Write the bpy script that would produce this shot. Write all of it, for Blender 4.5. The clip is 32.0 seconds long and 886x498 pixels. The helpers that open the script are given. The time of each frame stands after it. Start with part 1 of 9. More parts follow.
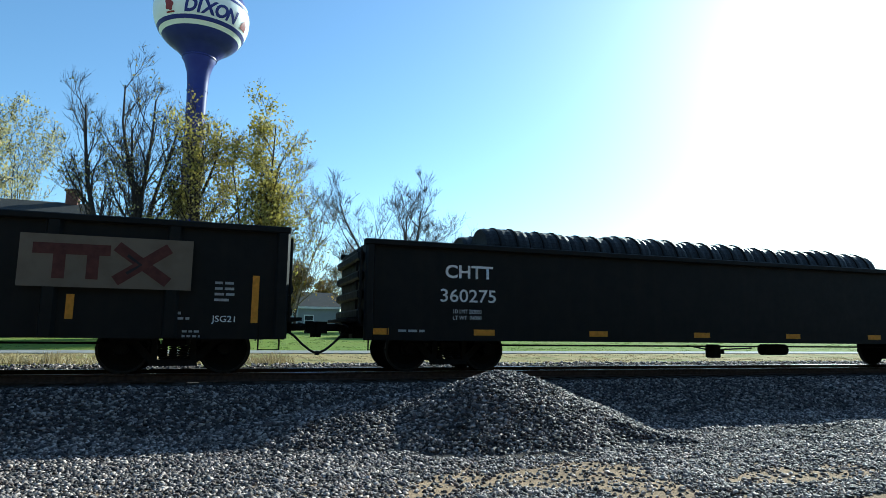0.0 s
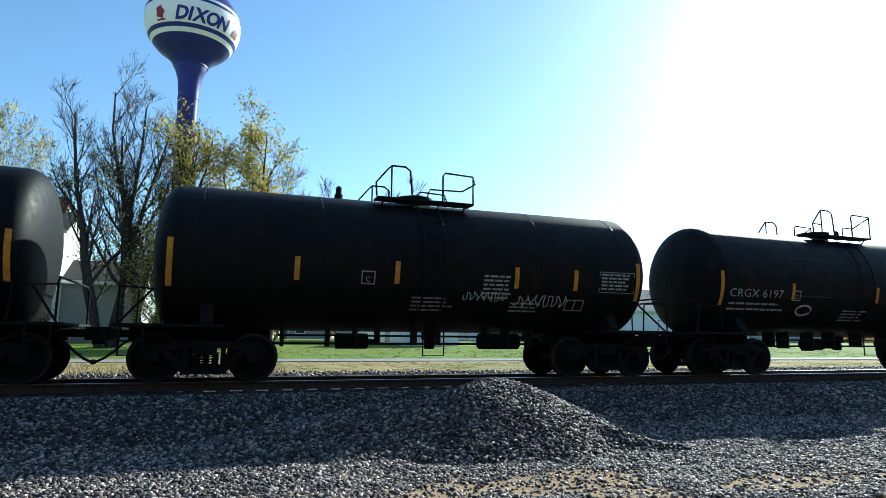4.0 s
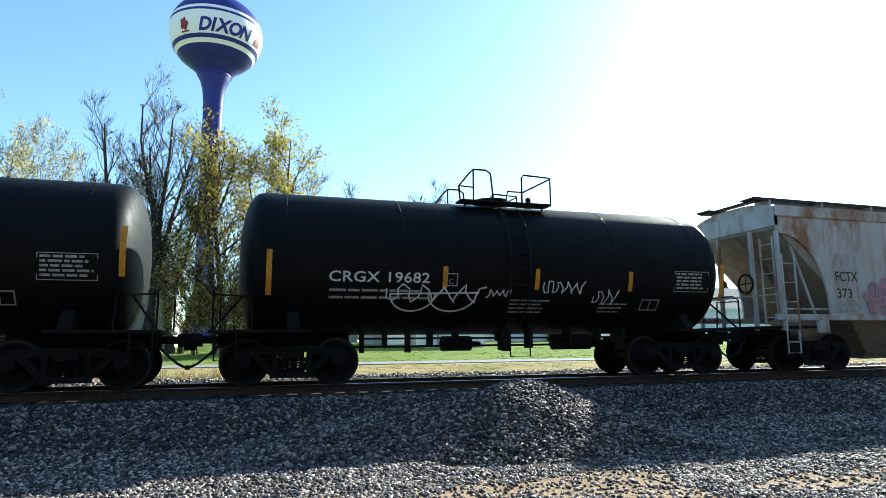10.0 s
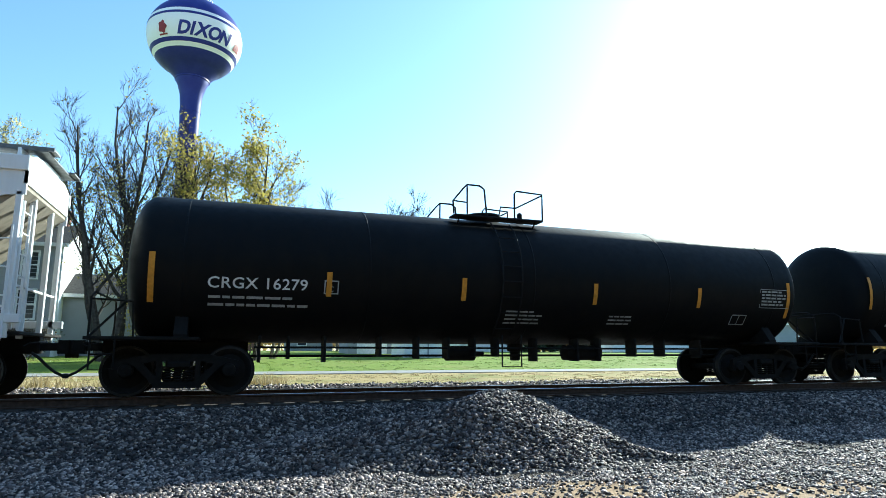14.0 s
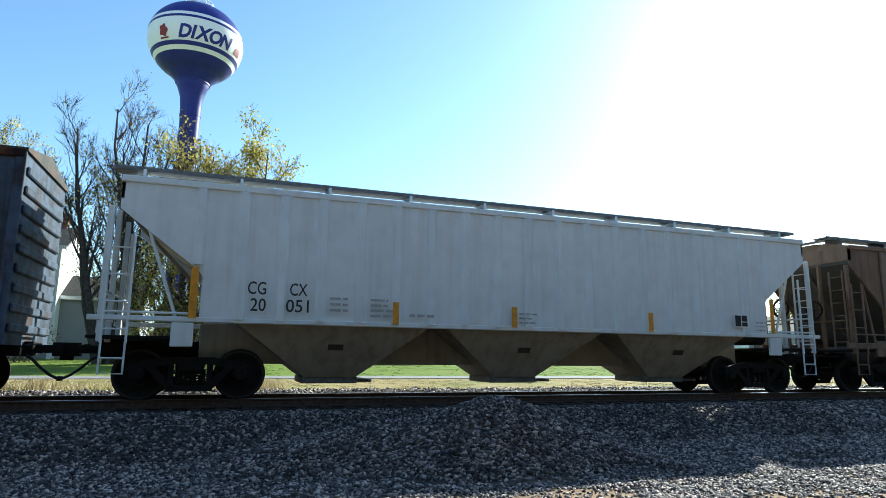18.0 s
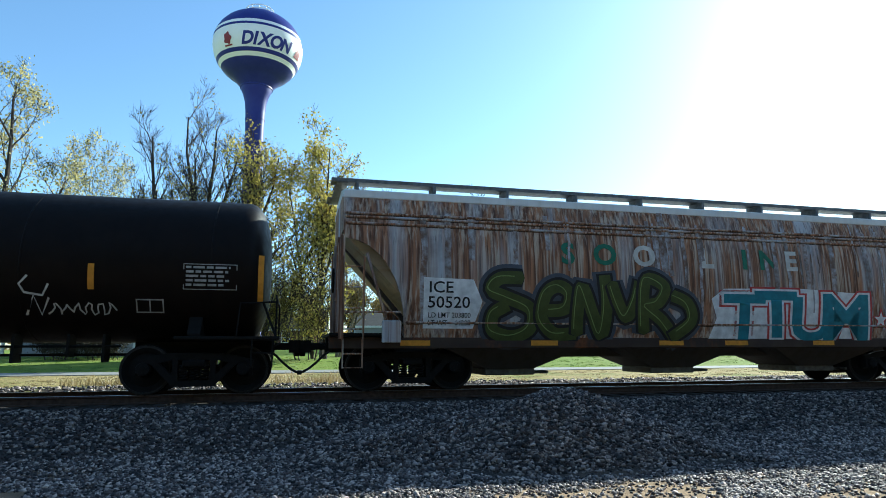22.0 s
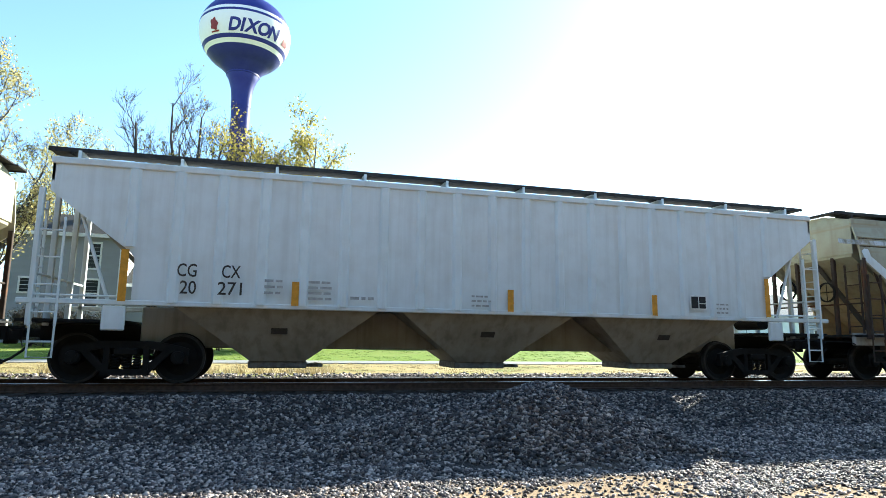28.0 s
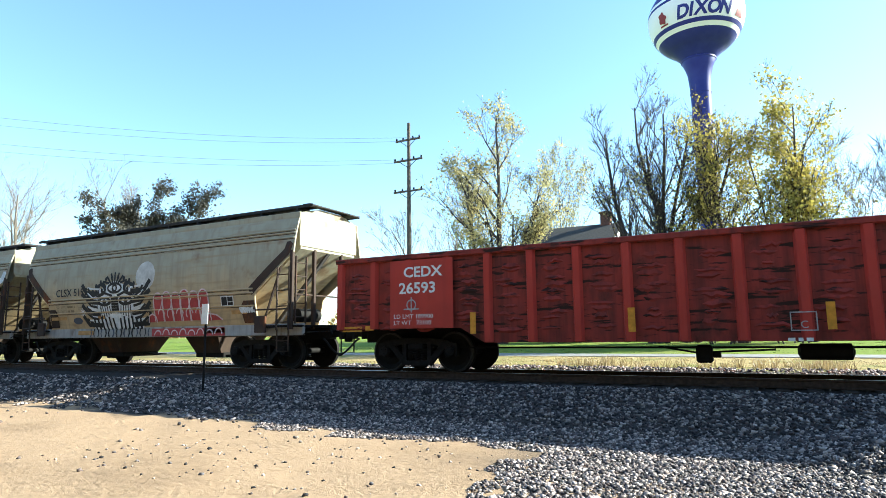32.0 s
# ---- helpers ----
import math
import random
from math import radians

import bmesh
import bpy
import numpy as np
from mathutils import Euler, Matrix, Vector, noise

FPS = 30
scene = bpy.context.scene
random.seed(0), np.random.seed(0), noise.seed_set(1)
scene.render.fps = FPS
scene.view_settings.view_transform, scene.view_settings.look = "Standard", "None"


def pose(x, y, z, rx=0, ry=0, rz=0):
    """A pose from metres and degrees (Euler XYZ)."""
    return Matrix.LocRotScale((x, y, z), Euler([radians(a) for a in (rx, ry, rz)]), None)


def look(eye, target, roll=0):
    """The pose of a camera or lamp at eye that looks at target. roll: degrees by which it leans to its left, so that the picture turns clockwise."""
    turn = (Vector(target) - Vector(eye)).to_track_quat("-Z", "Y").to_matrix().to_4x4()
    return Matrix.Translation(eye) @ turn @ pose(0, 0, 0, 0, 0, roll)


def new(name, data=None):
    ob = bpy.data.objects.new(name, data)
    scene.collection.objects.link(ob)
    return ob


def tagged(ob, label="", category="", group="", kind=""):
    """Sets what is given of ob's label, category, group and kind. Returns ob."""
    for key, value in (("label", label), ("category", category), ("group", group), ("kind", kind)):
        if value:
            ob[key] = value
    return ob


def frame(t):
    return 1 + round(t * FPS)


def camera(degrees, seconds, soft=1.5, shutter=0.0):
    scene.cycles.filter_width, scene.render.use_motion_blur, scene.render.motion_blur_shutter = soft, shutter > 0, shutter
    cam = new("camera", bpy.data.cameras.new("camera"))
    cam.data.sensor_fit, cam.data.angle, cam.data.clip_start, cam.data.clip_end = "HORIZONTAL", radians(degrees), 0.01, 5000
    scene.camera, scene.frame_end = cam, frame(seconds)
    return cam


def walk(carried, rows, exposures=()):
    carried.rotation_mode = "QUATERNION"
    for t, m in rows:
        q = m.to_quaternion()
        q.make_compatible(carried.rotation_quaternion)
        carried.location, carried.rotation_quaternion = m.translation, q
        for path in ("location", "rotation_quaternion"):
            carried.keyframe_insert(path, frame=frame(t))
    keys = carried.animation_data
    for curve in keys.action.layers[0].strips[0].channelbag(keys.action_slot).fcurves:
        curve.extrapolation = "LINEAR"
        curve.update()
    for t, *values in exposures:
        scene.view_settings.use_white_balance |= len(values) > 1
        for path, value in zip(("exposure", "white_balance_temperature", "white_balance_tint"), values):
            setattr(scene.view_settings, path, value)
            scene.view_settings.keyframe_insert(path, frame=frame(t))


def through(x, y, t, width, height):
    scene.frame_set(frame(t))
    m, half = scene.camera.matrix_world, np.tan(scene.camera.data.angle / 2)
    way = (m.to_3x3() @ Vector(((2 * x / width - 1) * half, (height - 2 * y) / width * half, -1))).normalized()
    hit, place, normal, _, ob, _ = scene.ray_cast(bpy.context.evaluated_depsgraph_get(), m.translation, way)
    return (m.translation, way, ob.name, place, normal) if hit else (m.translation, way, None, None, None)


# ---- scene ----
# ---- settings ----
# time, stops, white balance and tint of the clip's camera
EXPOSURES = ((0.0, 0.82, 5000, -8), (2.0, 0.92, 5000, -8), (5.0, 1.06, 5250, -5), (6.0, 1.2, 5300, -5), (7.0, 1.05, 5100, -8), (8.0, 1.15, 5150, -7), (9.0, 1.35, 5350, -4), (10.5, 1.5, 5400, -3), (13.0, 1.65, 5300, -4), (16.0, 1.05, 5050, -9), (17.0, 1.25, 5350, -4), (20.0, 1.3, 5350, -3), (22.0, 1.2, 5200, -6), (23.0, 1.55, 5500, -3), (24.0, 1.25, 5350, -4), (26.5, 1.95, 5700, -2), (28.0, 1.95, 5600, -2), (29.0, 1.7, 5550, -2), (30.0, 1.75, 5550, -2), (32.0, 1.95, 5500, -2))
SKY_STRENGTH, SKY_DUST, SUN_STRENGTH = 0.097, 0.45, 5.0
SPEED = 13.27                    # metres a second, towards -x
TRACK_Y, RAIL_Z = 14.25, 0.68    # the track's middle line and the top of its rails
BODY_Z = 0.77                    # the level from which the bodies of the cars are built


# The camera is held by a standing person beside the line: it only turns.
cam = camera(71.6, 32.0, soft=0.65)
EYE = 1.55
ROWS = [
    (0.0, -18.78, 7.73, -0.69),
    (0.5, -19.54, 7.65, -0.88),
    (1.0, -19.77, 7.74, -0.71),
    (1.5, -19.81, 7.85, -0.48),
    (2.0, -19.64, 7.87, -0.39),
    (2.5, -19.75, 7.88, -0.95),
    (4.5, -19.54, 8.53, -0.29),
    (5.0, -19.63, 8.51, -0.19),
    (5.5, -19.95, 8.38, -0.43),
    (6.0, -20.05, 8.24, -0.06),
    (6.5, -20.3, 8.12, -0.1),
    (7.0, -16.7, 8.08, -0.29),
    (7.5, -13.02, 8.1, -0.05),
    (8.0, -12.74, 8.24, 0.2),
    (8.5, -13.27, 8.41, -0.2),
    (9.0, -14.66, 8.57, -0.32),
    (9.5, -15.93, 8.62, 0.24),
    (10.0, -17.1, 8.59, 0.47),
    (10.5, -18.55, 8.47, 0.39),
    (11.0, -18.17, 8.35, 0.14),
    (11.5, -18.97, 8.48, -0.42),
    (12.0, -18.83, 8.95, 0.01),
    (12.5, -18.02, 9.1, 0.0),
    (13.0, -18.53, 9.22, -0.12),
    (13.5, -19.17, 9.36, 0.01),
    (15.5, -18.96, 9.74, -0.73),
    (16.0, -17.62, 9.52, -0.37),
    (16.5, -17.95, 9.57, -0.76),
    (17.0, -18.93, 9.65, -0.69),
    (17.5, -19.32, 9.78, -0.46),
    (18.0, -19.55, 10.0, -0.61),
    (18.5, -19.86, 10.15, -0.15),
    (19.0, -19.59, 10.12, 0.16),
    (19.5, -19.89, 10.02, -0.55),
    (20.0, -18.79, 9.88, 0.33),
    (20.5, -18.59, 9.89, -0.07),
    (21.0, -18.68, 9.73, -0.43),
    (21.5, -16.94, 9.64, 0.03),
    (22.0, -13.59, 9.29, 0.17),
    (22.5, -10.83, 8.71, -0.17),
    (23.0, -9.69, 8.26, -0.76),
    (23.5, -9.23, 7.9, -0.56),
    (24.0, -12.4, 7.69, -0.42),
    (24.5, -10.82, 7.47, -0.57),
    (26.5, -11.58, 7.86, -0.8),
    (27.0, -11.04, 7.91, -0.06),
    (27.5, -13.25, 8.25, -0.71),
    (28.0, -15.13, 8.64, -0.74),
    (28.5, -15.04, 8.72, -0.25),
    (29.0, -15.39, 8.41, -0.33),
    (29.5, -16.01, 8.14, 0.08),
    (30.0, -14.45, 8.12, 0.7),
    (30.3, -11.3, 8.28, 0.84),
    (30.5, -7.23, 8.17, 0.93),
    (31.0, 3.98, 8.2, -0.06),
    (31.2, 6.52, 8.24, 0.35),
    (31.5, 8.32, 8.21, 0.97),
    (31.7, 14.83, 8.05, 0.83),
    (31.9, 23.47, 8.0, 0.69),
    (32.0, 28.11, 8.05, 0.62),
]

walk(cam, [(t, pose(0, 0, EYE, 90 + pitch, roll, yaw)) for t, yaw, pitch, roll in ROWS], exposures=EXPOSURES)

# ---- world and sun ----
SUN_AZ, SUN_EL = 55.0, 26.0      # degrees right of the track's normal, and above the horizon
world = bpy.data.worlds.new("sky")
scene.world = world
world.use_nodes = True
wn = world.node_tree
wn.nodes.clear()
sky = wn.nodes.new("ShaderNodeTexSky")
sky.sky_type, sky.sun_disc = "NISHITA", False
sky.sun_elevation, sky.sun_rotation = radians(SUN_EL), radians(SUN_AZ)
sky.altitude, sky.air_density, sky.dust_density, sky.ozone_density = 100, 1.0, SKY_DUST, 0.9
wbg = wn.nodes.new("ShaderNodeBackground")
wbg.inputs["Strength"].default_value = SKY_STRENGTH
wout = wn.nodes.new("ShaderNodeOutputWorld")
wn.links.new(sky.outputs["Color"], wbg.inputs["Color"])
wn.links.new(wbg.outputs["Background"], wout.inputs["Surface"])
sun = new("sun", bpy.data.lights.new("sun", "SUN"))
sun.data.energy, sun.data.angle, sun.data.color = SUN_STRENGTH, radians(0.53), (1.0, 0.88, 0.70)
sun_to = Vector((math.sin(radians(SUN_AZ)) * math.cos(radians(SUN_EL)), math.cos(radians(SUN_AZ)) * math.cos(radians(SUN_EL)), math.sin(radians(SUN_EL))))
sun.matrix_world = look(sun_to * 300, (0, 0, 0))


# ---- mesh helpers ----
class Mesh:
    """Collects vertices and faces for one mesh."""
    def __init__(self):
        self.v, self.f = [], []

    def add(self, verts, faces):
        n = len(self.v)
        self.v += [tuple(p) for p in verts]
        self.f += [tuple(i + n for i in face) for face in faces]
        return self

    def box(self, x0, x1, y0, y1, z0, z1):
        return self.add([(x0, y0, z0), (x1, y0, z0), (x1, y1, z0), (x0, y1, z0), (x0, y0, z1), (x1, y0, z1), (x1, y1, z1), (x0, y1, z1)],
                        [(3, 2, 1, 0), (4, 5, 6, 7), (0, 1, 5, 4), (1, 2, 6, 5), (2, 3, 7, 6), (3, 0, 4, 7)])

    def cbox(self, x0, x1, y0, y1, z0, z1, c=0.02):
        """A box with chamfered edges."""
        c = min(c, (x1 - x0) * 0.4, (y1 - y0) * 0.4, (z1 - z0) * 0.4)
        verts, index = [], {}
        for ix, x in enumerate((x0, x1)):
            for iy, y in enumerate((y0, y1)):
                for iz, z in enumerate((z0, z1)):
                    xi, yi, zi = x + (c if ix == 0 else -c), y + (c if iy == 0 else -c), z + (c if iz == 0 else -c)
                    for axis, p in enumerate(((x, yi, zi), (xi, y, zi), (xi, yi, z))):
                        index[ix, iy, iz, axis] = len(verts)
                        verts.append(p)
        faces = []
        ring = ((0, 0), (1, 0), (1, 1), (0, 1))
        for axis in range(3):
            for s in (0, 1):
                q = []
                for a, b in ring:
                    key = [a, b]
                    key.insert(axis, s)
                    q.append(index[(*key, axis)])
                faces.append(q)
        for axis in range(3):
            o1, o2 = [a for a in range(3) if a != axis]
            for a, b in ring:
                k0, k1 = [0, 0, 0], [0, 0, 0]
                k0[o1], k0[o2], k1[o1], k1[o2], k1[axis] = a, b, a, b, 1
                faces.append((index[(*k0, o1)], index[(*k1, o1)], index[(*k1, o2)], index[(*k0, o2)]))
        for ix in (0, 1):
            for iy in (0, 1):
                for iz in (0, 1):
                    faces.append([index[ix, iy, iz, a] for a in range(3)])
        return self.add(verts, faces)

    def tube(self, pts, r, n=6, closed=True):
        """A round bar along a line of points; r may be a list."""
        pts = [Vector(p) for p in pts]
        rs = r if isinstance(r, (list, tuple)) else [r] * len(pts)
        verts, faces, up = [], [], None
        for i, p in enumerate(pts):
            d = (pts[min(i + 1, len(pts) - 1)] - pts[max(i - 1, 0)]).normalized()
            if up is None:
                up = Vector((0, 0, 1)) if abs(d.z) < 0.9 else Vector((1, 0, 0))
            side = d.cross(up).normalized()
            up = side.cross(d).normalized()
            for k in range(n):
                a = 2 * math.pi * k / n
                verts.append(p + (side * math.cos(a) + up * math.sin(a)) * rs[i])
        for i in range(len(pts) - 1):
            for k in range(n):
                faces.append((i * n + k, i * n + (k + 1) % n, (i + 1) * n + (k + 1) % n, (i + 1) * n + k))
        if closed:
            faces += [tuple(range(n))[::-1], tuple(range((len(pts) - 1) * n, len(pts) * n))]
        return self.add(verts, faces)

    def prism(self, poly, axis, a0, a1):
        """A polygon of (u, w) drawn out along x ((y, z) plane), y ((x, z) plane) or z ((x, y) plane)."""
        put = {"x": lambda u, w, a: (a, u, w), "y": lambda u, w, a: (u, a, w), "z": lambda u, w, a: (u, w, a)}[axis]
        n = len(poly)
        verts = [put(u, w, a0) for u, w in poly] + [put(u, w, a1) for u, w in poly]
        faces = [tuple(range(n))[::-1], tuple(range(n, 2 * n))] + [(i, (i + 1) % n, n + (i + 1) % n, n + i) for i in range(n)]
        return self.add(verts, faces)

    def lathe(self, profile, n=24, axis="z", centre=(0, 0, 0), ring=False):
        """A profile of (radius, height) turned about an axis."""
        verts, faces = [], []
        for r, h in profile:
            for k in range(n):
                a = 2 * math.pi * k / n
                u, w = r * math.cos(a), r * math.sin(a)
                p = {"z": (u, w, h), "y": (u, h, w), "x": (h, u, w)}[axis]
                verts.append((p[0] + centre[0], p[1] + centre[1], p[2] + centre[2]))
        for i in range(len(profile) - 1):
            for k in range(n):
                faces.append((i * n + k, i * n + (k + 1) % n, (i + 1) * n + (k + 1) % n, (i + 1) * n + k))
        last = (len(profile) - 1) * n
        if ring:
            faces += [(last + k, last + (k + 1) % n, (k + 1) % n, k) for k in range(n)]
        else:
            faces += [tuple(range(n))[::-1], tuple(range(last, last + n))]
        return self.add(verts, faces)

    def ribbon(self, pts, w, y):
        """A painted stroke of width w in the plane y, along points (x, z)."""
        n, v = len(pts), []
        for k in range(n):
            (xa, za), (xb, zb) = pts[max(0, k - 1)], pts[min(n - 1, k + 1)]
            d = math.hypot(xb - xa, zb - za)
            if d < 0.3 * w:                  # a sharp turn: take the stroke that comes in
                (xb, zb) = pts[k]
                d = math.hypot(xb - xa, zb - za) or 1e-6
            nx, nz = -(zb - za) / d * w / 2, (xb - xa) / d * w / 2
            e = w * 0.3 * ((k == n - 1) - (k == 0)) / d
            x, z = pts[k][0] + (xb - xa) * e, pts[k][1] + (zb - za) * e
            v += [(x - nx, y, z - nz), (x + nx, y, z + nz)]
        return self.add(v, [(2 * k, 2 * k + 2, 2 * k + 3, 2 * k + 1) for k in range(n - 1)])

    def patch(self, poly, y):
        """A flat painted patch in the plane y, from points (x, z)."""
        return self.add([(u, y, w) for u, w in poly], [tuple(range(len(poly)))])


def mesh_data(m, name, smooth=False):
    me = bpy.data.meshes.new(name)
    me.from_pydata(m.v, [], m.f)
    bm = bmesh.new()
    bm.from_mesh(me)
    bmesh.ops.recalc_face_normals(bm, faces=bm.faces)
    bm.to_mesh(me)
    bm.free()
    if smooth:
        me.polygons.foreach_set("use_smooth", [True] * len(me.polygons))
        me.set_sharp_from_angle(angle=radians(38))
    return me


def part(name, m, material, parent=None, label="", smooth=False, at=None):
    """One mesh object under a thing or a part. m: a Mesh, or mesh data that is shared."""
    me = m if isinstance(m, bpy.types.Mesh) else mesh_data(m, name, smooth)
    if not me.materials:
        me.materials.append(material)
    ob = new(name, me)
    if parent is not None:
        ob.parent = parent
    if at is not None:
        ob.location = at
    return tagged(ob, label)


SHARED = {}


def shared(key, make, smooth=False):
    """Mesh data made once and used by all alike pieces."""
    if key not in SHARED:
        SHARED[key] = mesh_data(make(), key, smooth)
    return SHARED[key]


def raw_mesh(name, verts, faces_flat, per_face, smooth=False):
    """A large mesh from numpy arrays; all faces have the same number of corners."""
    me = bpy.data.meshes.new(name)
    nf = len(faces_flat) // per_face
    me.vertices.add(len(verts))
    me.vertices.foreach_set("co", np.ascontiguousarray(verts, dtype=np.float32).ravel())
    me.loops.add(len(faces_flat))
    me.loops.foreach_set("vertex_index", np.ascontiguousarray(faces_flat, dtype=np.int32))
    me.polygons.add(nf)
    me.polygons.foreach_set("loop_start", np.arange(0, nf * per_face, per_face, dtype=np.int32))
    me.update(calc_edges=True)
    me.validate()
    if smooth:
        me.polygons.foreach_set("use_smooth", [True] * nf)
    return me


# ---- material helpers ----
def material(name):
    m = bpy.data.materials.new(name)
    m.use_nodes = True
    nt = m.node_tree
    nt.nodes.clear()
    out = nt.nodes.new("ShaderNodeOutputMaterial")
    bsdf = nt.nodes.new("ShaderNodeBsdfPrincipled")
    nt.links.new(bsdf.outputs["BSDF"], out.inputs["Surface"])
    return m, nt, bsdf, out


def node(nt, kind, **values):
    n = nt.nodes.new("ShaderNode" + kind)
    for key, value in values.items():
        n.inputs[key.replace("_", " ")].default_value = value
    return n


def coords(nt, scale=(1, 1, 1), vary=True):
    """Object coordinates, shifted by a random amount for each object."""
    tc = nt.nodes.new("ShaderNodeTexCoord")
    mp = nt.nodes.new("ShaderNodeMapping")
    mp.inputs["Scale"].default_value = scale
    nt.links.new(tc.outputs["Object"], mp.inputs["Vector"])
    if vary:
        oi = nt.nodes.new("ShaderNodeObjectInfo")
        mul = nt.nodes.new("ShaderNodeMath")
        mul.operation = "MULTIPLY"
        mul.inputs[1].default_value = 37.0
        nt.links.new(oi.outputs["Random"], mul.inputs[0])
        nt.links.new(mul.outputs[0], mp.inputs["Location"])
    return mp.outputs["Vector"]


def noise_fac(nt, vector, scale, detail=4.0, lo=0.4, hi=0.6, rough=0.55):
    n = node(nt, "TexNoise", Scale=scale, Detail=detail, Roughness=rough)
    nt.links.new(vector, n.inputs["Vector"])
    r = nt.nodes.new("ShaderNodeMapRange")
    r.inputs["From Min"].default_value, r.inputs["From Max"].default_value = lo, hi
    nt.links.new(n.outputs["Fac"], r.inputs["Value"])
    return r.outputs["Result"]


def mix(nt, fac, a, b):
    """A colour mix; a and b are colours or sockets."""
    n = nt.nodes.new("ShaderNodeMix")
    n.data_type = "RGBA"
    for socket, value in ((n.inputs[0], fac), (n.inputs[6], a), (n.inputs[7], b)):
        if isinstance(value, bpy.types.NodeSocket):
            nt.links.new(value, socket)
        elif isinstance(value, tuple):
            socket.default_value = (*value, 1)
        else:
            socket.default_value = value
    return n.outputs[2]


def times(nt, a, b, op="MULTIPLY"):
    n = nt.nodes.new("ShaderNodeMath")
    n.operation = op
    for socket, value in ((n.inputs[0], a), (n.inputs[1], b)):
        if isinstance(value, bpy.types.NodeSocket):
            nt.links.new(value, socket)
        else:
            socket.default_value = value
    return n.outputs[0]


def bump(nt, bsdf, height, strength, distance):
    b = node(nt, "Bump", Strength=strength, Distance=distance)
    nt.links.new(height, b.inputs["Height"])
    nt.links.new(b.outputs["Normal"], bsdf.inputs["Normal"])


def paint(name, colour, rough=0.5, dirt=0.25, dirt_colour=(0.10, 0.075, 0.05), rust=0.0, rust_colour=(0.20, 0.075, 0.03), streak=0.0, streak_colour=(0.05, 0.035, 0.025), fade=0.15, metal=0.0, scuff=0.0, scuff_colour=(0.03, 0.015, 0.012), spec=0.16):
    """Painted steel: faded, with dust, run-down streaks and patches of rust."""
    m, nt, bsdf, _ = material(name)
    v = coords(nt)
    c = mix(nt, times(nt, noise_fac(nt, v, 0.9, 3, 0.35, 0.7), fade), colour, tuple(min(1, k * 1.35 + 0.03) for k in colour))
    if dirt:
        c = mix(nt, times(nt, noise_fac(nt, v, 2.2, 6, 0.42, 0.72), dirt), c, dirt_colour)
    if streak:
        vs = coords(nt, (5.5, 5.5, 0.28))
        c = mix(nt, times(nt, noise_fac(nt, vs, 1.0, 5, 0.48, 0.68), streak), c, streak_colour)
    if rust:
        vr = coords(nt, (1.6, 1.6, 0.8))
        patch_fac = noise_fac(nt, vr, 0.75, 7, 0.60 - 0.16 * rust, 0.72 - 0.10 * rust, 0.65)
        fine = noise_fac(nt, v, 14, 4, 0.3, 0.7)
        c = mix(nt, patch_fac, c, mix(nt, fine, rust_colour, tuple(k * 0.55 for k in rust_colour)))
    if scuff:
        vc = coords(nt, (0.9, 0.9, 7.0))
        c = mix(nt, noise_fac(nt, vc, 1.3, 6, 0.60 - 0.12 * scuff, 0.64 - 0.10 * scuff, 0.6), c, scuff_colour)
    nt.links.new(c, bsdf.inputs["Base Color"])
    bsdf.inputs["Metallic"].default_value, bsdf.inputs["Specular IOR Level"].default_value = metal, spec
    rf = nt.nodes.new("ShaderNodeMapRange")
    rf.inputs["To Min"].default_value, rf.inputs["To Max"].default_value = max(0.05, rough - 0.12), min(1, rough + 0.2)
    n2 = node(nt, "TexNoise", Scale=6.0, Detail=5.0)
    nt.links.new(v, n2.inputs["Vector"])
    nt.links.new(n2.outputs["Fac"], rf.inputs["Value"])
    nt.links.new(rf.outputs["Result"], bsdf.inputs["Roughness"])
    bump(nt, bsdf, n2.outputs["Fac"], 0.12, 0.01)
    return m


def dusty_lit_two_tone(name, upper, lower, z0, z1):
    """Old pale paint with tan road dust and rust runs; grey sky light above and warm ground bounce below are painted
    in.
    """
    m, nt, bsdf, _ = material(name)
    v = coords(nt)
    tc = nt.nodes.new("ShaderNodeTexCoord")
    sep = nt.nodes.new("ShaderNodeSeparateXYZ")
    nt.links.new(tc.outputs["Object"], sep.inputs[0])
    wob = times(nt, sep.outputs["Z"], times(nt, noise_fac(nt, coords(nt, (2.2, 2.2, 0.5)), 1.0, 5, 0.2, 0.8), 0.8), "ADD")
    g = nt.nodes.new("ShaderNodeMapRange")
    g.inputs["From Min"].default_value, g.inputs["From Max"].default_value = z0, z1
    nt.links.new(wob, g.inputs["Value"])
    # grey top and tan foot put sky light and ground bounce into the colour
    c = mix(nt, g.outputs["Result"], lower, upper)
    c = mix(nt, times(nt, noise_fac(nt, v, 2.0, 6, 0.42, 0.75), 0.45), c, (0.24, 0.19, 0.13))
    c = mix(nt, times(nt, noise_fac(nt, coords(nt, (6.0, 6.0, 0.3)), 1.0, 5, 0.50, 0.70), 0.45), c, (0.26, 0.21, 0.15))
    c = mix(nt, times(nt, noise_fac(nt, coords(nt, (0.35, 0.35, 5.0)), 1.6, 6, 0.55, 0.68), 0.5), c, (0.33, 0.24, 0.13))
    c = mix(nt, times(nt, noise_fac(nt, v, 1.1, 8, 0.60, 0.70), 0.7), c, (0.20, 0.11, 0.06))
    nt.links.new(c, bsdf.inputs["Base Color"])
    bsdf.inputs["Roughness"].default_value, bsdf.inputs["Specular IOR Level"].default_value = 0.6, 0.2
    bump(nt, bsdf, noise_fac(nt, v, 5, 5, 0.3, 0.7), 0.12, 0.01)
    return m


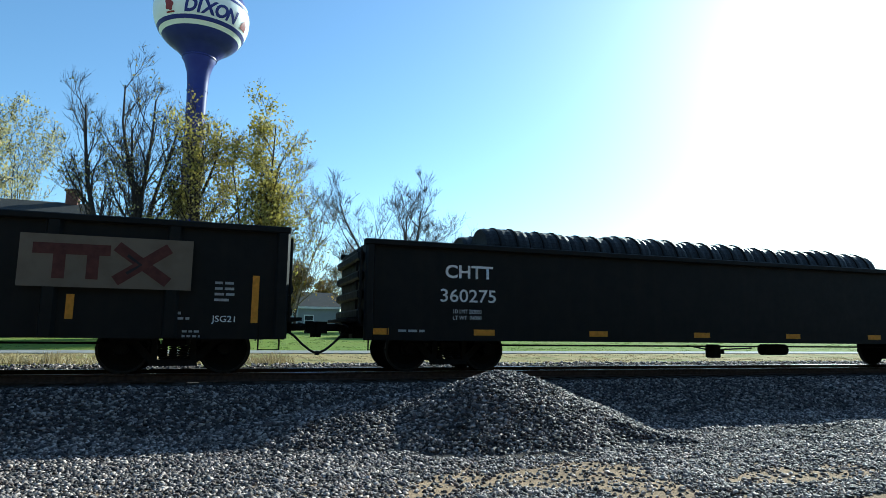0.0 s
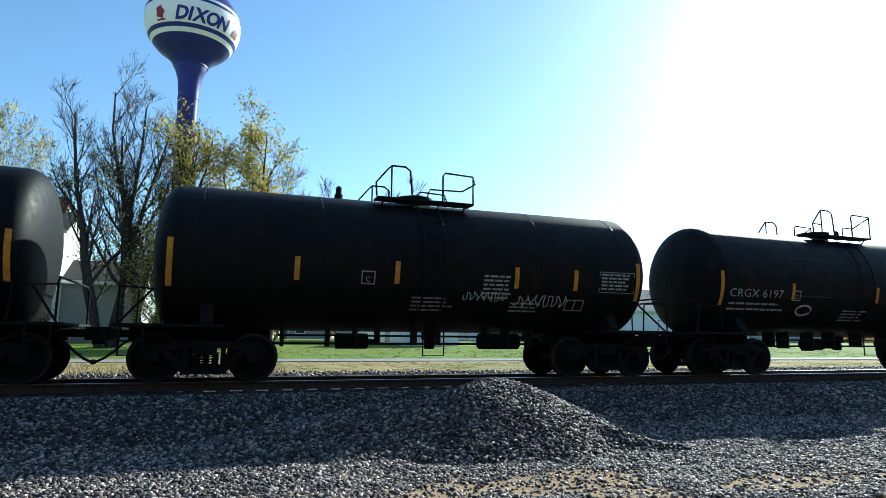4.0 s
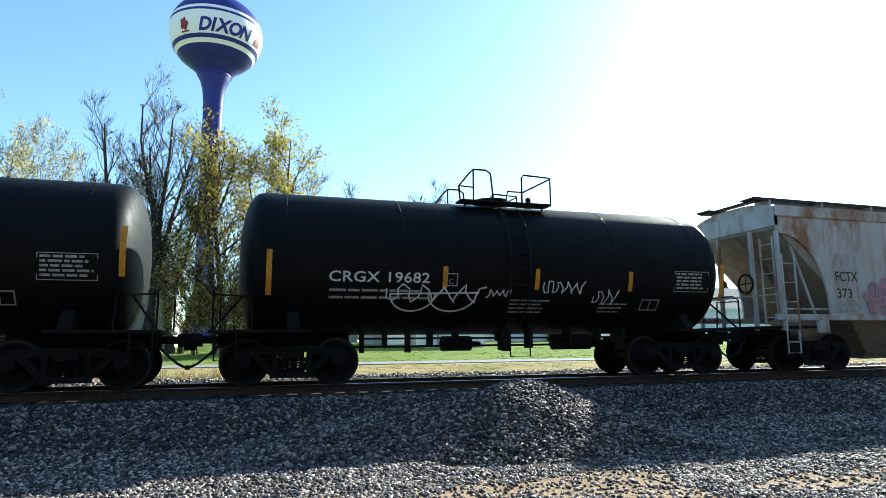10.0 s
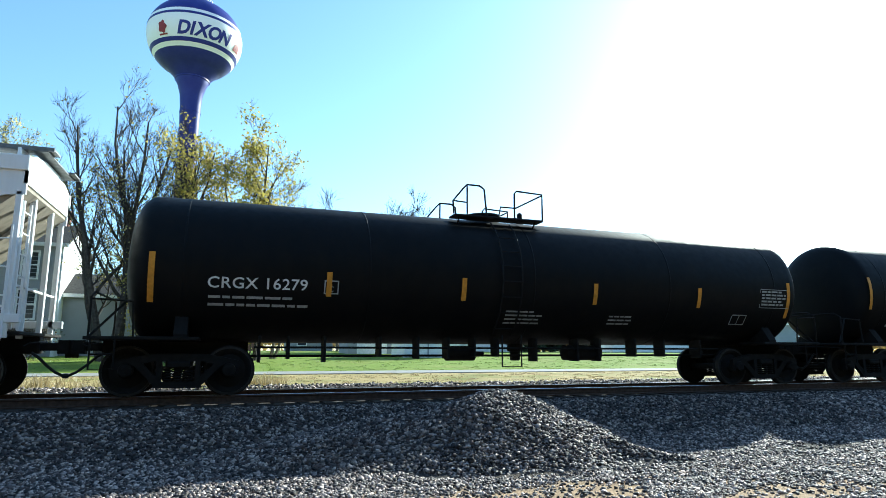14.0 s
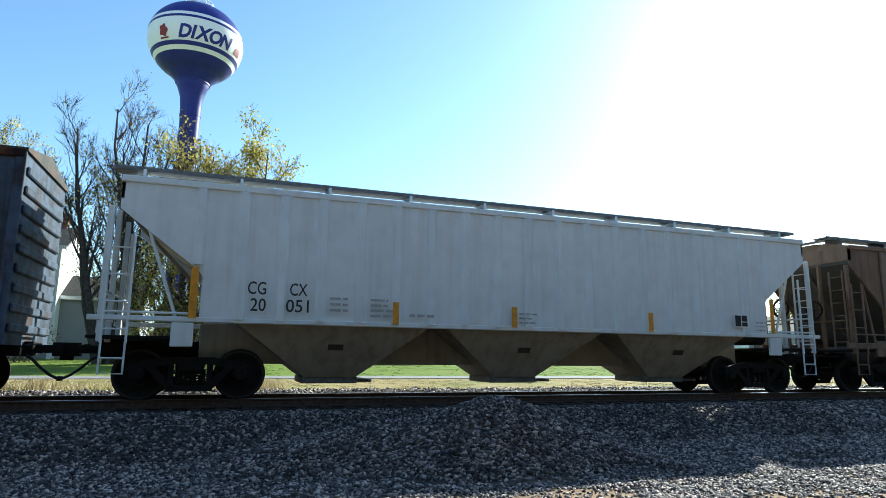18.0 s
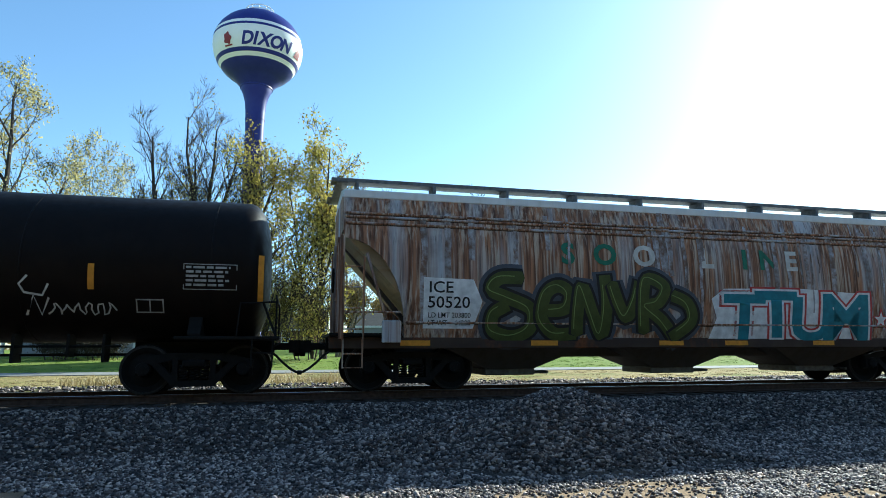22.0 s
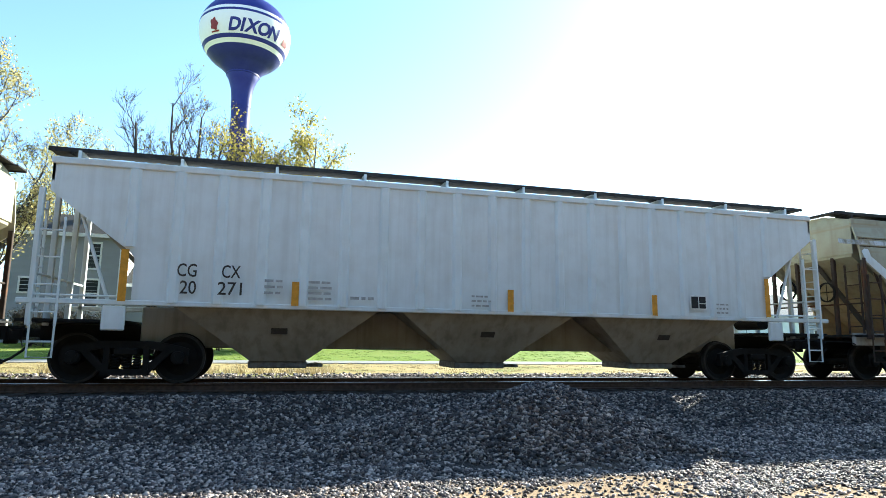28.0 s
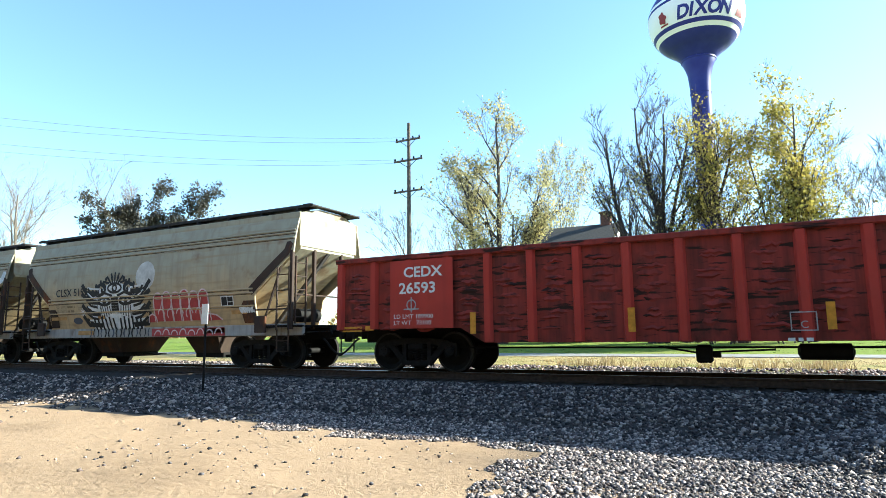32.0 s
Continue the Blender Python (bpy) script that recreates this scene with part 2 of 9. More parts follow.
def streaked_rust(name):
    """White paint long gone to rust: fine brown and cream runs, and broad chalky washes down the sheet."""
    m, nt, bsdf, _ = material(name)
    v = coords(nt)
    c = mix(nt, noise_fac(nt, coords(nt, (11.0, 11.0, 0.35)), 1.0, 6, 0.40, 0.60), (0.12, 0.062, 0.040), (0.36, 0.185, 0.10))
    c = mix(nt, times(nt, noise_fac(nt, coords(nt, (17.0, 17.0, 0.5)), 1.0, 5, 0.48, 0.62), 0.8), c, (0.54, 0.46, 0.36))
    c = mix(nt, times(nt, noise_fac(nt, coords(nt, (1.5, 1.5, 0.10)), 1.0, 4, 0.51, 0.68), 0.9), c, (0.50, 0.54, 0.59))
    c = mix(nt, times(nt, noise_fac(nt, coords(nt, (26.0, 26.0, 0.6)), 1.0, 4, 0.54, 0.68), 0.6), c, (0.045, 0.028, 0.022))
    c = mix(nt, times(nt, noise_fac(nt, v, 1.2, 6, 0.54, 0.74), 0.5), c, (0.10, 0.07, 0.06))
    nt.links.new(c, bsdf.inputs["Base Color"])
    bsdf.inputs["Roughness"].default_value, bsdf.inputs["Specular IOR Level"].default_value = 0.65, 0.2
    bump(nt, bsdf, noise_fac(nt, v, 5, 5, 0.3, 0.7), 0.12, 0.01)
    return m


def plain(name, colour, rough=0.6, vary=0.25, scale=8.0, metal=0.0):
    """A surface of nearly one colour with fine grain."""
    m, nt, bsdf, _ = material(name)
    v = coords(nt)
    f = noise_fac(nt, v, scale, 5, 0.3, 0.7)
    nt.links.new(mix(nt, f, tuple(k * (1 - vary) for k in colour), tuple(min(1, k * (1 + vary)) for k in colour)), bsdf.inputs["Base Color"])
    bsdf.inputs["Roughness"].default_value, bsdf.inputs["Metallic"].default_value = rough, metal
    bsdf.inputs["Specular IOR Level"].default_value = 0.25
    bump(nt, bsdf, f, 0.15, 0.01)
    return m


def worn_spray(name, colour, under, lo, hi):
    """Old spray paint, flaked and dirtied so that the paint below shows through."""
    m, nt, bsdf, _ = material(name)
    v = coords(nt)
    c = mix(nt, noise_fac(nt, v, 4.5, 9, lo, hi, 0.65), under, colour)
    c = mix(nt, times(nt, noise_fac(nt, coords(nt, (9.0, 9.0, 0.6)), 1.0, 5, 0.46, 0.66), 0.6), c, tuple(k * 0.5 for k in under))
    c = mix(nt, times(nt, noise_fac(nt, v, 1.3, 4, 0.5, 0.7), 0.5), c, (0.085, 0.07, 0.055))
    nt.links.new(c, bsdf.inputs["Base Color"])
    bsdf.inputs["Roughness"].default_value, bsdf.inputs["Specular IOR Level"].default_value = 0.65, 0.2
    return m


# ---- materials ----
def gravel_stone(name, albedo=1.0):
    m, nt, bsdf, _ = material(name)
    g = nt.nodes.new("ShaderNodeNewGeometry")
    ramp = nt.nodes.new("ShaderNodeValToRGB")
    e = ramp.color_ramp.elements
    e[0].color, e[1].color = (0.022, 0.020, 0.021, 1), (0.80 * albedo, 0.65 * albedo, 0.56 * albedo, 1)
    for pos, c in ((0.24, (0.056, 0.051, 0.053, 1)), (0.45, (0.165, 0.118, 0.102, 1)), (0.60, (0.135, 0.120, 0.121, 1)), (0.78, (0.42, 0.345, 0.31, 1))):
        e.new(pos).color = tuple(k * albedo for k in c[:3]) + (1,)
    nt.links.new(g.outputs["Random Per Island"], ramp.inputs["Fac"])
    v = coords(nt, vary=False)
    f = noise_fac(nt, v, 40, 4, 0.3, 0.7)
    c = mix(nt, times(nt, f, 0.35), ramp.outputs["Color"], (0.035, 0.029, 0.027))
    nt.links.new(c, bsdf.inputs["Base Color"])
    bsdf.inputs["Roughness"].default_value = 0.72
    bsdf.inputs["Specular IOR Level"].default_value = 0.22
    bump(nt, bsdf, f, 0.4, 0.01)
    return m


def soil(name):
    """The ground sheet: dirt, gravel fines, dry and green grass, mixed by place with ragged borders."""
    m, nt, bsdf, _ = material(name)
    v = coords(nt, vary=False)
    sep = nt.nodes.new("ShaderNodeSeparateXYZ")
    nt.links.new(v, sep.inputs[0])
    big = node(nt, "TexNoise", Scale=0.35, Detail=6.0, Roughness=0.6)
    fine = node(nt, "TexNoise", Scale=9.0, Detail=8.0, Roughness=0.7)
    speck = node(nt, "TexVoronoi", Scale=22.0)
    for n in (big, fine, speck):
        nt.links.new(v, n.inputs["Vector"])
    wob = times(nt, times(nt, big.outputs["Fac"], 0.5, "SUBTRACT"), 7.0)
    yy = times(nt, sep.outputs["Y"], wob, "ADD")
    def step(socket, a, b):
        r = nt.nodes.new("ShaderNodeMapRange")
        r.inputs["From Min"].default_value, r.inputs["From Max"].default_value = a, b
        nt.links.new(socket, r.inputs["Value"])
        return r.outputs["Result"]
    dirt = mix(nt, fine.outputs["Fac"], (0.27, 0.18, 0.105), (0.46, 0.325, 0.205))
    dirt = mix(nt, times(nt, step(big.outputs["Fac"], 0.5, 0.65), 0.5), dirt, (0.22, 0.15, 0.09))
    dirt = mix(nt, step(fine.outputs["Fac"], 0.62, 0.72), dirt, (0.12, 0.09, 0.055))
    grit = mix(nt, fine.outputs["Fac"], (0.03, 0.026, 0.024), (0.09, 0.077, 0.07))
    grit = mix(nt, step(speck.outputs["Distance"], 0.0, 0.35), (0.02, 0.02, 0.02), grit)
    xx = times(nt, sep.outputs["X"], times(nt, wob, 0.3), "ADD")
    right = times(nt, step(xx, -3.6, -2.0), step(sep.outputs["Y"], 6.6, 7.4))
    near = mix(nt, times(nt, step(yy, 8.6, 9.4), right, "MAXIMUM"), dirt, grit)
    straw = mix(nt, fine.outputs["Fac"], (0.24, 0.18, 0.075), (0.42, 0.33, 0.15))
    straw = mix(nt, step(big.outputs["Fac"], 0.48, 0.66), straw, (0.16, 0.17, 0.045))
    lawn = mix(nt, fine.outputs["Fac"], (0.10, 0.15, 0.02), (0.22, 0.28, 0.05))
    lawn = mix(nt, times(nt, step(big.outputs["Fac"], 0.5, 0.7), 0.6), lawn, (0.24, 0.215, 0.07))
    c = mix(nt, step(yy, 17.6, 18.6), near, straw)
    wide = times(nt, sep.outputs["Y"], times(nt, wob, 0.25), "ADD")
    c = mix(nt, step(wide, 27.0, 27.6), c, lawn)
    nt.links.new(c, bsdf.inputs["Base Color"])
    bsdf.inputs["Roughness"].default_value = 0.95
    bsdf.inputs["Specular IOR Level"].default_value = 0.08
    bump(nt, bsdf, fine.outputs["Fac"], 0.8, 0.05)
    return m


def leaf(name, a, b, through=0.5):
    """Thin leaves, lit from behind as well as from the front."""
    m, nt, bsdf, out = material(name)
    g = nt.nodes.new("ShaderNodeNewGeometry")
    v = coords(nt)
    clump = times(nt, times(nt, g.outputs["Random Per Island"], 0.45), times(nt, noise_fac(nt, v, 0.7, 3, 0.3, 0.7), 0.55), "ADD")
    c = mix(nt, clump, a, b)
    nt.links.new(c, bsdf.inputs["Base Color"])
    bsdf.inputs["Roughness"].default_value = 0.55
    tr = nt.nodes.new("ShaderNodeBsdfTranslucent")
    nt.links.new(c, tr.inputs["Color"])
    mx = nt.nodes.new("ShaderNodeMixShader")
    mx.inputs[0].default_value = through
    nt.links.new(bsdf.outputs["BSDF"], mx.inputs[1])
    nt.links.new(tr.outputs["BSDF"], mx.inputs[2])
    nt.links.new(mx.outputs["Shader"], out.inputs["Surface"])
    return m


STONE = gravel_stone("gravel_stone")
# copy of the gravel for the near shoulder, darkened to deepen the train's shade
STONE_SHADED = gravel_stone("shaded_ballast_stone", 0.75)
STONE_PILE = gravel_stone("heap_stone", 0.7)
SOIL = soil("soil")
ASPHALT = plain("worn_pale_asphalt", (0.24, 0.23, 0.215), 0.9, 0.25, 3.0)
STRAW = leaf("dry_grass_blade", (0.24, 0.185, 0.085), (0.42, 0.33, 0.17), 0.3)
GRASS = leaf("green_grass_blade", (0.09, 0.14, 0.02), (0.21, 0.27, 0.05), 0.3)
LEAF_WILLOW = leaf("willow_leaf", (0.15, 0.15, 0.03), (0.62, 0.50, 0.11), 0.55)
LEAF_OLIVE = leaf("olive_leaf", (0.10, 0.10, 0.03), (0.46, 0.38, 0.12), 0.5)
LEAF_PALE = leaf("pale_leaf", (0.24, 0.22, 0.08), (0.64, 0.55, 0.25), 0.55)
LEAF_RUST = leaf("russet_leaf", (0.26, 0.16, 0.05), (0.45, 0.30, 0.09), 0.5)
NEEDLE = leaf("conifer_needle", (0.012, 0.025, 0.012), (0.035, 0.06, 0.025), 0.15)
BARK = plain("bark", (0.055, 0.045, 0.038), 0.9, 0.5, 6.0)
BARK_PALE = plain("pale_bark", (0.20, 0.165, 0.13), 0.9, 0.4, 6.0)
RAIL_SIDE = plain("rail_rust", (0.075, 0.045, 0.032), 0.8, 0.35, 12.0)
RAIL_TOP = plain("rail_head_steel", (0.55, 0.55, 0.56), 0.28, 0.1, 30.0, 1.0)
TIE = plain("creosoted_wood", (0.055, 0.042, 0.034), 0.9, 0.4, 5.0)
TOWER_BLUE = paint("tower_blue", (0.026, 0.032, 0.20), 0.38, 0.1, (0.06, 0.06, 0.12), fade=0.2)
TOWER_WHITE = paint("tower_white", (0.80, 0.81, 0.83), 0.4, 0.08, (0.55, 0.5, 0.42), fade=0.05)
TOWER_RED = plain("tower_emblem_red", (0.20, 0.028, 0.035), 0.5)
SIDING = paint("grey_siding", (0.30, 0.31, 0.33), 0.75, 0.15, (0.25, 0.24, 0.22))
SIDING_WHITE = paint("white_siding", (0.78, 0.78, 0.77), 0.7, 0.1, (0.5, 0.47, 0.42))
SHINGLE = plain("asphalt_shingle", (0.050, 0.047, 0.044), 0.9, 0.35, 9.0)
SHINGLE_GREY = plain("grey_shingle", (0.22, 0.21, 0.20), 0.9, 0.3, 9.0)
TRIM_WHITE = plain("white_trim", (0.75, 0.75, 0.74), 0.6, 0.1)
BRICK_RED = plain("chimney_brick", (0.18, 0.09, 0.065), 0.9, 0.3, 14.0)
DARK_GLASS = plain("dark_window_glass", (0.03, 0.035, 0.04), 0.08, 0.1)
POLE_WOOD = plain("weathered_pole_wood", (0.12, 0.10, 0.08), 0.9, 0.35, 7.0)
WIRE = plain("line_wire", (0.10, 0.10, 0.10), 0.5)
SKY_BLOCKER = plain("dark_sky_blocker", (0.035, 0.04, 0.02), 0.95, 0.5, 1.5)
LEAF_DARK = leaf("dark_oak_leaf", (0.03, 0.03, 0.02), (0.09, 0.075, 0.05), 0.3)
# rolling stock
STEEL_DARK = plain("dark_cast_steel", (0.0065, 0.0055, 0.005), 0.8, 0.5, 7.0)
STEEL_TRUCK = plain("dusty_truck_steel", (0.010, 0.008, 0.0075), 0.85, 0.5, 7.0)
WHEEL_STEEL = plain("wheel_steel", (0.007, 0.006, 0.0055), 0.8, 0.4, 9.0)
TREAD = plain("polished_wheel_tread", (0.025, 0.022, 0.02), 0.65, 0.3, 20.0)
RUBBER = plain("brake_hose_rubber", (0.015, 0.015, 0.015), 0.6)
BOARD = plain("grimy_running_board", (0.035, 0.033, 0.032), 0.8, 0.4, 9.0)
GALV = plain("galvanised_grating", (0.16, 0.16, 0.16), 0.55, 0.3, 9.0, 0.4)
ORANGE = plain("reflective_orange_strip", (0.62, 0.28, 0.03), 0.45, 0.2, 10.0)
WHITE_PAINT = plain("white_lettering", (0.72, 0.72, 0.70), 0.6, 0.18, 12.0)
BLACK_PAINT = plain("black_lettering", (0.02, 0.02, 0.022), 0.6, 0.2, 12.0)
GREY_PAINT = plain("worn_grey_lettering", (0.36, 0.36, 0.35), 0.65, 0.25, 12.0)
YELLOW_PAINT = plain("yellow_lettering", (0.60, 0.45, 0.08), 0.6, 0.15, 12.0)
BROWN_PAINT = plain("brown_lettering", (0.055, 0.045, 0.038), 0.65, 0.2, 12.0)
TANK_BLACK = paint("black_tank_paint", (0.0055, 0.006, 0.007), 0.5, 0.35, (0.014, 0.012, 0.010), streak=0.25, streak_colour=(0.012, 0.010, 0.008), fade=0.03, spec=0.09)
TANK_DULL = paint("dull_black_tank_paint", (0.008, 0.008, 0.0085), 0.5, 0.5, (0.022, 0.018, 0.015), rust=0.1, rust_colour=(0.035, 0.016, 0.01), streak=0.4, streak_colour=(0.022, 0.016, 0.012), fade=0.03, spec=0.09)
TANK_MAROON = paint("black_brown_tank_paint", (0.008, 0.0058, 0.0052), 0.48, 0.4, (0.016, 0.012, 0.010), streak=0.4, streak_colour=(0.013, 0.009, 0.007), fade=0.03, spec=0.09)
RAIL_GREY = plain("dusty_grey_railing", (0.30, 0.29, 0.26), 0.7, 0.3, 9.0)
TANK_WHITE = paint("off_white_tank_paint", (0.66, 0.635, 0.555), 0.42, 0.3, (0.35, 0.31, 0.24), streak=0.35, streak_colour=(0.30, 0.27, 0.22))
HOPPER_GREY = paint("light_grey_hopper_paint", (0.70, 0.735, 0.745), 0.55, 0.2, (0.40, 0.36, 0.30), streak=0.2, streak_colour=(0.38, 0.36, 0.32))
HOPPER_UNDER = paint("dusty_hopper_underside", (0.32, 0.285, 0.23), 0.75, 0.4, (0.13, 0.105, 0.075), streak=0.3)
GATE = plain("dull_grey_gate_steel", (0.15, 0.14, 0.125), 0.7, 0.35, 9.0)
HOPPER_WHITE = paint("white_hopper_paint", (0.82, 0.835, 0.845), 0.5, 0.12, (0.5, 0.45, 0.36), streak=0.12, streak_colour=(0.5, 0.47, 0.42))
HOPPER_RUSTED = paint("rust_stained_grey_paint", (0.52, 0.53, 0.52), 0.6, 0.25, (0.34, 0.27, 0.2), rust=0.75, rust_colour=(0.36, 0.20, 0.10), streak=0.45, streak_colour=(0.33, 0.22, 0.13))
HOPPER_TAN = dusty_lit_two_tone("dusty_tan_hopper_paint", (0.385, 0.365, 0.265), (0.57, 0.415, 0.225), 2.0, 3.4)
HOPPER_BROWN = paint("brown_hopper_paint", (0.20, 0.135, 0.092), 0.65, 0.35, (0.10, 0.07, 0.045), rust=0.25, rust_colour=(0.14, 0.07, 0.04), streak=0.55, streak_colour=(0.095, 0.062, 0.042))
# worn brown paint, lightened so the posts carry a painted highlight
HOPPER_POST_LIT = paint("worn_highlit_post_paint", (0.25, 0.18, 0.13), 0.6, 0.35, (0.12, 0.085, 0.055), rust=0.2, rust_colour=(0.15, 0.075, 0.04), streak=0.5, streak_colour=(0.11, 0.075, 0.05))
HOPPER_DARK = paint("dark_grey_hopper_paint", (0.075, 0.07, 0.068), 0.65, 0.3, (0.10, 0.085, 0.07), streak=0.3)
HOPPER_STREAKED = streaked_rust("streaked_rusty_white_paint")
SILL_TAN = paint("rusty_tan_sill", (0.34, 0.31, 0.25), 0.75, 0.5, (0.16, 0.10, 0.06), rust=0.35, rust_colour=(0.22, 0.12, 0.06))
SILL_PALE = paint("dirty_pale_sill", (0.42, 0.41, 0.39), 0.7, 0.5, (0.22, 0.17, 0.12), rust=0.2, rust_colour=(0.20, 0.11, 0.06), streak=0.3)
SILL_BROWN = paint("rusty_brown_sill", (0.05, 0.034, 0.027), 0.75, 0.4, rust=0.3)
BOX_BLUE = paint("faded_blue_grey_paint", (0.066, 0.090, 0.138), 0.6, 0.85, (0.020, 0.018, 0.018), rust=0.35, rust_colour=(0.085, 0.045, 0.03), streak=0.75, streak_colour=(0.028, 0.024, 0.024))
BOX_DOOR = paint("faded_blue_door_paint", (0.165, 0.235, 0.37), 0.5, 0.5, (0.06, 0.065, 0.08), rust=0.2, rust_colour=(0.09, 0.045, 0.03), streak=0.6, streak_colour=(0.055, 0.06, 0.075))
BOX_POST = paint("rust_streaked_post", (0.06, 0.065, 0.08), 0.7, 0.6, (0.03, 0.025, 0.022), rust=0.8, rust_colour=(0.10, 0.055, 0.035), streak=0.5, streak_colour=(0.06, 0.03, 0.02))
BOX_RUST = paint("rust_brown_steel", (0.016, 0.009, 0.007), 0.85, 0.4, rust=0.4)
BOX_ROOF = paint("rusty_galvanised_roof", (0.045, 0.04, 0.036), 0.6, 0.4, rust=0.6)
GON_BLACK = paint("black_gondola_paint", (0.008, 0.009, 0.009), 0.55, 0.4, (0.02, 0.018, 0.015), streak=0.3, streak_colour=(0.018, 0.015, 0.012), fade=0.03)
GON_RED = paint("worn_red_gondola_paint", (0.265, 0.040, 0.03), 0.55, 0.45, (0.06, 0.026, 0.022), rust=0.35, rust_colour=(0.085, 0.032, 0.024), streak=0.6, streak_colour=(0.06, 0.022, 0.018), scuff=0.3)
GON_RED_CLEAN = paint("red_gondola_panel_paint", (0.42, 0.05, 0.035), 0.5, 0.2, (0.14, 0.04, 0.03), streak=0.2, streak_colour=(0.2, 0.04, 0.03))
FLAT_YELLOW = paint("faded_yellow_brown_paint", (0.27, 0.16, 0.06), 0.65, 0.6, (0.12, 0.065, 0.032), rust=0.5, rust_colour=(0.17, 0.075, 0.035), streak=0.3, streak_colour=(0.18, 0.10, 0.05))
PLANK = paint("weathered_dark_plank", (0.030, 0.023, 0.019), 0.85, 0.5, (0.06, 0.042, 0.03), streak=0.3, streak_colour=(0.05, 0.045, 0.04), fade=0.15)
COIL = plain("wound_dark_wire_coil", (0.022, 0.022, 0.023), 0.6, 0.6, 25.0, 0.3)
BUNDLE = plain("dark_steel_bundle", (0.020, 0.023, 0.026), 0.5, 0.4, 8.0, 0.3)
SPRAY = {k: plain("spray_" + k, c, 0.55, 0.22, 5.0) for k, c in dict(
    black=(0.02, 0.02, 0.022), white=(0.72, 0.73, 0.74), sky=(0.30, 0.45, 0.66), red=(0.42, 0.06, 0.06), pink=(0.62, 0.28, 0.30), pale_pink=(0.66, 0.52, 0.52), green=(0.065, 0.082, 0.022),
    lime=(0.20, 0.26, 0.08), teal=(0.04, 0.20, 0.26), gold=(0.55, 0.38, 0.10), mauve=(0.34, 0.24, 0.28), slate=(0.075, 0.085, 0.11), ghost=(0.55, 0.55, 0.52), forest=(0.04, 0.16, 0.10)).items()}
SPRAY["worn"] = worn_spray("worn_pale_spray", (0.50, 0.50, 0.47), (0.055, 0.062, 0.08), 0.36, 0.52)
SPRAY["faint"] = worn_spray("faint_pale_spray", (0.30, 0.30, 0.28), (0.040, 0.045, 0.060), 0.46, 0.64)
SPRAY["scrape"] = worn_spray("scraped_pale_paint", (0.62, 0.62, 0.62), (0.36, 0.31, 0.22), 0.36, 0.54)
SPRAY["washed"] = worn_spray("washed_out_blue_spray", (0.46, 0.58, 0.64), (0.42, 0.33, 0.21), 0.34, 0.54)
SPRAY["wash"] = worn_spray("chalky_wash", (0.52, 0.55, 0.60), (0.20, 0.13, 0.095), 0.40, 0.66)
SPRAY["sill"] = worn_spray("worn_spray_on_rusty_sill", (0.36, 0.35, 0.31), (0.035, 0.028, 0.026), 0.44, 0.60)


# ---- ground, track and gravel ----
PROFILE = ((-400, -0.3), (-20, 0.0), (8.8, 0.0), (9.6, 0.05), (11.75, 0.44), (12.2, 0.48), (16.5, 0.49), (17.2, 0.60), (18.2, 0.60), (20, 0.60), (27, 0.68), (31, 0.80), (36, 1.02), (45, 1.32), (60, 1.55), (200, 1.75), (4000, 1.75))


def ground_z(x, y):
    for (ya, za), (yb, zb) in zip(PROFILE, PROFILE[1:]):
        if y <= yb:
            t = max(0.0, (y - ya) / (yb - ya))
            return za + (zb - za) * t
    return PROFILE[-1][1]


def pile_z(x, y):
    """The heap of ballast: a steep round top and a long tail."""
    dx, dy = x - 4.05, y - 9.15
    d = math.hypot(dx * (0.84 if dx < 0 else 0.78), dy * 1.15)
    top = 0.94 - 0.51 * (math.sqrt(d * d + 0.07) - 0.265)
    along = max(0.0, min(1.0, (dx * 0.80 - dy * 0.60) / 3.0))
    tx, ty = 4.05 + 2.4 * along, 9.15 - 1.8 * along
    tail = 0.66 * (1 - along) ** 1.1 + 0.02 - 0.50 * math.hypot(x - tx, y - ty)
    back = 0.62 - 0.38 * math.hypot((x - 2.75) * 0.50, y - 9.55)
    h = max(top, tail, back)
    return h + 0.05 * noise.noise((x * 1.5, y * 1.5, 3)) if h > -0.2 else -1.0


def surface_z(x, y):
    z = ground_z(x, y) + 0.035 * noise.noise((x * 0.5, y * 0.5, 0)) * (1 if y < 11.5 else 0.3)
    z += 0.03 * noise.noise((x * 2.0, y * 2.0, 7)) * (1 if y < 11 else 0.2)
    return max(z, pile_z(x, y))


def lot(x, y):
    """How far a place lies in the bare dirt: above 0 is dirt, below is gravel."""
    n = noise.noise((x * 0.9, y * 0.9, 11)) * 0.9 + noise.noise((x * 3.0, y * 3.0, 5)) * 0.35
    left = min(-2.6 - 0.10 * (y - 6) - x, (8.4 + max(0, -x - 8) * 0.07) - y) * 0.9
    patch_a = 0.75 - math.hypot((x - 3.4) / 2.5, (y - 6.3) / 0.62)
    patch_b = 0.7 - math.hypot((x - 9.6) / 1.5, (y - 8.1) / 0.5)
    patch_c = 0.65 - math.hypot((x - 5.4) / 2.4, (y - 5.5) / 0.6)
    return max(left, patch_a, patch_b, patch_c) + n


def axis(lo, hi, fine_lo, fine_hi, step, growth=1.22):
    a = list(np.arange(fine_lo, fine_hi + step / 2, step))
    d, x = step, fine_hi
    while x < hi:
        d *= growth
        x += d
        a.append(x)
    d, x = step, fine_lo
    while x > lo:
        d *= growth
        x -= d
        a.insert(0, x)
    return a


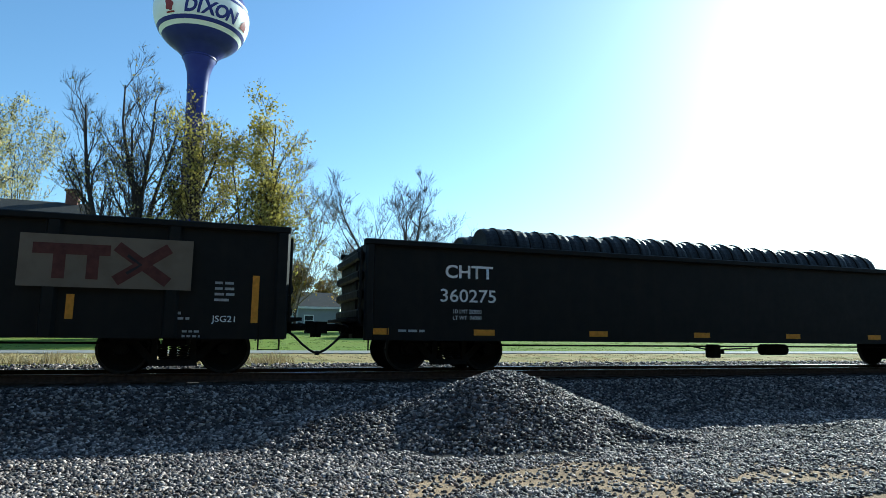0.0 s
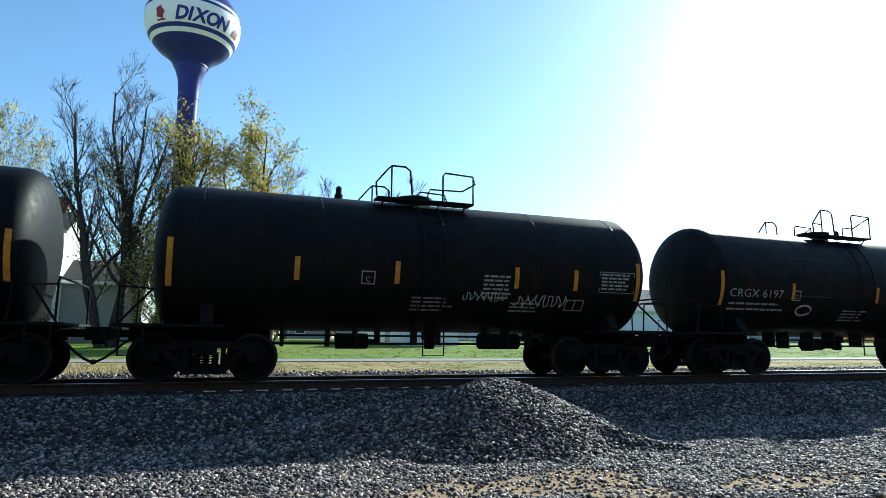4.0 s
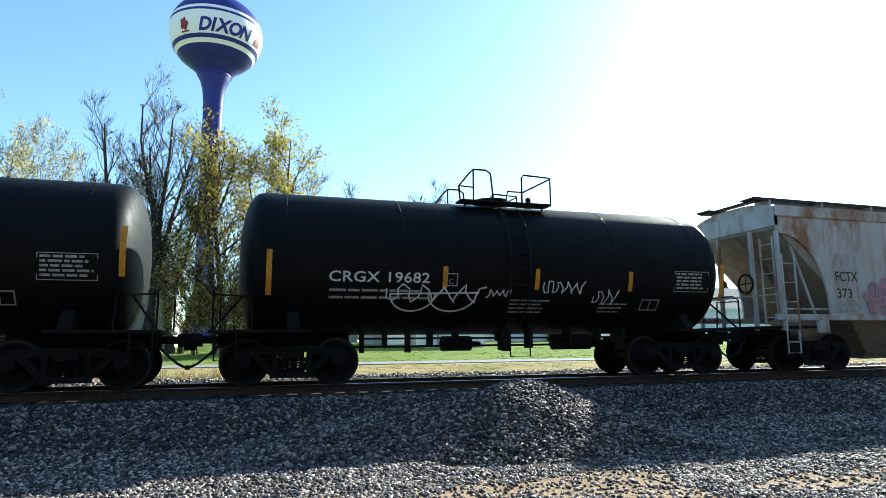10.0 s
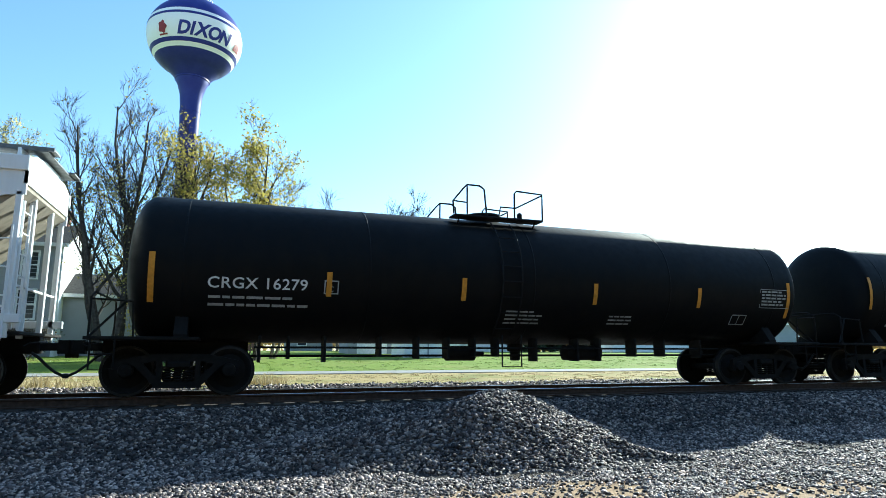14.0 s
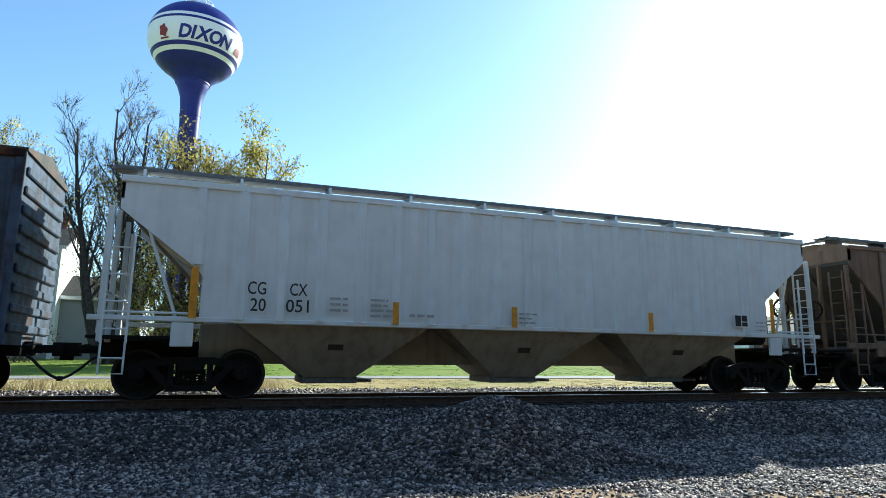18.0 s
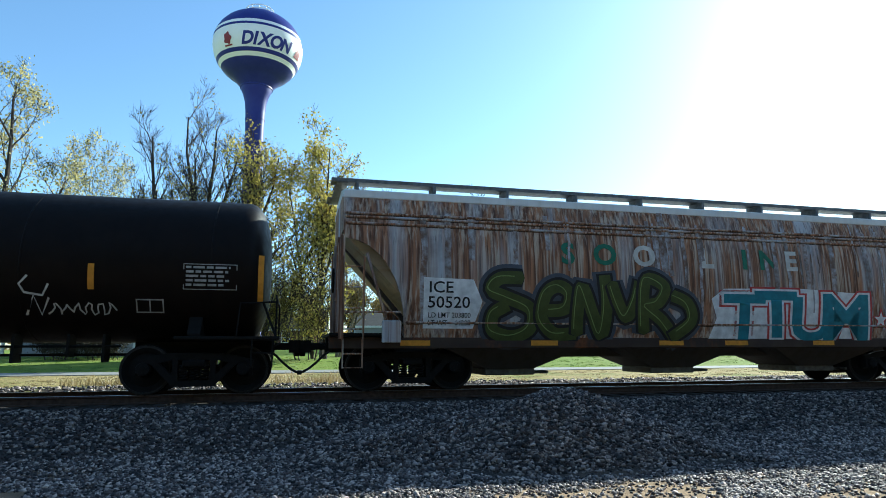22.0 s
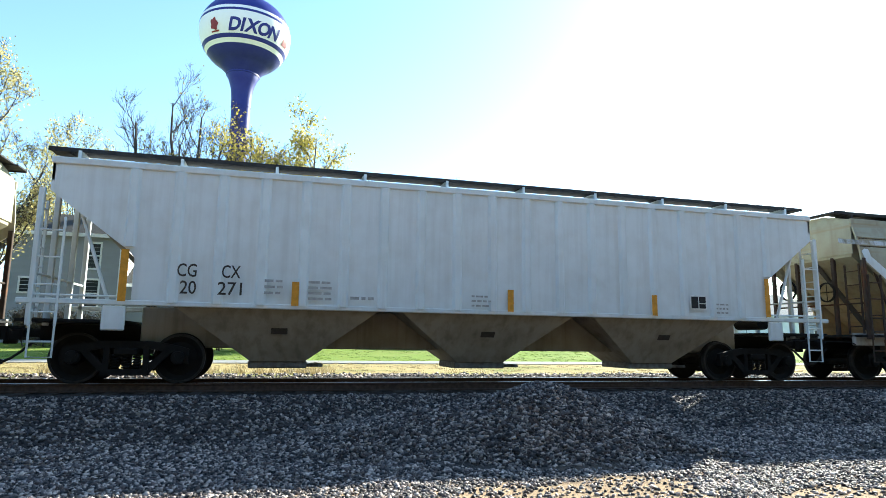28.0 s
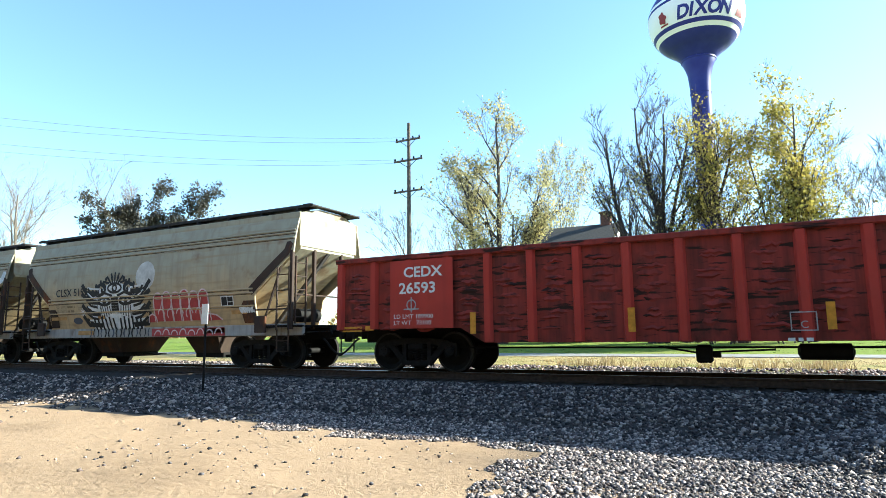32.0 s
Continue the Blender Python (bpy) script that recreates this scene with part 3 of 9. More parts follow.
gx, gy = axis(-3500, 3500, -26, 28, 0.22), axis(-2500, 3500, 3.5, 19.5, 0.22)
verts = [(x, y, surface_z(x, y)) for y in gy for x in gx]
nx = len(gx)
faces = np.array([(j * nx + i, j * nx + i + 1, (j + 1) * nx + i + 1, (j + 1) * nx + i) for j in range(len(gy) - 1) for i in range(nx - 1)], dtype=np.int32)
ground = new("ground", raw_mesh("ground", np.array(verts), faces.ravel(), 4, True))
ground.data.materials.append(SOIL)
tagged(ground, "flat ground of gravel, bare tan dirt, dry grass and green lawn", "ground", kind="structure")


def ground_strip(name, y0, y1, x0, x1, lift, mat, label, category):
    xs, ys = np.arange(x0, x1 + 1, 4.0), np.linspace(y0, y1, 4)
    v = [(x, y, ground_z(x, y) + lift) for y in ys for x in xs]
    v += [(x, y, ground_z(x, y) - 0.2) for y in ys for x in xs]
    n, k = len(xs), len(xs) * len(ys)
    f = [(j * n + i, j * n + i + 1, (j + 1) * n + i + 1, (j + 1) * n + i) for j in range(len(ys) - 1) for i in range(n - 1)]
    f += [(i, k + i, k + i + 1, i + 1) for i in range(n - 1)] + [(k - n + i + 1, 2 * k - n + i + 1, 2 * k - n + i, k - n + i) for i in range(n - 1)]
    m = Mesh().add(v, f)
    return tagged(part(name, m, mat), label, category, kind="structure")


ground_strip("road", 24.9, 27.1, -420, 420, 0.03, ASPHALT, "narrow pale grey road running along behind the railway track", "road")

# an unseen tall dark screen, added behind the viewer to cut the sky's fill light
hedge = Mesh().box(-70, 70, -9.5, -8.0, -0.2, 12.5)
for s in (-1, 1):
    hedge.box(min(s * 68, s * 70), max(s * 68, s * 70), -8.0, 2.0, -0.2, 12.5)
tagged(part("backdrop", hedge, SKY_BLOCKER), "plain dark unseen screen added behind the viewer to block sky light", "hedge", kind="structure")

BOX_V = np.array([(x, y, z) for x in (-1, 1) for y in (-1, 1) for z in (-1, 1)], dtype=float)
BOX_F = np.array([(0, 1, 3), (0, 3, 2), (4, 6, 7), (4, 7, 5), (0, 4, 5), (0, 5, 1), (2, 3, 7), (2, 7, 6), (0, 2, 6), (0, 6, 4), (1, 5, 7), (1, 7, 3)])
rng = np.random.default_rng(5)


def stones(name, places, sizes, label, mat=None):
    """Broken stones at the given places as one joined mesh."""
    n = len(places)
    q = rng.normal(size=(n, 4))
    q /= np.linalg.norm(q, axis=1)[:, None]
    w, a, b, c = q.T
    rot = np.stack([1 - 2 * (b * b + c * c), 2 * (a * b - c * w), 2 * (a * c + b * w), 2 * (a * b + c * w), 1 - 2 * (a * a + c * c), 2 * (b * c - a * w), 2 * (a * c - b * w), 2 * (b * c + a * w), 1 - 2 * (a * a + b * b)], 1).reshape(n, 3, 3)
    shape = rng.uniform(0.30, 0.95, size=(n, 1, 3))
    local = BOX_V[None] * shape * rng.uniform(0.5, 1.1, size=(n, 8, 3)) * sizes[:, None, None] * 0.62
    v = np.einsum("nij,nkj->nki", rot, local)
    v[:, :, 2] *= 0.8
    v += places[:, None, :]
    f = (BOX_F[None] + (np.arange(n) * 8)[:, None, None]).ravel()
    ob = new(name, raw_mesh(name, v.reshape(-1, 3), f, 3))
    ob.data.materials.append(mat or STONE)
    return tagged(ob, label, "gravel", kind="stuff")


def scatter(x0, x1, y0, y1, n, lo, hi, keep):
    out, size = [], []
    for x, y, s in zip(rng.uniform(x0, x1, n), rng.uniform(y0, y1, n), rng.uniform(0, 1, n)):
        if keep(x, y):
            d = lo + (hi - lo) * s * s
            out.append((x, y, surface_z(x, y) + d * 0.12))
            size.append(d)
    return np.array(out), np.array(size)


def on_gravel(x, y):
    return lot(x, y) < 0 or rng.random() < (0.008 if x < -2 else 0.20)


stones("gravel", *scatter(-9, 13.5, 4.6, 9.8, 135000, 0.026, 0.064, on_gravel), "loose crushed grey and pinkish stones beside the track")
stones("gravel", *scatter(13.5, 24, 6.0, 11.8, 13000, 0.05, 0.12, on_gravel), "loose crushed grey stones further along the track")
stones("gravel", *scatter(-26, -9, 6.5, 11.8, 12000, 0.045, 0.11, on_gravel), "loose crushed grey stones beside the dirt lot")
stones("ballast", *scatter(-14, 24, 9.8, 12.7, 46000, 0.04, 0.08, lambda x, y: True), "grey crushed-stone ballast on the shoulder of the track", STONE_SHADED)
stones("ballast", *scatter(-26, 40, 16.2, 18.3, 9000, 0.06, 0.11, lambda x, y: True), "grey crushed-stone ballast on the far shoulder")
px, ps = scatter(-0.4, 8.2, 5.9, 11.4, 44000, 0.035, 0.085, lambda x, y: pile_z(x, y) > ground_z(x, y) - 0.02)
stones("gravel_pile", px, ps, "heap of crushed grey ballast stones beside the track", STONE_PILE)

# the rails and ties
RAIL = ((-0.07, 0), (0.07, 0), (0.07, 0.012), (0.014, 0.03), (0.010, 0.12), (0.036, 0.135), (0.036, 0.166), (-0.036, 0.166), (-0.036, 0.135), (-0.010, 0.12), (-0.014, 0.03), (-0.07, 0.012))
for side in (-1, 1):
    m = Mesh()
    m.prism([(u + TRACK_Y + side * 0.755, w + RAIL_Z - 0.172) for u, w in RAIL], "x", -480, 480)
    rail = tagged(part("rail", m, RAIL_SIDE), "rusty steel rail with a polished running top", "rail", group="rails of the track")
    m = Mesh()
    y = TRACK_Y + side * 0.755
    m.prism([(y - 0.034, RAIL_Z - 0.008), (y + 0.034, RAIL_Z - 0.008), (y + 0.028, RAIL_Z), (y - 0.028, RAIL_Z)], "x", -480, 480)
    part("rail_head", m, RAIL_TOP, rail, "polished steel running surface")


def grass_tufts(name, x0, x1, y0, y1, n, height, mat, seed, label):
    """Loose tufts of grass: bundles of thin blades that lean apart."""
    g = np.random.default_rng(seed)
    per = 14
    tx, ty = g.uniform(x0, x1, n), g.uniform(y0, y1, n)
    thick = np.array([noise.noise((x * 0.25, y * 0.5, 9)) for x, y in zip(tx, ty)]) > g.uniform(-0.5, 0.35, n)
    tx, ty = tx[thick], ty[thick]
    base = np.array([(x, y, ground_z(x, y)) for x, y in zip(tx, ty)]).repeat(per, 0)
    base[:, :2] += g.normal(0, 0.07, (len(base), 2))
    lean = g.normal(0, 0.35, base.shape)
    lean[:, 2] = 1.0
    tip = base + lean * (height * g.uniform(0.4, 1.1, len(tx)).repeat(per) * g.uniform(0.6, 1.0, len(base)))[:, None]
    side = g.normal(0, 1, base.shape)
    side[:, 2] = 0
    side *= (0.012 / np.linalg.norm(side, axis=1))[:, None]
    v = np.stack([base - side, base + side, tip + side * 0.3, tip - side * 0.3], 1).reshape(-1, 3)
    ob = new(name, raw_mesh(name, v, np.arange(len(v)), 4))
    ob.data.materials.append(mat)
    return tagged(ob, label, "grass", kind="stuff")


grass_tufts("dry_grass", -24, 44, 18.3, 24.8, 2600, 0.05, STRAW, 61, "dry straw-coloured grass between the track and the road")
grass_tufts("dry_grass", -6, 2, 18.2, 19.6, 160, 0.32, STRAW, 62, "taller dry grass clumps beside the far ballast")
grass_tufts("green_grass", -24, 44, 27.4, 40.0, 3600, 0.05, GRASS, 63, "short green lawn grass beyond the road")


# ---- the water tower ----
def water_tower(x, y, base):
    tower = tagged(new("water_tower"), "tall blue and white water tower lettered with the town name", "water tower")
    tower.location = (x, y, base)
    c = 49.3 - base + EYE            # height of the ball's widest line
    R = 7.15
    def ball(h):                     # radius of the ball at a height above its widest line
        return R * math.sqrt(max(0.0, 1 - (h / (6.0 if h > 0 else 6.6)) ** 2))
    def band(h0, h1, n=6, grow=0.0):
        return [(ball(h0 + (h1 - h0) * i / n) + grow, c + h0 + (h1 - h0) * i / n) for i in range(n + 1)]
    part("dome", Mesh().lathe(band(1.6, 5.95, 12) + [(0.3, c + 6.0)], 64, "z"), TOWER_BLUE, tower, smooth=True)
    part("white_band", Mesh().lathe(band(-4.0, 1.6, 14), 64, "z"), TOWER_WHITE, tower, smooth=True)
    part("blue_stripe", Mesh().lathe(band(0.65, 1.05, 2, 0.03), 64, "z"), TOWER_BLUE, tower, smooth=True)
    part("blue_stripe", Mesh().lathe(band(-3.42, -2.88, 2, 0.03), 64, "z"), TOWER_BLUE, tower, smooth=True)
    low = band(-4.0, -5.6, 8)
    part("lower_bowl", Mesh().lathe(low + [(3.0, c - 6.4), (2.5, c - 7.0)], 64, "z"), TOWER_BLUE, tower, smooth=True)
    prof = [(2.5, c - 6.9), (2.54, c - 7.1), (2.1, c - 8.1), (1.72, c - 9.4), (1.56, c - 11.2), (1.48, c - 14), (1.48, 8.0), (2.1, 5.0), (3.3, 0.0)]
    part("shaft", Mesh().lathe(prof, 40, "z"), TOWER_BLUE, tower, smooth=True)
    ring = Mesh().lathe([(2.5, c - 7.2), (2.6, c - 7.15), (2.6, c - 6.98), (2.5, c - 6.92)], 40, "z")
    part("neck_ring", ring, TOWER_BLUE, tower)
    for zz in (c - 12.4, c - 16.5, c - 22.0):
        part("seam_ring", Mesh().lathe([(1.5, zz - 0.06), (1.58, zz - 0.05), (1.58, zz + 0.05), (1.5, zz + 0.06)], 40, "z"), TOWER_BLUE, tower)
    for hh in (0.55, 1.1):
        pts = [(2.2 * math.cos(a), 2.2 * math.sin(a), c + 5.65 + hh) for a in np.linspace(0, 2 * math.pi, 33)]
        part("roof_railing", Mesh().tube(pts, 0.085, 5), TOWER_WHITE, tower)
    for k in range(12):
        a = 2 * math.pi * k / 12
        part("railing_post", Mesh().tube([(2.2 * math.cos(a), 2.2 * math.sin(a), c + 5.55), (2.2 * math.cos(a), 2.2 * math.sin(a), c + 6.75)], 0.075, 5), TOWER_WHITE, tower)
    part("roof_vent", Mesh().lathe([(0.45, c + 5.9), (0.45, c + 6.5), (0.7, c + 6.6), (0.6, c + 6.85), (0.1, c + 6.95)], 16, "z"), TOWER_WHITE, tower)
    part("roof_antenna", Mesh().tube([(0.9, 0.4, c + 5.9), (0.9, 0.4, c + 7.6)], 0.04, 5), GALV, tower)
    # the name and the emblem, wrapped round the ball
    def finer(me):
        bm = bmesh.new()
        bm.from_mesh(me)
        bmesh.ops.triangulate(bm, faces=bm.faces)
        bmesh.ops.subdivide_edges(bm, edges=bm.edges, cuts=3, use_grid_fill=True)
        bm.to_mesh(me)
        bm.free()
        return me
    def wrap(me, start):
        for v in me.vertices:
            h = v.co.z
            r = ball(h) + 0.05
            a = -math.pi / 2 + start + v.co.x / R
            v.co = (r * math.cos(a), r * math.sin(a), c + h)
    for ch, at in (("D", 0.0), ("I", 1.9), ("X", 2.75), ("O", 4.5), ("N", 6.4)):
        me = letters(ch, 1.85, bold=0.10, squeeze=0.96)
        for v in me.vertices:
            v.co.x += at + v.co.z * 0.22
            v.co.z -= 2.5
        wrap(finer(me), -0.33)
        part("letter", me, TOWER_BLUE, tower, "dark blue letter")
    bud = [((0.70 + 0.12 * math.cos(5 * a) - 0.10 * math.sin(a)) * math.cos(a), 0.42 + (0.88 + 0.10 * math.cos(5 * a)) * math.sin(a)) for a in np.linspace(0, 2 * math.pi, 41)[:-1]]
    for name, poly, lab in (("emblem", bud, "dark red flower emblem"), ("emblem_bar", [(-0.75, -0.78), (0.8, -0.78), (0.8, -0.56), (-0.75, -0.56)], "")):
        me = mesh_data(Mesh().patch(poly, 0), name)
        for v in me.vertices:
            v.co.z -= 1.85
        wrap(finer(me), -0.66)
        part(name, me, TOWER_RED, tower, lab)
    me = mesh_data(Mesh().patch([(-0.9, -2.5), (0.9, -2.5), (0.7, -1.6), (0, -1.0), (-0.7, -1.6)], 0), "emblem")
    wrap(finer(me), 1.15)
    part("emblem", me, TOWER_RED, tower, "faded red emblem")
    return tower


def letters(text, height, bold=0.0, space=1.0, squeeze=1.0):
    """Flat letters in the x, z plane, standing on z = 0 and starting at x = 0, in the built-in font."""
    cu = bpy.data.curves.new("lettering", "FONT")
    cu.body, cu.size, cu.offset, cu.space_character, cu.resolution_u = text, height / 0.70, bold, space, 3
    ob = bpy.data.objects.new("lettering", cu)
    me = bpy.data.meshes.new_from_object(ob)
    me.name = "lettering"
    bpy.data.objects.remove(ob)
    bpy.data.curves.remove(cu)
    me.transform(Matrix(((squeeze, 0, 0, 0), (0, 0, 0, 0), (0, 1, 0, 0), (0, 0, 0, 1))))
    me.materials.clear()
    return me


water_tower(-7.25, 99.7, 1.3)


# ---- trees ----
def make_tree(name, place, stems, height, spread, leaves, leaf_mat, bark, label, seed, bare_top=0.0, leaf_size=0.2, droop=0.0, depth=4, trunk_r=0.16, low=0.25, group="", splay=0.42, base=0.7, haze=3, haze_len=0.6, reach=1.2, wide=None, leans=(), rise=0.10):
    """A tree of several stems: tapered limbs that fork and climb, fine twigs, and leaves in loose clumps with gaps.
    leans: for each stem its foot (x, y), its lean (x, y) for each metre of height and its share of the height; otherwise the stems stand in a ring."""
    r = random.Random(seed)
    wood, twigs = Mesh(), []

    def grow(p, d, length, rad, level):
        n = 6 if level < 2 else 4
        pts, rs = [p.copy()], [rad]
        q, dd = p.copy(), d.copy()
        for i in range(n):
            lean = (0.07, 0.10, 0.15, 0.2, 0.2)[min(level, 4)]
            dd = (dd + Vector((r.gauss(0, lean), r.gauss(0, lean), r.gauss(0, lean * 0.6) + (0.06 if level < 3 else 0.04 - droop)))).normalized()
            q = q + dd * (length / n)
            pts.append(q.copy())
            rs.append(max(0.008, rad * (1 - 0.80 * (i + 1) / n)))
        wood.tube(pts, rs, 7 if level == 0 else (5 if level < 3 else 3), closed=False)
        if level >= depth - 1:
            twigs.append((pts, level))
            return
        kids = {0: r.randint(10, 13), 1: r.randint(6, 8), 2: r.randint(4, 6)}.get(level, 3)
        for k in range(kids):
            t0 = low if level == 0 else 0.22
            t = t0 + (1 - t0) * (k + r.random()) / kids
            i = min(n - 1, int(t * n))
            at = pts[i].lerp(pts[i + 1], t * n - i)
            side = Vector((r.gauss(0, 1), r.gauss(0, 1), 0)).normalized()
            tilt = (1.15 if level == 0 else 0.95) * spread
            cd = (pts[i + 1] - pts[i]).normalized() + side * tilt * r.uniform(0.5, 1.2) + Vector((0, 0, rise))
            grow(at, cd.normalized(), length * (1 - 0.55 * t) * r.uniform(0.34, 0.56) * (reach if level == 0 else 1.35), rs[i] * r.uniform(0.40, 0.58), level + 1)
        if level < depth - 1:
            twigs.append((pts[-3:], level))

    z = ground_z(*place)
    if leans:
        for ox, oy, lx, ly, tall in leans:
            grow(Vector((ox, oy, -0.15)), Vector((lx, ly, 1)).normalized(), height * tall, trunk_r * (0.55 + 0.45 * tall), 0)
    else:
        for s in range(stems):
            a = 2 * math.pi * (s + r.random() * 0.6) / max(1, stems)
            out = 0.0 if stems == 1 else r.uniform(0.3 * base, base)
            d = Vector((math.cos(a) * out * splay, math.sin(a) * out * splay, 1)).normalized()
            grow(Vector((math.cos(a) * out, math.sin(a) * out, -0.15)), d, height * r.uniform(0.78, 1.0), trunk_r * r.uniform(0.7, 1.1), 0)
    # fit the grown limbs to the tree's true height and breadth
    tips = np.array([pts[-1] for pts, _ in twigs])
    kz = height / np.percentile(tips[:, 2], 99.7)
    kx = kz if wide is None else min(1.3 * kz, max(0.7 * kz, wide / np.percentile(np.hypot(tips[:, 0], tips[:, 1]), 92)))
    wood.v = [(x * kx, y * kx, w * kz) for x, y, w in wood.v]
    twigs = [([Vector((p.x * kx, p.y * kx, p.z * kz)) for p in pts], level) for pts, level in twigs]
    tree = tagged(new(name), label, name, group)
    tree.location = (place[0], place[1], z)
    part("trunk", mesh_data(wood, "trunk", True), bark, tree)
    if haze:
        hr = np.random.default_rng(seed + 500)
        a0 = np.array([pts[-2].lerp(pts[-1], hr.random()) for pts, lv in twigs for _ in range(haze)])
        ax = np.array([(pts[-1] - pts[0]).normalized() for pts, lv in twigs for _ in range(haze)])
        ax = ax + hr.normal(0, 0.40, ax.shape) + np.array((0, 0, 0.35 - droop))
        ax /= np.linalg.norm(ax, axis=1)[:, None]
        wd = np.cross(ax, hr.normal(size=ax.shape))
        wd *= (0.008 / np.linalg.norm(wd, axis=1))[:, None] * (place[1] / 36.0)
        b0 = a0 + ax * hr.uniform(0.4, 1.0, (len(a0), 1)) * haze_len
        hv = np.stack([a0 - wd, a0 + wd, b0 + wd * 0.4, b0 - wd * 0.4], 1).reshape(-1, 3)
        part("twig_spray", raw_mesh("twig_spray", hv, np.arange(len(hv)), 4), bark, tree)
    if leaves:
        spots = []
        top = max(p.z for pts, _ in twigs for p in pts)
        weights = []
        for pts, level in twigs:
            k = pts[-1].z / top
            e = pts[-1]
            clump = max(0.0, 0.50 + 1.25 * noise.noise((e.x * 0.55 + seed, e.y * 0.55, e.z * 0.45)))
            if bare_top and k > 1 - bare_top:
                clump *= 0.12 * r.random()
            elif bare_top and k > 1 - 1.6 * bare_top:
                clump *= 0.55
            weights.append(0.02 + clump * (0.3 + 1.4 * r.random() ** 2))
        total = sum(weights)
        for (pts, level), w in zip(twigs, weights):
            for _ in range(int(leaves * w / total + r.random())):
                t = r.random() ** 0.6 * (len(pts) - 1)
                i = min(len(pts) - 2, int(t))
                p = pts[i].lerp(pts[i + 1], t - i)
                spots.append((p.x + r.gauss(0, 0.27), p.y + r.gauss(0, 0.27), p.z + r.gauss(0, 0.27) - droop * 0.3))
        g = np.random.default_rng(seed)
        c = np.array(spots)
        n = len(c)
        u = g.normal(size=(n, 3))
        u /= np.linalg.norm(u, axis=1)[:, None]
        w = np.cross(u, g.normal(size=(n, 3)))
        w /= np.linalg.norm(w, axis=1)[:, None]
        s = leaf_size * g.uniform(0.5, 1.25, size=(n, 1))
        v = np.stack([c - u * s * 0.5, c + w * s * 0.32, c + u * s * 0.5, c - w * s * 0.32], 1).reshape(-1, 3)
        me = raw_mesh("crown", v, np.arange(4 * n), 4)
        part("crown", me, leaf_mat, tree)
    return tree


CLUMP = "tree clump before the water tower"
make_tree("tree", (-5.8, 36.0), 3, 14.8, 0.70, 2400, LEAF_OLIVE, BARK, "half-bare tree with several dark stems and sparse olive leaves", 11, 0.36, group=CLUMP, depth=4, leaf_size=0.17, haze=2, reach=0.72, trunk_r=0.24, low=0.2, leans=((-0.2, 0, -0.12, 0.02, 0.95), (0.3, 0.2, -0.06, 0.0, 1.0), (0.1, 0.6, -0.01, 0.06, 0.92), (0.5, 0.5, 0.05, 0.05, 0.84), (-0.3, 0.4, -0.16, 0.05, 0.70)))
make_tree("tree", (-4.1, 36.4), 3, 16.8, 0.72, 4600, LEAF_OLIVE, BARK, "tall thin tree with bare tops and olive-yellow leaves", 12, 0.26, group=CLUMP, depth=4, leaf_size=0.18, haze=2, reach=0.70, trunk_r=0.23, low=0.16, leans=((0, 0, -0.06, 0.0, 1.0), (0.4, 0.3, 0.05, 0.04, 0.82), (-0.3, 0.5, -0.02, 0.05, 0.70)))
make_tree("tree", (-1.5, 36.0), 3, 14.8, 0.95, 8000, LEAF_WILLOW, BARK, "leafy tree in yellow-green autumn leaf", 13, 0.10, group=CLUMP, depth=4, leaf_size=0.19, haze=1, reach=0.85, trunk_r=0.22, low=0.1, leans=((0, 0, -0.03, 0.0, 1.0), (0.2, 0.1, 0.09, 0.02, 0.80), (-0.4, 0.4, -0.10, 0.04, 0.85)))
make_tree("tree", (1.6, 36.6), 3, 13.8, 0.92, 8500, LEAF_WILLOW, BARK, "willow-like tree in thick yellow-green leaf", 20, 0.0, group=CLUMP, depth=4, leaf_size=0.19, haze=1, reach=0.85, trunk_r=0.15, low=0.1, leans=((0, 0, -0.04, 0.0, 1.0), (0.3, 0.2, 0.03, 0.02, 0.80), (-0.5, 0.3, -0.13, 0.03, 0.84)))
make_tree("tree", (2.6, 38.5), 2, 10.6, 1.0, 500, LEAF_WILLOW, BARK_PALE, "bare grey tree with thin spreading twigs", 15, depth=4, low=0.2, trunk_r=0.13, group=CLUMP, haze=3, haze_len=0.9, reach=1.2, leans=((0, 0, 0.14, 0.0, 1.0), (0.2, 0.2, 0.30, 0.0, 0.8)))
make_tree("shrub", (-2.6, 35.0), 5, 5.5, 0.9, 9000, LEAF_WILLOW, BARK, "low leafy shrub under the tree clump", 18, group=CLUMP, depth=4, leaf_size=0.13, splay=0.5, base=0.9, low=0.05, wide=2.2, haze=1, trunk_r=0.05)
make_tree("shrub", (0.9, 35.4), 5, 4.6, 0.9, 8000, LEAF_WILLOW, BARK, "low leafy shrub under the tree clump", 19, group=CLUMP, depth=4, leaf_size=0.13, splay=0.5, base=0.9, low=0.05, wide=2.0, haze=1, trunk_r=0.05)
make_tree("shrub", (-12.4, 37.2), 5, 1.9, 0.9, 3500, LEAF_DARK, BARK, "low dark shrub before the farmhouse", 24, depth=4, leaf_size=0.12, splay=0.6, base=0.5, low=0.05, wide=1.3, haze=1, trunk_r=0.03)
make_tree("shrub", (-10.2, 37.4), 5, 1.7, 0.9, 3500, LEAF_DARK, BARK, "low dark shrub before the farmhouse", 25, depth=4, leaf_size=0.12, splay=0.6, base=0.5, low=0.05, wide=1.2, haze=1, trunk_r=0.03)
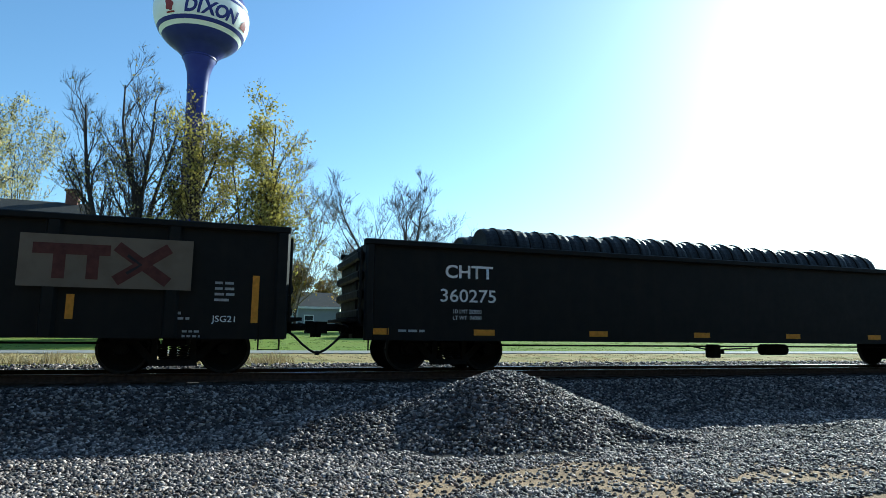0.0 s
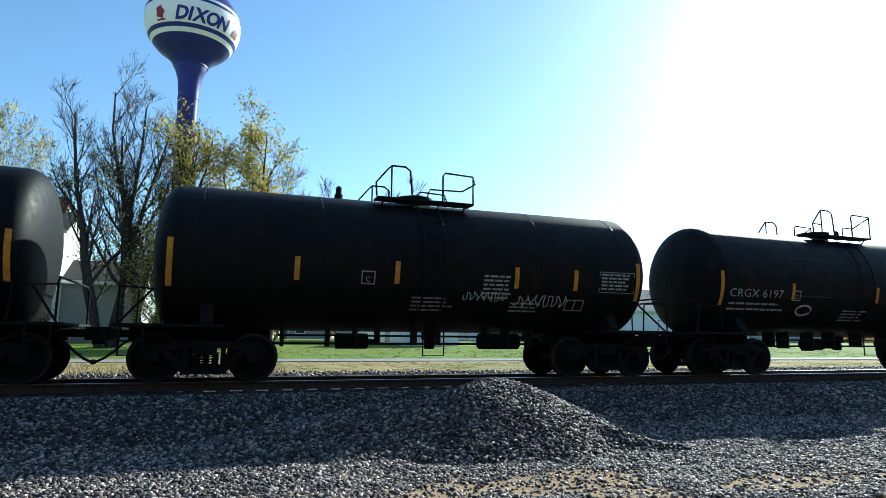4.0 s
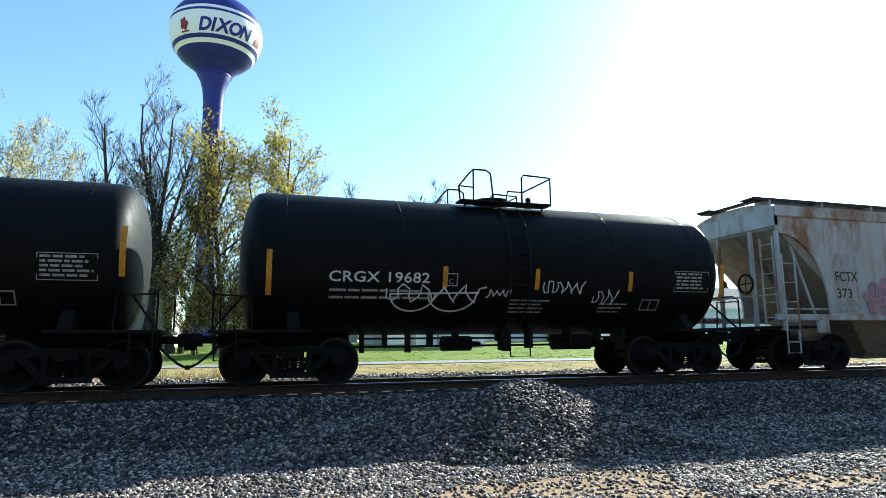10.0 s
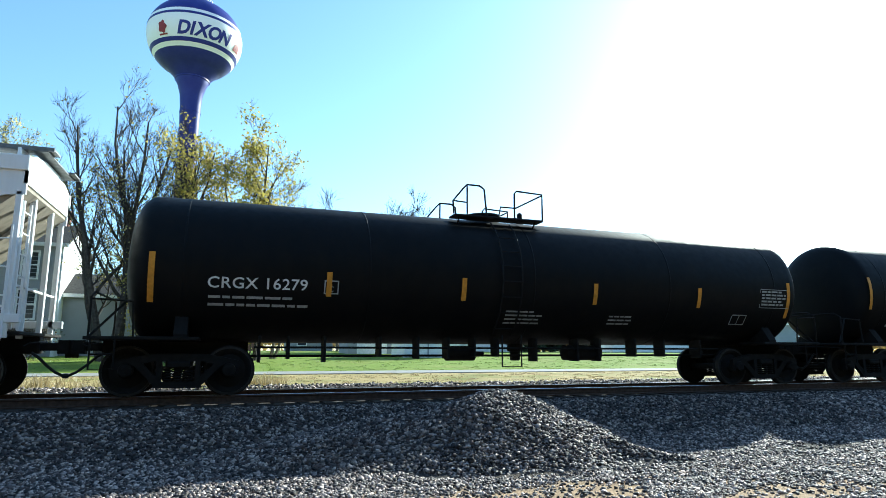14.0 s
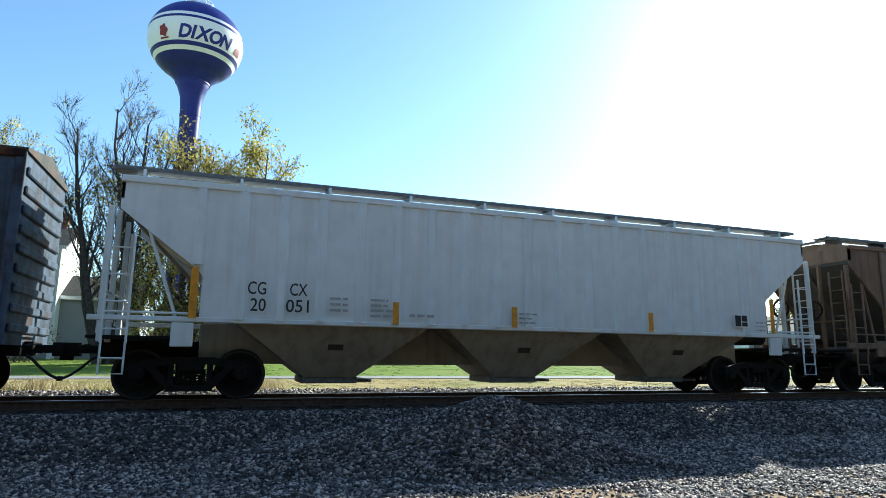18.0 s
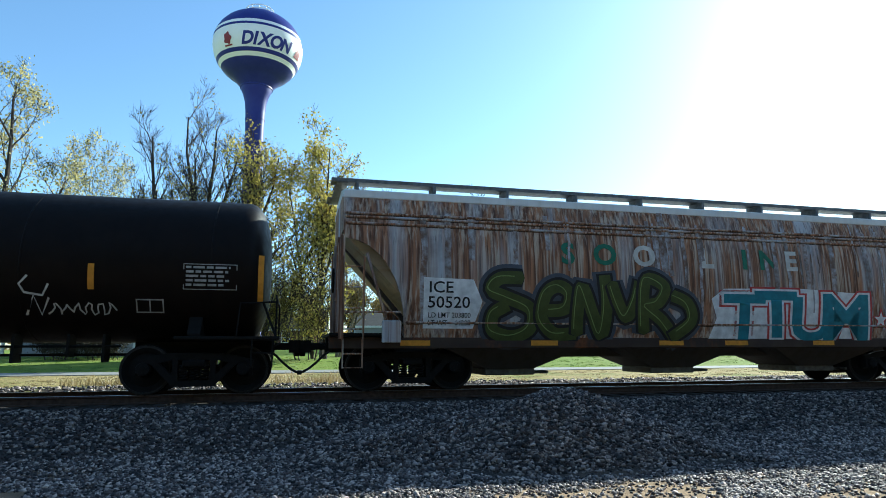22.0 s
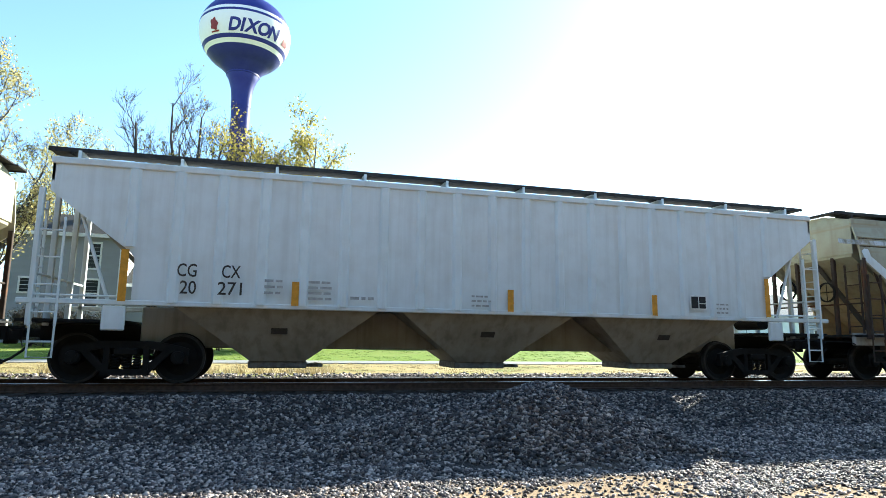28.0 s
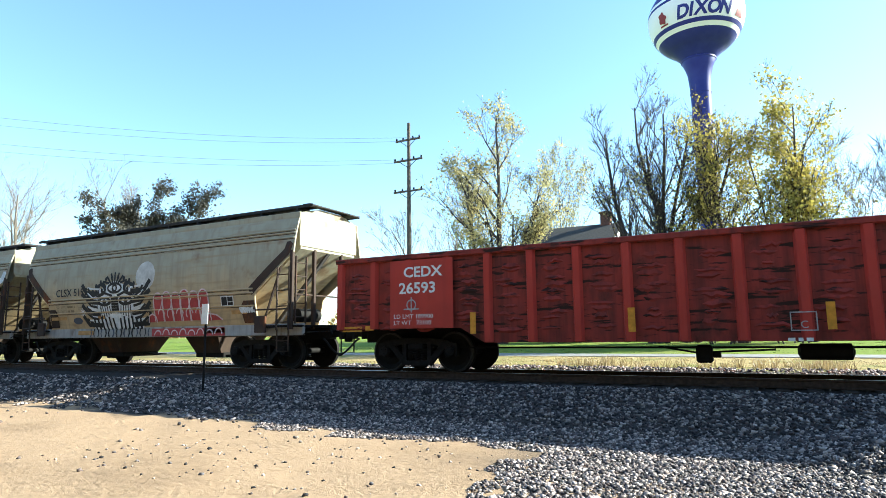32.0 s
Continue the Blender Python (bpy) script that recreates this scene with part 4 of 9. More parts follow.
make_tree("tree", (-15.2, 36.0), 3, 17.0, 0.95, 13000, LEAF_PALE, BARK, "tall tree with sparse pale yellow leaves", 21, 0.0, trunk_r=0.30, depth=4, low=0.16, leaf_size=0.18, haze=3, reach=0.95, leans=((0, 0, -0.04, 0.0, 1.0), (0.3, 0.2, 0.24, 0.02, 0.66), (-0.3, 0.2, -0.30, 0.02, 0.75)))
make_tree("tree", (-14.5, 49.0), 2, 16.6, 0.9, 4500, LEAF_PALE, BARK, "slim tree in thin pale leaf behind the house", 23, 0.0, depth=4, leaf_size=0.18, wide=2.3, haze=2)
make_tree("tree", (14.8, 57.0), 3, 15.2, 1.15, 900, LEAF_OLIVE, BARK, "large bare tree with a few olive leaves still on it", 31, 0.3, depth=4, low=0.15, trunk_r=0.32, haze=4, haze_len=0.9, splay=0.45, reach=1.3, wide=6.4, leaf_size=0.12)
make_tree("tree", (20.6, 58.0), 3, 11.6, 1.15, 3200, LEAF_OLIVE, BARK_PALE, "bare spreading tree with thin twigs", 32, 0.2, depth=4, low=0.12, haze=2, haze_len=1.0, splay=0.5, reach=1.3, wide=4.2, leaf_size=0.12)
make_tree("tree", (10.5, 62.0), 2, 9.0, 0.85, 1500, LEAF_RUST, BARK_PALE, "low bare tree with a few russet leaves", 37, 0.2, depth=4)
make_tree("tree", (5.4, 60.0), 2, 6.5, 0.8, 6000, LEAF_RUST, BARK, "low round tree in russet leaf", 33, leaf_size=0.2)
make_tree("tree", (12.0, 90.0), 2, 7.0, 0.8, 4000, LEAF_RUST, BARK, "distant low tree in russet leaf", 38, leaf_size=0.3)
make_tree("tree", (43.0, 76.0), 2, 10.5, 0.8, 3500, LEAF_PALE, BARK, "small tree with thin pale leaves beside the garage", 34, leaf_size=0.22)
make_tree("tree", (57.5, 70.5), 1, 11.5, 0.9, 1200, LEAF_OLIVE, BARK, "lone thin tree with a flat open crown", 35, leaf_size=0.25, low=0.7)
make_tree("tree", (92.0, 82.0), 2, 11.5, 0.8, 2500, LEAF_OLIVE, BARK, "distant half-bare tree beyond the garage", 36, leaf_size=0.3)
make_tree("tree", (52.0, 82.0), 2, 9.5, 0.8, 3500, LEAF_OLIVE, BARK, "distant tree in thin olive leaf", 39, leaf_size=0.3)
make_tree("tree", (-62.0, 44.0), 2, 19.0, 0.9, 0, LEAF_RUST, BARK_PALE, "large bare tree beyond the dirt lot", 41, depth=4, trunk_r=0.3)
make_tree("tree", (-78.0, 40.0), 3, 21.0, 0.9, 0, LEAF_RUST, BARK_PALE, "large bare tree at the edge of the dirt lot", 42, depth=4, trunk_r=0.3)
make_tree("tree", (-31.0, 58.0), 2, 16.0, 0.8, 0, LEAF_RUST, BARK_PALE, "distant bare tree behind the hopper cars", 43, depth=4, trunk_r=0.2)
make_tree("tree", (-57.6, 42.0), 5, 17.0, 0.95, 24000, LEAF_DARK, BARK, "broad dark tree with dense brown-green leaves", 44, depth=4, trunk_r=0.3, leaf_size=0.3, wide=5.5)


def conifer(place, height, width, label, seed, bare=0.04):
    r = random.Random(seed)
    tree = tagged(new("conifer_tree"), label, "tree")
    tree.location = (*place, ground_z(*place))
    part("trunk", Mesh().tube([(0, 0, -0.1), (0.05, 0, height * 0.5), (0, 0, height * 0.97)], [0.16, 0.1, 0.02], 7), BARK, tree)
    c = []
    for k in range(int(height * 34)):
        t = bare + (1 - bare) * (k + r.random()) / (height * 34)
        a, reach = r.random() * 6.283, width * (1 - t) ** 0.8 * r.uniform(0.7, 1.1) * (1 if bare == 0 else min(1, 6 * (t - bare) + 0.5))
        for j in range(34):
            s = r.random() ** 0.6
            c.append((math.cos(a) * reach * s + r.gauss(0, 0.08), math.sin(a) * reach * s + r.gauss(0, 0.08), height * t - reach * s * 0.25 + r.gauss(0, 0.08)))
    c = np.array(c)
    g = np.random.default_rng(seed)
    u = g.normal(size=c.shape)
    u /= np.linalg.norm(u, axis=1)[:, None]
    w = np.cross(u, g.normal(size=c.shape))
    w /= np.linalg.norm(w, axis=1)[:, None]
    v = np.stack([c - u * 0.22, c + w * 0.09, c + u * 0.22, c - w * 0.09], 1).reshape(-1, 3)
    part("crown", raw_mesh("crown", v, np.arange(len(v)), 4), NEEDLE, tree)


conifer((31.8, 58.5), 8.6, 3.0, "dark green pointed spruce beside the garage", 51)
conifer((68.0, 76.0), 8.5, 2.4, "dark green spruce behind the garage", 53)


# ---- houses ----
def window_unit(house, x, y, z, w, h, facing, name="window"):
    """A sash window; facing: the outward unit (nx, ny)."""
    def place(m):
        out = Mesh()
        for vx, vy, vz in m.v:
            if facing == "-y":
                out.v.append((x + vx, y - vy, z + vz))
            else:
                out.v.append((x + vy, y + vx, z + vz))
        out.f = m.f
        return out
    fr = Mesh()
    fr.box(-w / 2 - 0.1, w / 2 + 0.1, -0.02, 0.07, h, h + 0.12).box(-w / 2 - 0.1, w / 2 + 0.1, -0.02, 0.09, -0.1, 0)
    fr.box(-w / 2 - 0.1, -w / 2, -0.02, 0.06, 0, h).box(w / 2, w / 2 + 0.1, -0.02, 0.06, 0, h)
    win = part(name, place(fr), TRIM_WHITE, house, "white-framed sash window")
    part("pane", place(Mesh().box(-w / 2, w / 2, -0.02, 0.02, 0, h)), DARK_GLASS, win)
    part("meeting_rail", place(Mesh().box(-w / 2, w / 2, 0.02, 0.045, h * 0.48, h * 0.53)), TRIM_WHITE, win)


def gable_block(house, x0, x1, y0, y1, base, eave, ridge, along, wall, roof, over=0.35, step=0.0, end_wall=None):
    """A block with walls and a pitched roof; along: the ridge's axis."""
    m = Mesh()
    if along == "x":
        ym = (y0 + y1) / 2
        m.prism([(y0, base), (y1, base), (y1, eave), (ym, ridge), (y0, eave)], "x", x0, x1)
    else:
        xm = (x0 + x1) / 2
        m.prism([(x0, base), (x1, base), (x1, eave), (xm, ridge), (x0, eave)], "y", y0, y1)
    part("wall", m, wall, house)
    if step:
        z = base + step
        while z < eave - 0.1:
            part("siding_board", Mesh().prism([(y0 - 0.022, z), (y0, z + step), (y0, z)], "x", x0, x1), wall, house)
            z += step
    slope = (ridge - eave) / ((y1 - y0) / 2 if along == "x" else (x1 - x0) / 2)
    t = 0.14
    for side in (-1, 1):
        r = Mesh()
        if along == "x":
            ym, ye = (y0 + y1) / 2, (y0 - over if side < 0 else y1 + over)
            r.prism([(ym, ridge + 0.02), (ye, eave - over * slope + 0.02), (ye, eave - over * slope + t), (ym, ridge + t + 0.02)], "x", x0 - over, x1 + over)
        else:
            xm, xe = (x0 + x1) / 2, (x0 - over if side < 0 else x1 + over)
            r.prism([(xm, ridge + 0.02), (xe, eave - over * slope + 0.02), (xe, eave - over * slope + t), (xm, ridge + t + 0.02)], "y", y0 - over, y1 + over)
        part("roof", r, roof, house)
    if along == "x":
        part("fascia", Mesh().box(x0 - over, x1 + over, y0 - over - 0.03, y0 - over, eave - over * slope - 0.08, eave - over * slope + t), TRIM_WHITE, house)
    return house


def farmhouse():
    h = tagged(new("house"), "two-storey grey farmhouse with a dark shingle roof and white trim", "house")
    b = 1.0
    gable_block(h, -15.5, -9.4, 41.5, 48.0, b, 7.85, 9.4, "x", SIDING, SHINGLE, step=0.24)
    # white sheets on the sun-facing gables put the sunlight into the wall colour
    part("gable_cladding", Mesh().prism([(41.5, b), (48.0, b), (48.0, 7.8), (44.75, 9.3), (41.5, 7.8)], "x", -9.4, -9.37), SIDING_WHITE, h, "white gable wall with sunlight painted into its colour")
    gable_block(h, -9.37, -5.0, 42.6, 47.4, b, 5.0, 6.3, "x", SIDING, SHINGLE)
    part("gable_cladding", Mesh().prism([(42.6, b), (47.4, b), (47.4, 4.95), (45.0, 6.25), (42.6, 4.95)], "x", -5.0, -4.97), SIDING_WHITE, h, "white gable wall with sunlight painted into its colour")
    window_unit(h, -11.0, 41.5, 5.75, 0.75, 1.5, "-y")
    window_unit(h, -11.0, 41.5, 3.4, 0.85, 1.6, "-y")
    window_unit(h, -14.3, 41.5, 4.2, 0.9, 0.8, "-y")
    part("chimney", Mesh().cbox(-10.6, -9.9, 44.4, 45.1, 8.2, 10.3, 0.03), BRICK_RED, h, "short brick chimney")
    part("chimney_cap", Mesh().box(-10.68, -9.82, 44.32, 45.18, 10.3, 10.42), BRICK_RED, h)
    part("corner_board", Mesh().box(-9.52, -9.36, 41.46, 41.5, b, 7.7), TRIM_WHITE, h)
    part("porch_post", Mesh().box(-16.9, -16.75, 42.2, 42.35, b, 3.6), TRIM_WHITE, h)
    part("porch_roof", Mesh().box(-17.1, -15.6, 42.0, 45.5, 3.6, 3.78), SHINGLE, h)


def small_house(name, x0, x1, y0, y1, base, eave, ridge, along, wall, roof, label, windows=(), door=None):
    h = tagged(new(name), label, name.split("_")[-1])
    gable_block(h, x0, x1, y0, y1, base, eave, ridge, along, wall, roof, 0.3)
    for wx, wz, ww, wh in windows:
        window_unit(h, wx, y0, wz, ww, wh, "-y")
    if door:
        dx, dw, dh = door
        d = part("door", Mesh().box(dx, dx + dw, y0 - 0.05, y0, base, base + dh), TRIM_WHITE, h, "plain white door")
        part("door_frame", Mesh().box(dx - 0.1, dx, y0 - 0.07, y0, base, base + dh).box(dx + dw, dx + dw + 0.1, y0 - 0.07, y0, base, base + dh).box(dx - 0.1, dx + dw + 0.1, y0 - 0.07, y0, base + dh, base + dh + 0.1), SIDING, d)
    return h


farmhouse()
small_house("garage", 40.0, 59.5, 58.0, 67.2, 1.3, 5.1, 7.7, "x", SIDING_WHITE, SHINGLE_GREY, "long low white garage with a grey shingle roof", door=(46.5, 4.2, 2.6))
small_house("house", 61.5, 78.0, 62.0, 72.0, 1.3, 5.3, 7.6, "x", SIDING, SHINGLE, "low grey house beside the garage", ((65, 2.4, 1.4, 1.2), (72, 2.4, 1.4, 1.2)))
small_house("shed", 11.3, 15.3, 40.0, 43.4, 1.05, 3.85, 4.7, "x", SIDING_WHITE, SHINGLE, "small white shed with a dark roof and a window", ((13.9, 2.8, 0.7, 0.55),), (12.0, 0.9, 2.0))
small_house("shed", 9.0, 13.5, 48.0, 52.0, 1.2, 4.4, 5.2, "x", SIDING, SHINGLE, "small pale shed with a wide door", (), (9.7, 2.4, 2.2))
small_house("house", 24.0, 32.0, 60.0, 68.0, 1.3, 4.9, 6.7, "x", SIDING_WHITE, SHINGLE, "low white house with a dark roof behind the trees", ((26, 2.6, 1.2, 1.2), (29.5, 2.6, 1.2, 1.2)))
small_house("house", 16.5, 22.0, 66.0, 74.0, 1.4, 5.0, 7.2, "y", SIDING, SHINGLE, "small grey house with its gable to the road", ((18, 2.6, 1.0, 1.2),))
small_house("house", 6.8, 11.4, 70.0, 78.0, 1.4, 4.2, 5.9, "x", SIDING, SHINGLE, "distant low house with a dark roof", ((8, 2.2, 0.9, 1.0),))
small_house("house", -3.5, 4.5, 88.0, 96.0, 1.4, 4.4, 6.6, "x", BRICK_RED, SHINGLE, "brown house at the foot of the water tower", ((-1, 2.6, 1.0, 1.2), (2, 2.6, 1.0, 1.2)))


def distant_woods(x0, x1, y, height, seed, label):
    """A far belt of trees: many small leaf clumps over short trunks, with an uneven top."""
    r = np.random.default_rng(seed)
    n = int((x1 - x0) * 26)
    x = r.uniform(x0, x1, n)
    top = height * (0.65 + 0.35 * np.sin(x * 0.21 + seed) * np.sin(x * 0.083 + 2)) + r.normal(0, 0.5, n)
    c = np.stack([x, y + r.normal(0, 2.5, n), 1.2 + np.abs(top) * r.uniform(0, 1, n) ** 0.6], 1)
    u = r.normal(size=c.shape)
    u /= np.linalg.norm(u, axis=1)[:, None]
    w = np.cross(u, r.normal(size=c.shape))
    w /= np.linalg.norm(w, axis=1)[:, None]
    s = r.uniform(0.3, 0.9, (n, 1))
    v = np.stack([c - u * s, c + w * s * 0.6, c + u * s, c - w * s * 0.6], 1).reshape(-1, 3)
    ob = tagged(part("distant_woods", raw_mesh("distant_woods", v, np.arange(4 * n), 4), LEAF_RUST), label, "woods", kind="stuff")


distant_woods(-260, 300, 150, 7.5, 3, "far belt of russet and olive trees along the horizon")
distant_woods(60, 330, 118, 6.0, 4, "far belt of half-bare trees beyond the houses")


# ---- line poles, wires and the small marker ----
def utility_pole(x, y, height, arms, label):
    z = ground_z(x, y)
    pole = tagged(new("utility_pole"), label, "utility pole", "poles beside the road")
    pole.location = (x, y, z)
    part("post", Mesh().tube([(0, 0, -0.3), (0, 0, height)], [0.17, 0.11], 8), POLE_WOOD, pole)
    for hz, w in arms:
        arm = part("crossarm", Mesh().cbox(-w / 2, w / 2, -0.16, -0.06, hz - 0.06, hz + 0.06, 0.01), POLE_WOOD, pole)
        for k in (-0.46, -0.2, 0.2, 0.46):
            part("insulator", Mesh().lathe([(0.03, hz + 0.06), (0.06, hz + 0.1), (0.05, hz + 0.2), (0.02, hz + 0.22)], 8, "z", (k * w, -0.11, 0)), STEEL_DARK, arm)
        part("brace", Mesh().tube([(-w * 0.3, -0.12, hz - 0.05), (0, -0.08, hz - 0.5)], 0.02, 4).tube([(w * 0.3, -0.12, hz - 0.05), (0, -0.08, hz - 0.5)], 0.02, 4), STEEL_DARK, pole)
    return pole


def wire(a, b, sag, label):
    pts = [Vector(a).lerp(Vector(b), t) - Vector((0, 0, sag * 4 * t * (1 - t))) for t in np.linspace(0, 1, 17)]
    tagged(part("power_line", Mesh().tube(pts, 0.007, 4), WIRE), label, "power line", "overhead wires")


PX, PY = -20.6, 34.0
utility_pole(PX, PY, 14.8, ((13.6, 1.9), (12.2, 2.2), (10.1, 2.2)), "tall wooden utility pole with three crossarms")
utility_pole(-42.0, 9.0, 14.0, ((13.2, 1.9), (11.8, 2.2)), "wooden utility pole beside the dirt lot")
for k, (za, zb) in zip((-0.9, 0.9, -1.0, 1.0), ((14.6, 13.5), (14.6, 13.5), (13.1, 12.1), (13.1, 12.1))):
    wire((PX + k, PY, za), (-42 + k, 9, zb), 0.9, "thin overhead wire between utility poles")
marker = tagged(new("track_marker"), "small white marker plate on a thin steel post beside the track", "marker post")
marker.location = (-12.4, 10.75, 0.25)
part("post", Mesh().tube([(0, 0, 0), (0, 0, 2.1)], 0.03, 6), STEEL_TRUCK, marker)
part("plate", Mesh().cbox(-0.11, 0.11, -0.05, -0.03, 1.65, 2.15, 0.005), TRIM_WHITE, marker, "blank white plate")


# ---- railway cars: common gear ----
CARS, WHEELSETS = [], []
WHEEL_R, AXLES = 0.483, 0.93     # wheel radius, and half the wheelbase of a truck


def rail_car(name, front, rear, label, category):
    """A car between two coupling points, given by their places along the train."""
    car = tagged(new(name), label, category, "cars of the freight train")
    half = (rear - front) / 2
    CARS.append((car, (front + rear) / 2, half))
    return car, half


def wheel_mesh():
    return Mesh().lathe([(0.09, -0.04), (0.12, -0.09), (0.16, -0.02), (0.33, 0.01), (0.40, -0.05), (WHEEL_R - 0.005, -0.06), (WHEEL_R, 0.05), (WHEEL_R + 0.028, 0.07), (WHEEL_R + 0.025, 0.09), (0.40, 0.085), (0.33, 0.05), (0.15, 0.06), (0.12, 0.10), (0.09, 0.10)], 28, "y")


def rim_mesh():
    return Mesh().lathe([(WHEEL_R - 0.045, -0.066), (WHEEL_R + 0.001, -0.062), (WHEEL_R + 0.001, 0.045), (WHEEL_R - 0.045, -0.050)], 28, "y", ring=True)


def side_frame_mesh():
    """A cast side frame: arched top, open windows, pedestals with bearing caps."""
    m = Mesh()
    a, b = -0.06, 0.06
    m.prism([(-1.12, 0.50), (-1.12, 0.66), (-0.80, 0.74), (-0.42, 0.80), (0.42, 0.80), (0.80, 0.74), (1.12, 0.66), (1.12, 0.50), (0.78, 0.58), (0.40, 0.66), (-0.40, 0.66), (-0.78, 0.58)], "y", a, b)
    for s in (-1, 1):
        m.prism([(s * 0.82, 0.60), (s * 0.66, 0.62), (s * 0.28, 0.24), (s * 0.42, 0.18)], "y", a + 0.01, b - 0.01)
        m.prism([(s * 0.40, 0.66), (s * 0.30, 0.66), (s * 0.30, 0.24), (s * 0.40, 0.24)], "y", a, b)
        m.prism([(s * 1.10, 0.60), (s * 1.00, 0.60), (s * 1.05, 0.36), (s * 1.12, 0.36)], "y", a, b)
        m.lathe([(0.05, -0.13), (0.12, -0.12), (0.135, -0.06), (0.135, 0.08)], 14, "y", (s * AXLES, 0, WHEEL_R))
        for k in range(3):
            an = 2.094 * k + 0.5
            m.lathe([(0.018, -0.15), (0.018, -0.11)], 6, "y", (s * AXLES + 0.07 * math.cos(an), 0, WHEEL_R + 0.07 * math.sin(an)))
    m.prism([(-0.44, 0.14), (0.44, 0.14), (0.40, 0.26), (-0.40, 0.26)], "y", a, b)
    return m


def spring_mesh():
    return Mesh().tube([(0.07 * math.cos(t), 0.07 * math.sin(t), 0.26 + 0.26 * t / 31.4) for t in np.linspace(0, 31.4, 41)], 0.018, 4)


def bolster_mesh():
    m = Mesh().cbox(-0.22, 0.22, -1.12, 1.12, 0.52, 0.66, 0.03).cbox(-0.30, 0.30, -0.30, 0.30, 0.64, 0.80, 0.03)
    for s in (-1, 1):
        m.cbox(s * 0.42 - 0.05, s * 0.42 + 0.05, -0.85, 0.85, 0.42, 0.52, 0.02)
    return m


def coupler_mesh():
    m = Mesh().cbox(-0.95, -0.22, -0.08, 0.08, 0.78, 0.94, 0.02)
    m.prism([(-0.24, -0.13), (-0.05, -0.15), (0.02, -0.02), (0.10, -0.06), (0.08, 0.06), (-0.02, 0.14), (-0.24, 0.13)], "z", 0.72, 0.99)
    return m.cbox(-0.12, 0.0, -0.04, 0.04, 0.64, 0.74, 0.01)


def hose_mesh():
    pts = [(-0.62, -0.34, 0.74), (-0.50, -0.36, 0.66), (-0.34, -0.38, 0.50), (-0.18, -0.39, 0.37), (-0.06, -0.39, 0.31), (0.01, -0.39, 0.30)]
    return Mesh().tube(pts, 0.028, 6).lathe([(0.045, -0.03), (0.05, 0.03)], 8, "x", (-0.02, -0.39, 0.30))


def gear(car, half, tc, truck_mat=None, sill_top=1.02, sill_from=None):
    """Trucks, wheels, end sills, couplers and hoses of a car; tc: half the distance between truck centres."""
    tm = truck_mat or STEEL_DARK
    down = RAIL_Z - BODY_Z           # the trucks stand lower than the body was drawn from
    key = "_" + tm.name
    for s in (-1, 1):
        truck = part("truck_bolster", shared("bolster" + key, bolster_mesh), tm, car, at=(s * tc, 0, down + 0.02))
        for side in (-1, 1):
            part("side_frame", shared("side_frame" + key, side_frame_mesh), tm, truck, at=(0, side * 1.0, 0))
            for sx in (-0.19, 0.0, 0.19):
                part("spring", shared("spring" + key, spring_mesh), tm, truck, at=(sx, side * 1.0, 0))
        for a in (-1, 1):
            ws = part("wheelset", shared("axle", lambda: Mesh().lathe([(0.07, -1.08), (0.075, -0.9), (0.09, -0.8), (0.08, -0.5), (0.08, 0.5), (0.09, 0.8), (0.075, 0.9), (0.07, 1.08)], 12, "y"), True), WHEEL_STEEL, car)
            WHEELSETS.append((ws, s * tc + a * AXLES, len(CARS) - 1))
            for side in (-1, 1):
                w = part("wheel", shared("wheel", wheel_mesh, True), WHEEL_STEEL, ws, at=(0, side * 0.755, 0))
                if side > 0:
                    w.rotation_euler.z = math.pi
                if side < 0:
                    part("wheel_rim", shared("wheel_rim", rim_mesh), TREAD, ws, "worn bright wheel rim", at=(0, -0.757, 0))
        x_in = sill_from if sill_from is not None else 0.0
        part("end_sill", Mesh().cbox(min(s * (half - 0.55), s * x_in), max(s * (half - 0.55), s * x_in), -0.17, 0.17, 0.72, sill_top, 0.02), tm, car)
        cp = part("coupler", shared("coupler" + key, coupler_mesh), tm, car, at=(s * half, 0, 0))
        hs = part("brake_hose", shared("hose", hose_mesh), RUBBER, car, at=(s * half, 0, 0))
        if s < 0:
            cp.rotation_euler.z = math.pi
            hs.scale = (-1, 1, 1)
        part("uncoupling_lever", Mesh().tube([(s * (half - 0.5), -1.35, 0.86), (s * (half - 0.42), -1.30, 0.92), (s * (half - 0.42), -0.2, 0.95)], 0.016, 5), tm, car)


